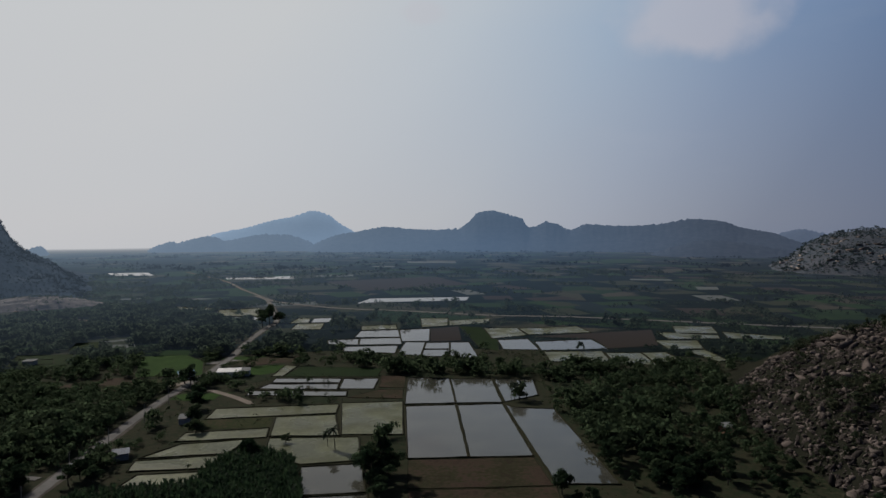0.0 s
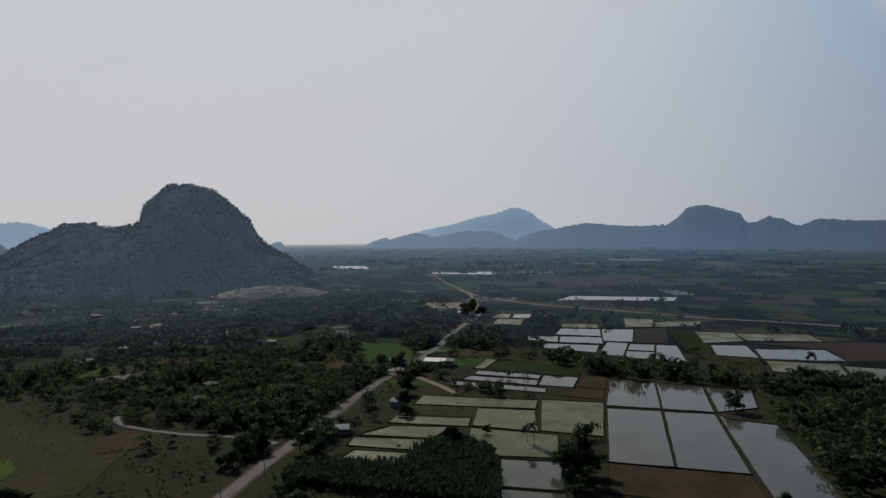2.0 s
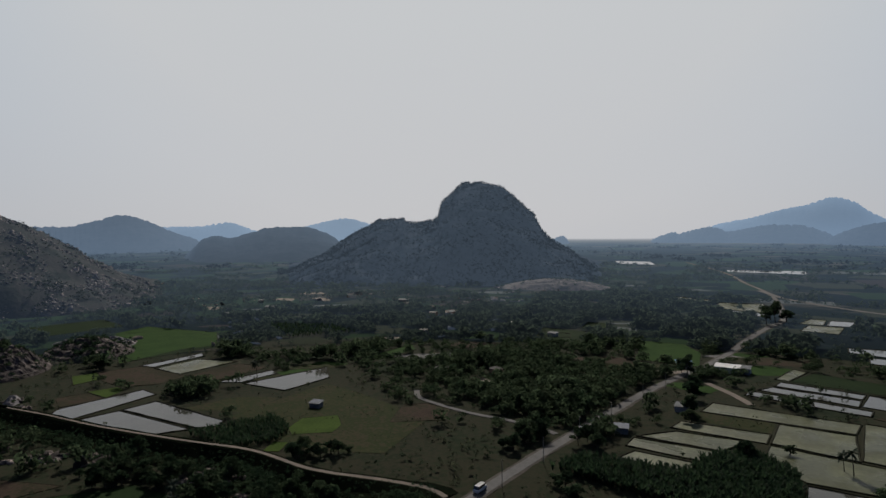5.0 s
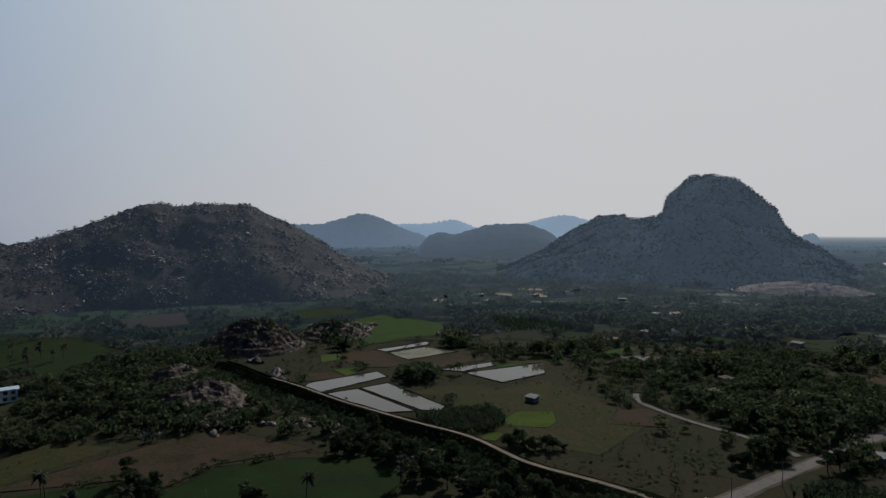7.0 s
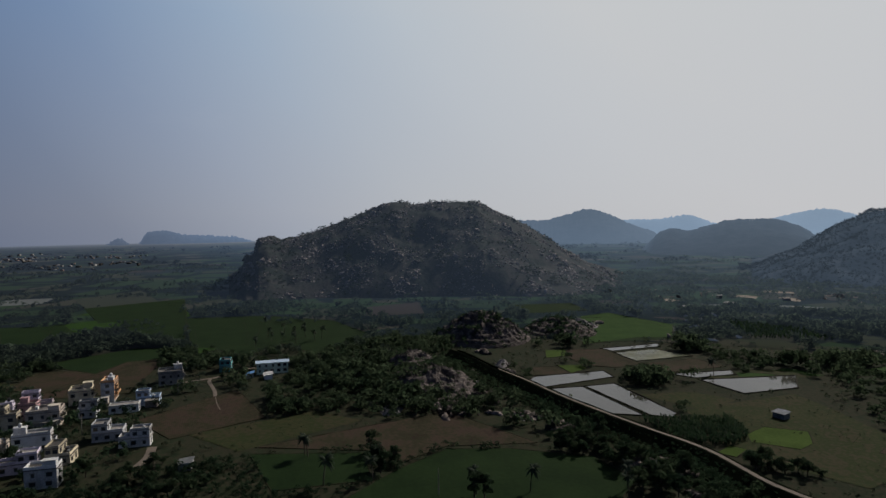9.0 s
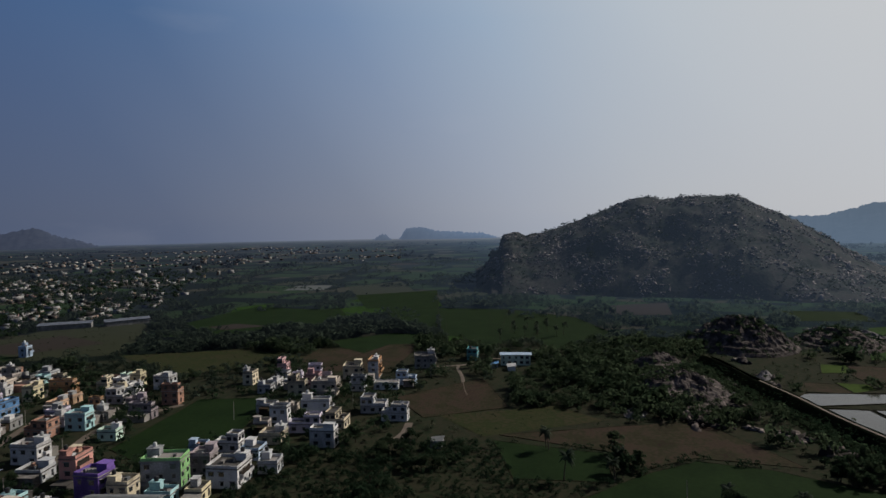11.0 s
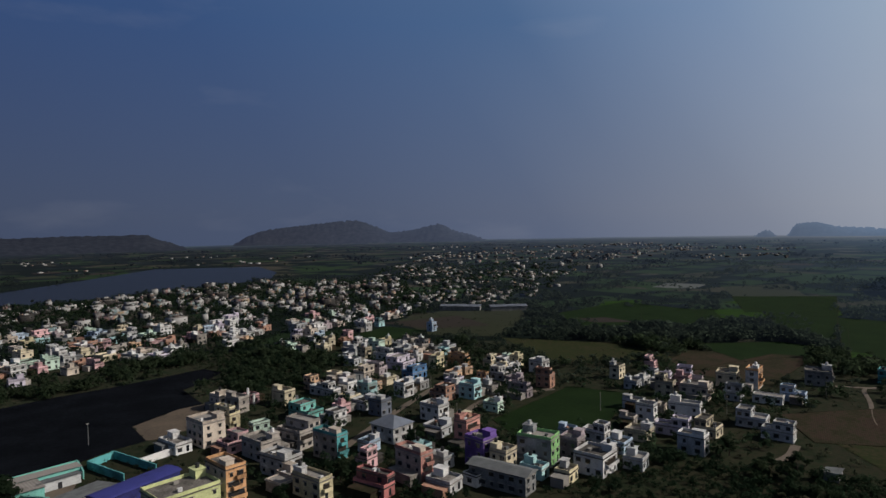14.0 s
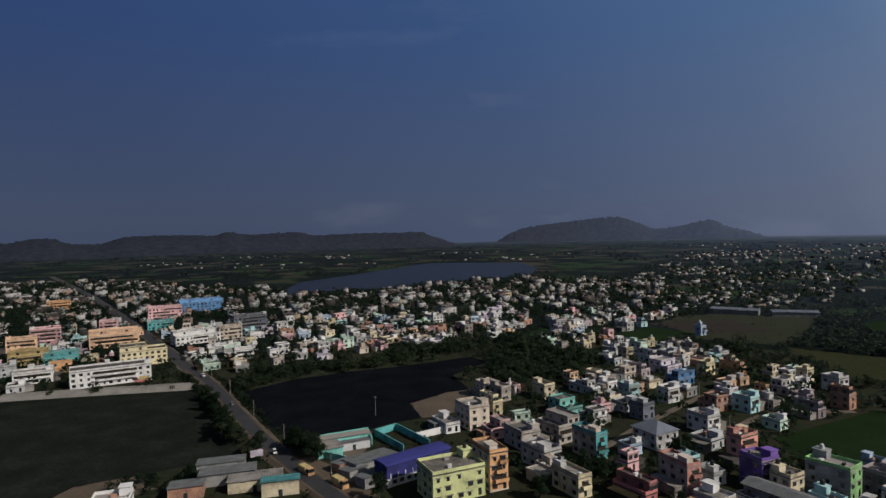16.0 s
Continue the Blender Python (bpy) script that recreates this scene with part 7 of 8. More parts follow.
WOODS = {
    "west_wood": [(-411, 584), (-314, 724), (-206, 668), (-140, 472), (-142, 390), (-159, 417), (-208, 418), (-279, 474), (-295, 418)],
    "road_wood": [(-246, 309), (-226, 320), (-171, 342), (-138, 331), (-132, 266), (-134, 234), (-132, 202), (-145, 181)],
    "hedge_belt": [(-78, 386), (-67, 403), (26, 388), (59, 371), (172, 370), (144, 317), (64, 327), (51, 345), (-20, 351), (-75, 372)],
    "east_scrub": [(52, 318), (144, 317), (125, 253), (114, 192), (57, 192), (54, 278)],
    "north_wood": [(-543, 276), (-447, 407), (-206, 608), (-174, 516), (-300, 327), (-271, 247), (-285, 229), (-350, 266), (-411, 228)],
    "lane_wood": WOOD,
    "south_belt": [(-411, -242), (-481, -210), (-447, -119), (-379, -73), (-346, -81), (-382, -131), (-371, -184), (-338, -199)],
    "rock_scrub": [(-361, -57), (-418, -4), (-428, 50), (-355, 54), (-281, 64), (-249, 50), (-270, 0), (-264, -40)],
    "field_belt": [(-379, -300), (-449, -209), (-426, -111), (-369, -103), (-345, -172), (-351, -249)],
    "pond_bank": [(10, -342), (-23, -368), (-78, -383), (-153, -393), (-156, -336), (-135, -329), (-140, -358), (-91, -350), (-65, -351), (-33, -345), (-6, -328)],
    "pond_trees": [(-120, -290), (-165, -285), (-198, -318), (-192, -368), (-150, -392), (-156, -340), (-138, -325)],
    "canal_scrub": [(-210, 59), (-224, 95), (-197, 105), (-154, 122), (-136, 128), (-144, 95), (-179, 76)],
    "paddy_grove": [(-292, 119), (-317, 134), (-316, 156), (-280, 143), (-277, 129)],
    "paddy_row": [(-243, 124), (-273, 143), (-255, 142), (-243, 159), (-222, 145)],
    "field_grove": [(-184, 118), (-204, 131), (-197, 158), (-173, 138)],
    "water_edge": [(-316, 179), (-359, 208), (-302, 234), (-281, 216), (-298, 195)],
    "village_trees": [(-352, 182), (-441, 230), (-418, 242), (-344, 195)],
    "shed_trees": [(-260, -35), (-307, -25), (-303, -3), (-262, -3)],
    "bottom_trees": [(-190, -1), (-224, 0), (-220, 9), (-189, 8)],
    "farm_wood": [(-80, 365), (-104, 472), (-133, 472), (-121, 389), (-116, 319), (-101, 308), (-111, 358)],
}
wx, wy = [], []
for i, (key, outline) in enumerate(WOODS.items()):
    x, y = fill(outline, 5.3, 200 + i, 0.5)
    wx.append(x)
    wy.append(y)
x, y = scatter(5200, 150, 620, -38, 200, 31, 0.08, 48)
wx.append(x)
wy.append(y)
# trees along the country road
L = smooth_line(main_road, 5.0)
x, y = np.repeat(L[:, 0], 4) + rng.choice([-1, 1], 4 * len(L)) * rng.uniform(6, 15, 4 * len(L)), np.repeat(L[:, 1], 4) + rng.normal(size=4 * len(L)) * 2
ok = clear_of(x, y, 0.5) & (np.hypot(x, y) > 215) & (np.hypot(x, y) < 430) & (np.array([noise.noise((a / 22, b / 22, 12.0)) for a, b in zip(x, y)]) > -0.1)
wx.append(x[ok])
wy.append(y[ok])
wx, wy = np.concatenate(wx), np.concatenate(wy)
near = np.argsort(np.hypot(wx, wy))
for i in near[:250]:
    tree(wx[i], wy[i], pick.choice(["broad", "broad", "low", "low", "tall"]), pick.uniform(0.5, 0.9))


def woodland(name, x, y, lo, hi, clumps, leaves, size, mat, seed, label, z=None):
    """Many trees as one: each a few leafy clumps one over another."""
    r = np.random.default_rng(seed)
    n = len(x)
    # stands of taller and lower growth
    s = r.uniform(lo, hi, n) * np.array([0.95 + 0.75 * noise.noise((p / 26, q / 26, 1.5)) for p, q in zip(x, y)])
    C, R = [], []
    for k in range(clumps):
        a, d = r.uniform(0, 2 * math.pi, n), r.uniform(0, 0.75, n) * s
        h = s * r.uniform(0.25, 1.25, n)
        C.append(np.stack([x + np.cos(a) * d, y + np.sin(a) * d, (0 if z is None else z) + h], 1))
        R.append(s * r.uniform(0.45, 0.75, n))
    V, F, soft = leaf_cloud(np.concatenate(C), np.concatenate(R), leaves, size, seed, 0.9)
    return tagged(new(name, quick_mesh(name, V, F, mat, soft)), label, "trees", kind="stuff")


i = near[250:]
t = np.array(TOWN_TREES)
woodland("town_trees", t[:, 0], t[:, 1], 1.8, 4.2, 3, 11, 0.40, MAT["leaf"], 59, "dark trees between the town houses")
d = np.hypot(wx[i], wy[i])
woodland("woodland", wx[i][d < 430], wy[i][d < 430], 2.4, 4.8, 5, 24, 0.31, MAT["leaf"], 60, "dense dark green trees and thickets")
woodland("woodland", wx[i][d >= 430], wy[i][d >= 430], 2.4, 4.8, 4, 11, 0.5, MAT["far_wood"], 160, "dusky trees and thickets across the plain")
for q, o in enumerate(GRASS):
    xs, ys = [p[0] for p in o], [p[1] for p in o]
    if min(math.hypot(*p) for p in o) > 520:
        continue
    n = int((max(xs) - min(xs)) * (max(ys) - min(ys)) / 14)
    x, y = rng.uniform(min(xs), max(xs), n), rng.uniform(min(ys), max(ys), n)
    ok = inside(x, y, o) & (np.array([noise.noise((a / 14, b / 14, 8.0)) for a, b in zip(x, y)]) > 0.05)
    if ok.sum() > 3:
        woodland("scrub", x[ok], y[ok], 0.25, 0.9, 2, 12, 0.40, MAT["scrub"], 300 + q, "low tufts and bushes in the dry grass")
L = smooth_line([(p[0], p[1]) for p in causeway], 1.5)
for side in (-7.5, 7.5, 9.5):
    x, y = L[:, 0] + side + rng.normal(size=len(L)) * 1.2, L[:, 1] + rng.normal(size=len(L)) * 1.2
    ok = (y < -225) & (y > -385)
    woodland("scrub", x[ok], y[ok], 1.0, 2.6, 3, 26, 0.28, MAT["leaf"], 330 + int(side), "dark bushes on the causeway bank")
x, y = np.array([(36, -217), (33, -220), (29, -221), (25, -219), (21, -213), (17, -216), (26, -212), (31, -213), (37, -211), (14, -218)], float).T
woodland("scrub", x, y, 1.6, 3.0, 5, 40, 0.26, MAT["leaf"], 341, "dark bushy trees between the tank and the sheds")
t = np.linspace(0, len(CANAL_LINE) - 1.01, 330)
L = CANAL_LINE[t.astype(int)] + (CANAL_LINE[t.astype(int) + 1] - CANAL_LINE[t.astype(int)]) * (t % 1)[:, None]
for side, lo, hi in ((17.0, 0.7, 1.9), (13.0, 0.8, 2.0), (9.5, 0.8, 1.9), (6.2, 0.5, 1.2), (3.6, 0.3, 0.8)):
    P = L + CANAL_SIDE[t.astype(int)] * (side + rng.normal(size=len(L)) * 1.4)[:, None]
    keep = rng.random(len(L)) < 0.7
    woodland("scrub", P[keep, 0], P[keep, 1], lo, hi, 3, 26, 0.27, MAT["leaf"], 66 + int(side), "rank bushes on the canal bank", None if side > 5 else np.full(keep.sum(), 2.0))
x, y = scatter(30000, 130, 640, -38, 200, 41, -0.22, 45, 0.6)
d = np.hypot(x, y)
woodland("scrub", x[d < 430], y[d < 430], 0.5, 1.7, 2, 8, 0.50, MAT["scrub"], 61, "low dry thorn scrub and bushes")
woodland("scrub", x[d >= 430], y[d >= 430], 0.6, 1.8, 2, 6, 0.60, MAT["far_wood"], 161, "dusky low scrub across the plain")
x, y = hedgerows(430, 540, 1350, 42, 4.6)
ok = ~inside(x, y, TOWN)
woodland("woodland", x[ok], y[ok], 1.7, 3.8, 3, 9, 0.46, MAT["far_wood"], 62, "dark trees and hedges between distant fields")
x, y = hedgerows(150, 330, 640, 47, 4.2, 84, 138)
ok = ~inside(x, y, TOWN) & ~inside(x, y, SUBURB)
woodland("woodland", x[ok], y[ok], 1.6, 3.6, 3, 12, 0.42, MAT["far_wood"], 69, "dark rows of trees along the rice fields")
hr = np.random.default_rng(50)
b, d = np.radians(hr.uniform(94, 132, 30)), hr.uniform(460, 860, 30)
b, d = np.repeat(b, 16) + hr.normal(0, 0.022, 480), np.repeat(d, 16) + hr.normal(0, 6, 480)
woodland("woodland", -np.sin(b) * d, np.cos(b) * d, 1.4, 3.4, 3, 12, 0.42, MAT["far_wood"], 70, "dark thickets standing among the rice fields")
x, y = scatter(8600, 440, 1010, 22, 74, 44, -0.20, 90, 0.5)
woodland("woodland", x, y, 1.8, 3.8, 3, 10, 0.46, MAT["far_wood"], 64, "dark woods below the dome hill")
x, y = hedgerows(420, 1250, 3000, 43, 8.0)
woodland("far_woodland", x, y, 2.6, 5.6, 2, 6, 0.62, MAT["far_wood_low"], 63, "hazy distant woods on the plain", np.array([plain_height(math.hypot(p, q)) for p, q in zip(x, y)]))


# low bushes close under the town edge
hr = np.random.default_rng(48)
rad, b = np.sqrt(hr.uniform(140 ** 2, 222 ** 2, 2700)), np.radians(hr.uniform(78, 150, 2700))
x, y = -np.sin(b) * rad, np.cos(b) * rad
ok = clear_of(x, y, 0)
woodland("scrub", x[ok], y[ok], 0.8, 2.1, 3, 26, 0.28, MAT["leaf"], 68, "dense dark bushes at the town edge")


# ---- boulders ----
def boulder_forms(seed, count=8):
    out = []
    r = np.random.default_rng(seed)
    for k in range(count):
        bm = bmesh.new()
        for q in range(16):
            d = Vector(r.normal(size=3)).normalized()
            bm.verts.new((d.x * 1.1, d.y * 0.9, d.z * 0.8) if q % 3 else (d.x * 0.8, d.y * 1.1, d.z))
        hull = bmesh.ops.convex_hull(bm, input=bm.verts[:])
        bmesh.ops.delete(bm, geom=[g for g in hull["geom_interior"] if isinstance(g, bmesh.types.BMVert)], context="VERTS")
        bmesh.ops.recalc_face_normals(bm, faces=bm.faces)
        bm.verts.index_update()
        bm.verts.ensure_lookup_table()
        V = np.array([v.co for v in bm.verts]) * r.uniform(0.7, 1.25, 3)
        F = np.array([[v.index for v in f.verts] for f in bm.faces])
        bm.free()
        out.append((V, F))
    return out


BOULDERS = boulder_forms(3)


def boulder_field(name, x, y, z, size, mat, seed, label, flat=0.75):
    r = np.random.default_rng(seed)
    VV, FF, o = [], [], 0
    for p, q, h, s in zip(x, y, z, size):
        V, F = BOULDERS[r.integers(len(BOULDERS))]
        Q, _ = np.linalg.qr(r.normal(size=(3, 3)))
        W = (V * s * np.array([1.35, 0.85, 0.6]) * r.uniform(0.7, 1.3, 3)) @ Q.T * np.array([1, 1, flat]) + np.array([p, q, h + s * r.uniform(-0.3, 0.1)])
        if np.linalg.det(Q) < 0:
            F = F[:, ::-1]
        VV.append(W)
        FF.append(F + o)
        o += len(V)
    return tagged(new(name, quick_mesh(name, np.concatenate(VV), np.concatenate(FF), mat)), label, "boulders", kind="stuff")


def on_hill(h, n, b0, b1, r0, r1, seed, low=1.0):
    r = np.random.default_rng(seed)
    b, d = r.uniform(b0, b1, n), r.uniform(r0, r1, n)
    z = np.array([h(p, q) for p, q in zip(b, d)])
    x, y = -np.sin(np.radians(b)) * d, np.cos(np.radians(b)) * d
    ok = z > low
    return x[ok], y[ok], z[ok]


r = np.random.default_rng(77)
# the near hillside
x, y, z = on_hill(near_h, 9500, -44, -22.6, 205, 345, 81, 0.0)
s = 0.3 + r.gamma(1.4, 0.40, len(x))
boulder_field("boulders", x, y, z, s, MAT["granite"], 82, "tumbled brown granite boulders covering the slope")
STONES = [mesh_of("boulder", V, F, MAT["granite"]) for V, F in BOULDERS]
x, y, z = on_hill(near_h, 260, -40, -23, 205, 330, 83, 0.5)
for i in range(len(x)):
    s = pick.uniform(0.8, 2.3)
    part("boulder", STONES[i % 8], near_hill, "", pose(x[i], y[i], z[i] + s * 0.2, pick.uniform(-25, 25), pick.uniform(-25, 25), pick.uniform(0, 360)) @ Matrix.Diagonal((s, s * 0.8, s * 0.65, 1)))
x, y, z = on_hill(near_h, 1500, -44, -22.6, 205, 345, 84, 0.2)
t = np.array([noise.noise((p / 22, q / 22, 9.0)) for p, q in zip(x, y)])
ok = t > 0.10
woodland("scrub", x[ok], y[ok], 1.2, 2.8, 3, 30, 0.26, MAT["scrub"], 85, "bushes between the boulders", z[ok])
# the boulder hill across the fields
x, y, z = on_hill(boulder_h, 20000, 66, 107, 650, 930, 86, 1)
t = np.array([noise.noise((p / 28, q / 28, 6.0)) for p, q in zip(x, y)])
ok = (t > -0.12) & ((z > 9) | (np.degrees(np.arctan2(-x, y)) < 98))
x, y, z, t = x[ok], y[ok], z[ok], t[ok]
s = (0.5 + r.gamma(1.4, 0.5, len(x))) * (0.8 + 1.0 * np.clip(t, 0, 1))
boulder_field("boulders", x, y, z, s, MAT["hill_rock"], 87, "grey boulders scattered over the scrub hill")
x, y, z = on_hill(boulder_h, 4200, 66, 107, 670, 940, 88, 1)
t = np.array([noise.noise((p / 40, q / 40, 3.0)) for p, q in zip(x, y)])
ok = t > -0.05
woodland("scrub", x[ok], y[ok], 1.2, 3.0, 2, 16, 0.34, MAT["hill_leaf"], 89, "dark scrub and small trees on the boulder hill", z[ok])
x, y, z = on_hill(east_h, 2600, -46, -27.5, 1360, 1710, 92, 0)
woodland("woodland", x, y, 2.2, 5.0, 2, 9, 0.5, MAT["hill_leaf"], 93, "dark woods on the far granite hill", z)
x, y, z = on_hill(east_h, 60, -36, -28, 1400, 1600, 94, 2)
boulder_field("boulders", x, y, z, r.uniform(4, 11, len(x)), MAT["pale_granite"], 95, "bare granite sheets on the far hill", 0.35)
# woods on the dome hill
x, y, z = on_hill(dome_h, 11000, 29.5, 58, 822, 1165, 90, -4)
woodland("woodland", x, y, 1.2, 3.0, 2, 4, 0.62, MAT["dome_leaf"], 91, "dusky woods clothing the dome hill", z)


# outcrops on the plain
def mound(x, y, rx, ry, h, rot, seed, mat, label, crag=0.5, nr=14, na=40, grain=8.0, base=0.0):
    """Rock rising out of the ground: ridged, cracked and uneven."""
    V, F = [], []
    for i in range(nr + 1):
        t = i / nr
        for k in range(na):
            a = 2 * math.pi * k / na
            p = Vector((math.cos(a) * t * rx, math.sin(a) * t * ry, 0))
            n = noise.fractal(Vector((p.x / grain, p.y / grain, seed)), 0.8, 2.0, 4)
            m = 1 - 2.2 * abs(noise.noise((p.x / grain * 0.8 + 7, p.y / grain * 1.7, seed)))
            V.append((p.x, p.y, max(-0.4, h * (1 - t ** 1.9) * (1 + crag * (0.5 * n + 0.55 * m)) - 0.4)))
    for i in range(nr):
        for k in range(na):
            a, b = i * na + k, i * na + (k + 1) % na
            F.append((a, b, b + na, a + na))
    ob = new("rock_outcrop", mesh_of("rock_outcrop", V, [f[::-1] for f in F], mat, False))
    ob.matrix_basis = pose(x, y, base, 0, 0, rot)
    return tagged(ob, label, "rock outcrop")


for k, (x, y, rx, ry, h, rot) in enumerate([(-276, 18, 7, 2.4, 3.5, 10), (-268, 10, 9, 3.4, 3.0, -15), (-302, 52, 6, 2.6, 3, -30), (-248, 62, 5, 3.4, 1.6, 20), (-196, 91, 4.5, 3, 1.4, 40), (-163, 93, 4, 2.4, 1.4, 10), (-342, 74, 8, 2.6, 4, -20), (-465, 162, 18, 6, 6, 15), (-480, 140, 16, 5, 5, 30), (-420, 500, 16, 5, 4, 25), (-455, 690, 22, 7, 5, 20), (-560, 690, 24, 7, 5, 35), (-330, 560, 14, 5, 4, 20), (-575, 470, 16, 5, 4, 40)]):
    mound(x, y, rx * 1.15, ry * 1.5, h * 0.55, rot, 20.0 + k, MAT["bare_granite"], "ragged rib of pale granite in the scrub", 0.9, 9, 26, 2.6 if rx < 12 else 5.0)
mound(-443, 675, 74, 40, 11, 33, 9.0, MAT["far_granite"], "long bare pink-grey granite sheet at the foot of the dome hill", 0.16, 40, 110, 14.0)
q = np.random.default_rng(96)
u, v = q.uniform(-1, 1, 1500), q.uniform(-1, 1, 1500)
ok = (u * u + v * v < 1) & (np.array([noise.noise((a * 4, b * 9, 3.0)) for a, b in zip(u, v)]) > -0.02)
u, v = u[ok], v[ok]
woodland("scrub", -443 + 74 * u * math.cos(radians(33)) - 40 * v * math.sin(radians(33)), 675 + 74 * u * math.sin(radians(33)) + 40 * v * math.cos(radians(33)), 0.6, 1.7, 2, 9, 0.45, MAT["far_wood"], 97, "dusky scrub in the cracks of the granite sheet", 11.6 * (1 - np.hypot(u, v) ** 1.9))


def knoll(x, y, rx, ry, h, seed):
    """A rocky rise: ribs and steps of bare rock where it is steep, scrub where it is not."""
    def at(u, v):
        t = min(1.0, math.hypot(u / rx, v / ry))
        e = Vector((u / 11, v / 11, seed))
        rib = noise.ridged_multi_fractal(e, 0.9, 2.1, 5, 1.0, 2.0)
        z = h * (1 - t ** 1.8) * (0.55 + 0.42 * rib)
        step = 2.6
        ledge = math.floor(z / step) * step + step * min(1.0, (z / step % 1) * 2.2)
        return 0.35 * z + 0.65 * ledge - 0.5
    n = 64
    V = [(rx * (2 * i / n - 1), ry * (2 * j / n - 1), 0.0) for i in range(n + 1) for j in range(n + 1)]
    V = [(u + 0.5 * noise.noise((u, v, seed)), v + 0.5 * noise.noise((v, u, seed)), at(u, v) if math.hypot(u / rx, v / ry) < 1 else -0.6) for u, v, z in V]
    F = [(i * (n + 1) + j, (i + 1) * (n + 1) + j, (i + 1) * (n + 1) + j + 1, i * (n + 1) + j + 1) for i in range(n) for j in range(n)]
    ob = new("rock_outcrop", mesh_of("rock_outcrop", V, F, MAT["crag_granite"]))
    ob.matrix_basis = pose(x, y, 0)
    tagged(ob, "rocky knoll of ribbed pale granite overgrown with scrub", "rock outcrop")
    q = np.random.default_rng(int(seed * 10))
    m = int(rx * ry * 0.55)
    u, v = q.uniform(-rx, rx, m), q.uniform(-ry, ry, m)
    ok = (np.hypot(u / rx, v / ry) < 0.98) & (np.array([noise.noise((a / 9, b / 9, seed)) for a, b in zip(u, v)]) > -0.12)
    u, v = u[ok], v[ok]
    woodland("scrub", u + x, v + y, 0.7, 2.2, 3, 17, 0.36, MAT["leaf"], int(500 + seed), "dark thorn scrub over the rocky knoll", np.array([at(a, b) - 0.6 for a, b in zip(u, v)]))


for row in KNOLLS:
    knoll(*row)


def crag(x, y, length, width, height, rot, seed, count=13, base=0.0):
    """A rib of bare rock: leaning angular slabs, one behind the other down the slope."""
    r = np.random.default_rng(seed)
    VV, FF, o = [], [], 0
    c, q = math.cos(radians(rot)), math.sin(radians(rot))
    for k in range(count):
        V, F = BOULDERS[r.integers(len(BOULDERS))]
        t = (k + r.uniform(-0.4, 0.4)) / count - 0.5
        W = V * np.array([length / count * 1.5, width * 0.42, height * (0.85 - abs(t) * 0.7)]) * r.uniform(0.65, 1.35, 3)
        lean, spin = r.normal() * 0.35, r.normal() * 0.5
        W = W @ np.array([[math.cos(spin), math.sin(spin), 0], [-math.sin(spin), math.cos(spin), 0], [0, 0, 1]]) @ np.array([[math.cos(lean), 0, math.sin(lean)], [0, 1, 0], [-math.sin(lean), 0, math.cos(lean)]])
        u, v = t * length, r.normal() * width * 0.3
        VV.append(W + np.array([u * c - v * q, u * q + v * c, height * 0.18 + base]))
        FF.append(F + o)
        o += len(V)
    ob = new("rock_outcrop", quick_mesh("rock_outcrop", np.concatenate(VV), np.concatenate(FF), MAT["crag_granite"]))
    ob.matrix_basis = pose(x, y, 0)
    return tagged(ob, "leaning slabs of pale pink-grey granite in scrub", "rock outcrop")


for k, (x, y, length, width, height, rot) in enumerate([(-276, 12, 12, 4, 2.6, -60), (-265, 29, 7, 2.5, 3.2, 10), (-293, 50, 6, 2.2, 2.4, 30), (-324, 74, 8, 3, 2.5, 20), (-262, 34, 6, 2.2, 2.2, -20), (-276, 0, 9, 3, 2.2, -70), (-382, 14, 10, 3, 3.5, -20), (-375, 70, 12, 4, 3.0, 25)]):
    crag(x, y, length, width, height, rot, 400 + k)
for k, (x, y, length, width, rot) in enumerate([(-247, 63, 10, 5, 20), (-238, 74, 7, 3, 40), (-190, 88, 8, 4, 30), (-167, 94, 6, 4, 10), (-254, 52, 8, 3, 70), (-470, 690, 40, 14, 30), (-420, 668, 36, 12, 40), (-445, 648, 44, 12, 25), (-500, 700, 30, 10, 50), (-380, 560, 26, 7, 60), (-350, 520, 24, 6, 70), (-330, 480, 14, 4, 60), (-318, 545, 22, 6, 75)]):
    crag(x, y, length, width, 1.5 if length < 20 else 2.6, rot, 460 + k, 12)


def d_far(x, y):
    return math.hypot(x, y) > 400


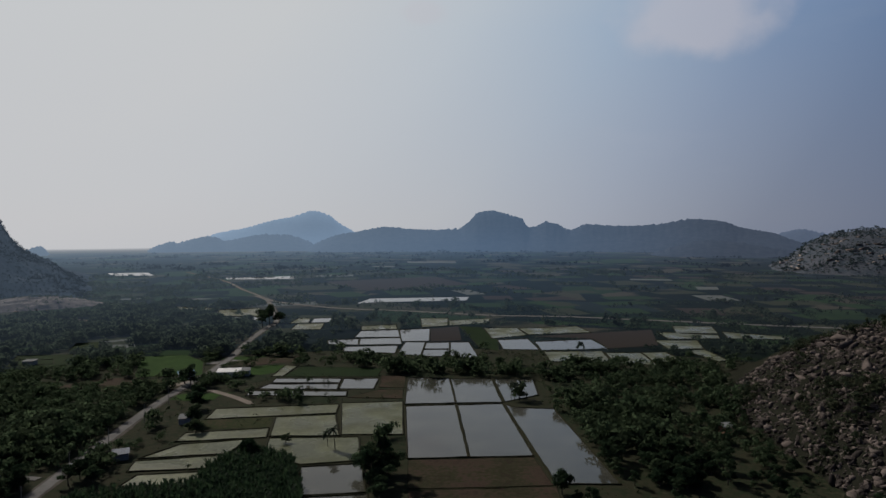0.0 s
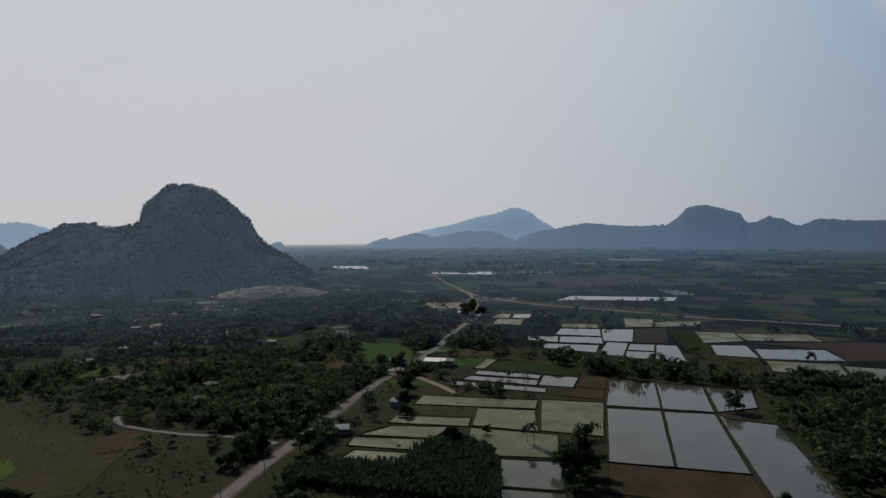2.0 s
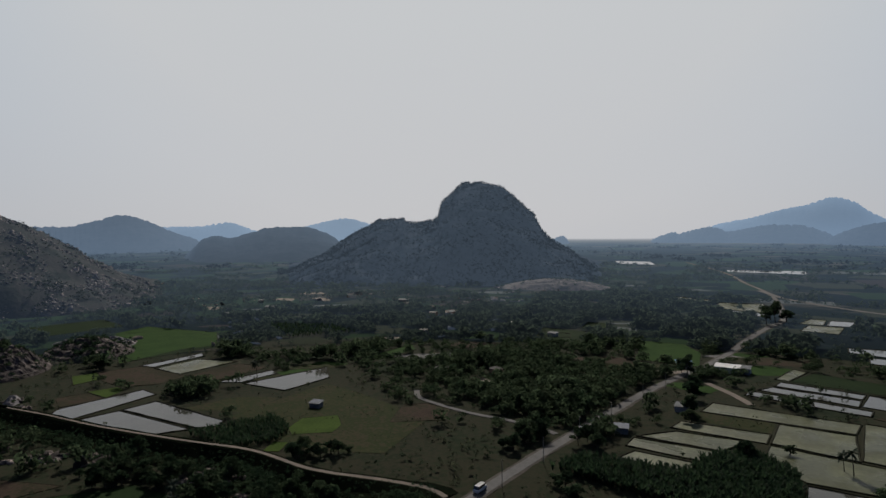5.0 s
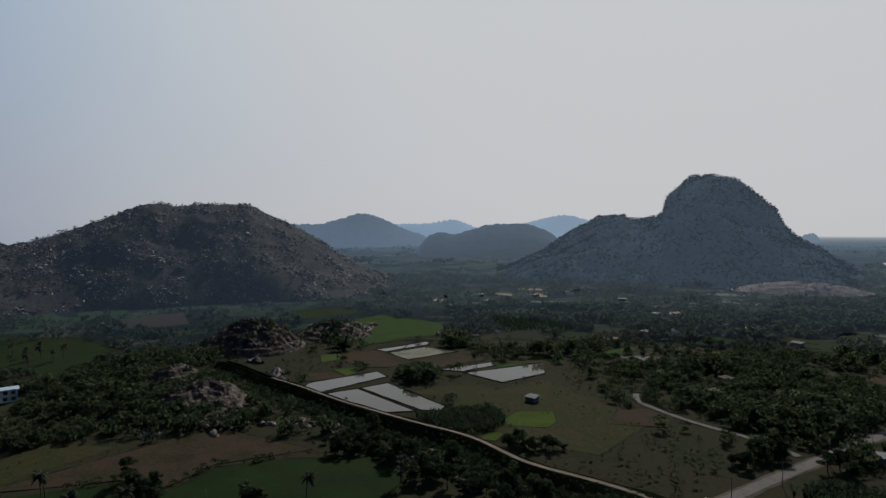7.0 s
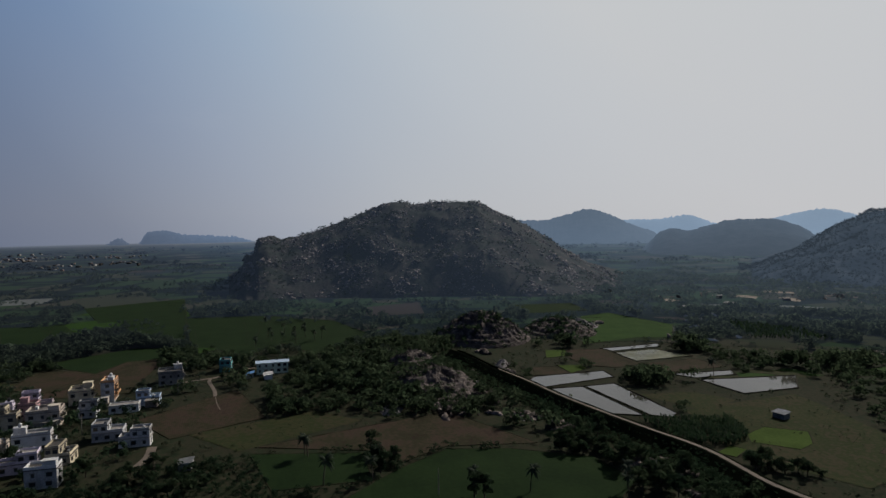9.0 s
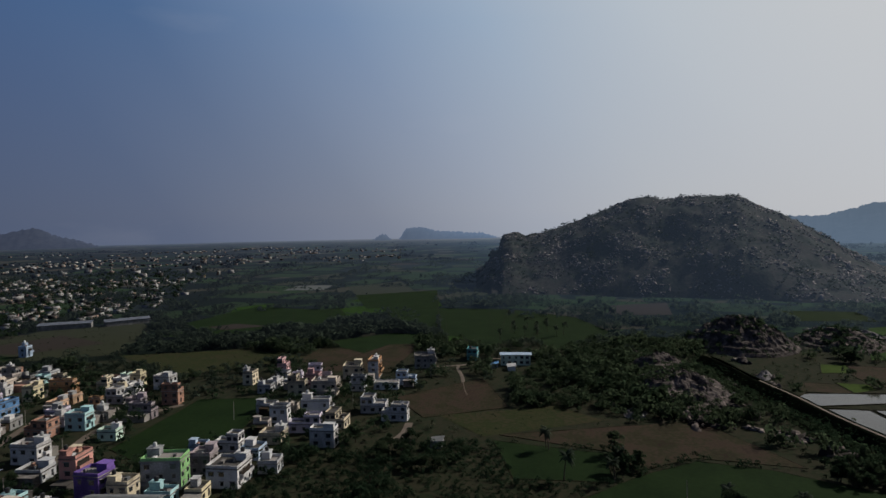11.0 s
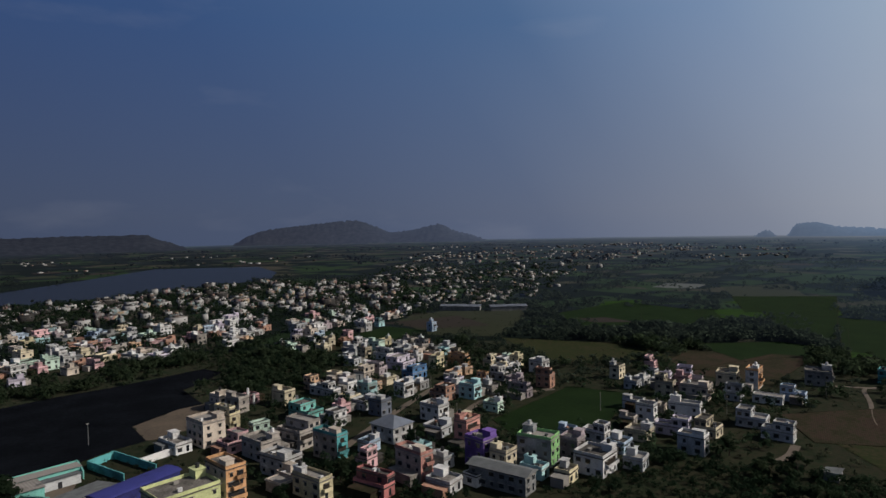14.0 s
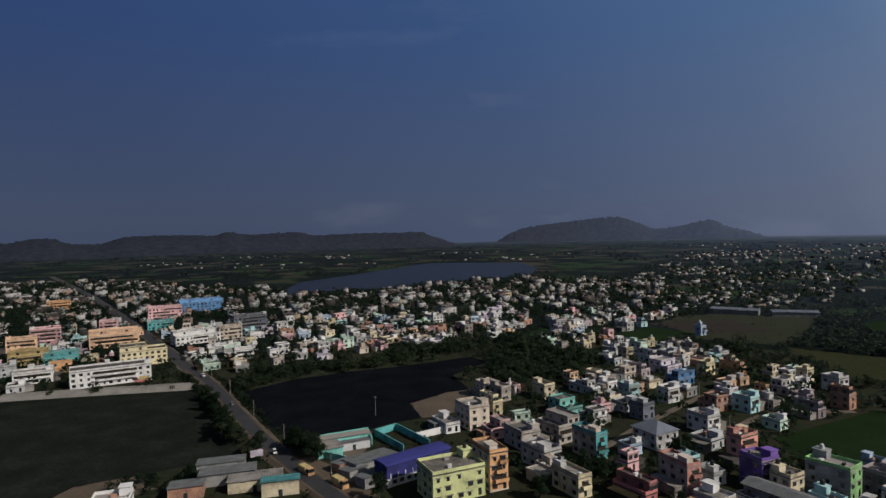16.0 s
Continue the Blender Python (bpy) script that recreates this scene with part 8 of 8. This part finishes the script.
for x, y, n, spread, big in [(-269, 27, 16, 9, 2.8), (-284, 49, 12, 9, 2.6), (-247, 63, 9, 5, 2.6), (-325, 66, 14, 12, 2.2), (-205, 108, 7, 6, 2.0), (-181, 98, 8, 5, 2.2), (-440, 662, 60, 40, 2.6), (-575, 700, 60, 50, 3.4), (-466, 700, 60, 50, 3.2), (-370, 415, 16, 14, 2.4), (-258, 40, 14, 12, 2.4), (-420, 500, 30, 60, 2.6), (-330, 560, 22, 70, 2.6), (-640, 330, 40, 50, 2.6), (-560, 470, 40, 60, 2.4), (-690, 260, 30, 22, 4.0), (-275, 8, 14, 6, 2.0), (-257, 32, 8, 4, 2.0), (-395, -15, 8, 6, 2.0), (-361, -27, 8, 6, 1.8), (-905, 362, 40, 30, 5.0), (-248, 62, 12, 5, 3.6), (-270, 53, 7, 4, 2.6), (-196, 91, 12, 5, 2.6), (-163, 93, 9, 4, 2.2), (-235, 73, 9, 5, 2.4), (-302, 52, 7, 5, 3.0), (-342, 74, 9, 5, 3.0), (-465, 162, 30, 20, 3.4), (-400, 204, 7, 5, 2.4)]:
    a, d = r.uniform(0, 2 * math.pi, n), np.sqrt(r.uniform(0, 1, n)) * spread
    px, py = x + np.cos(a) * d, y + np.sin(a) * d
    boulder_field("boulders", px, py, np.full(n, 0.2), big * r.uniform(0.35, 1.1, n), MAT["pale_granite" if d_far(x, y) else "granite"], int(abs(x * 7 + y)), "cluster of pale granite boulders in scrub", 0.85)


# low sheets of bare rock showing between the far trees
q = np.random.default_rng(98)
b, d = np.radians(q.uniform(28, 64, 34)), q.uniform(450, 820, 34)
b, d = np.repeat(b, 5) + q.normal(0, 0.012, 170), np.repeat(d, 5) + q.normal(0, 12, 170)
px, py = -np.sin(b) * d, np.cos(b) * d
ok = clear_of(px, py, 1.0)
boulder_field("boulders", px[ok], py[ok], np.full(ok.sum(), 1.2), q.uniform(1.8, 5.0, ok.sum()), MAT["far_granite"], 99, "low pale granite slabs among far trees", 0.45)


# patchwork of farther fields
def far_fields(seed):
    r = np.random.default_rng(seed)
    taken = []
    groups = {k + n: [] for k in ("", "far_") for n in ("f_green", "grass", "soil", "muddy", "f_lime")}
    for b in np.arange(-38, 204, 1.0):
        rad = 480.0
        while rad < 1330:
            rad *= r.uniform(1.05, 1.16)
            w, d = r.uniform(25, 75), r.uniform(30, 80)
            a = radians(b + r.uniform(-0.8, 0.8))
            cx, cy = -math.sin(a) * rad, math.cos(a) * rad
            if r.random() < 0.15:
                continue
            t = radians(r.choice([-8, 4, 15]) + 30 * noise.noise((cx / 600, cy / 600, 2.0)))
            c, s = math.cos(t), math.sin(t)
            q = [(cx + u * w / 2 * c - v * d / 2 * s, cy + u * w / 2 * s + v * d / 2 * c) for u, v in ((-1, -1), (1, -1), (1, 1), (-1, 1))]
            px, py = np.array([p[0] for p in q] + [cx]), np.array([p[1] for p in q] + [cy])
            if not clear_of(px, py, 0, 6).all() or inside(px, py, TOWN).any() or inside(px, py, TOWN_FAR).any() or any(inside(px, py, o).any() for o in WOODS.values()):
                continue
            size = math.hypot(w, d) / 2
            if any(math.hypot(cx - ox, cy - oy) < 0.92 * (size + os) for ox, oy, os in taken):
                continue
            taken.append((cx, cy, size))
            # the far_ copies carry the painted haze
            east = b > 62
            groups[("far_" if rad > 480 else "") + r.choice(["f_green", "grass", "soil", "muddy", "f_lime"], p=[0.52, 0.34, 0.12, 0.01, 0.01] if east else [0.41, 0.39, 0.13, 0.06, 0.01])].append(q)
    for key, qs in groups.items():
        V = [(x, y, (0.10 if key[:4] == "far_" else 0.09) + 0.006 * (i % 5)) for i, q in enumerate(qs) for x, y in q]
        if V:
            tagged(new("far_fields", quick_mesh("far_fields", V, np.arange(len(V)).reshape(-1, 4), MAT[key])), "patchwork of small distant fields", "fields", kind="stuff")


far_fields(15)
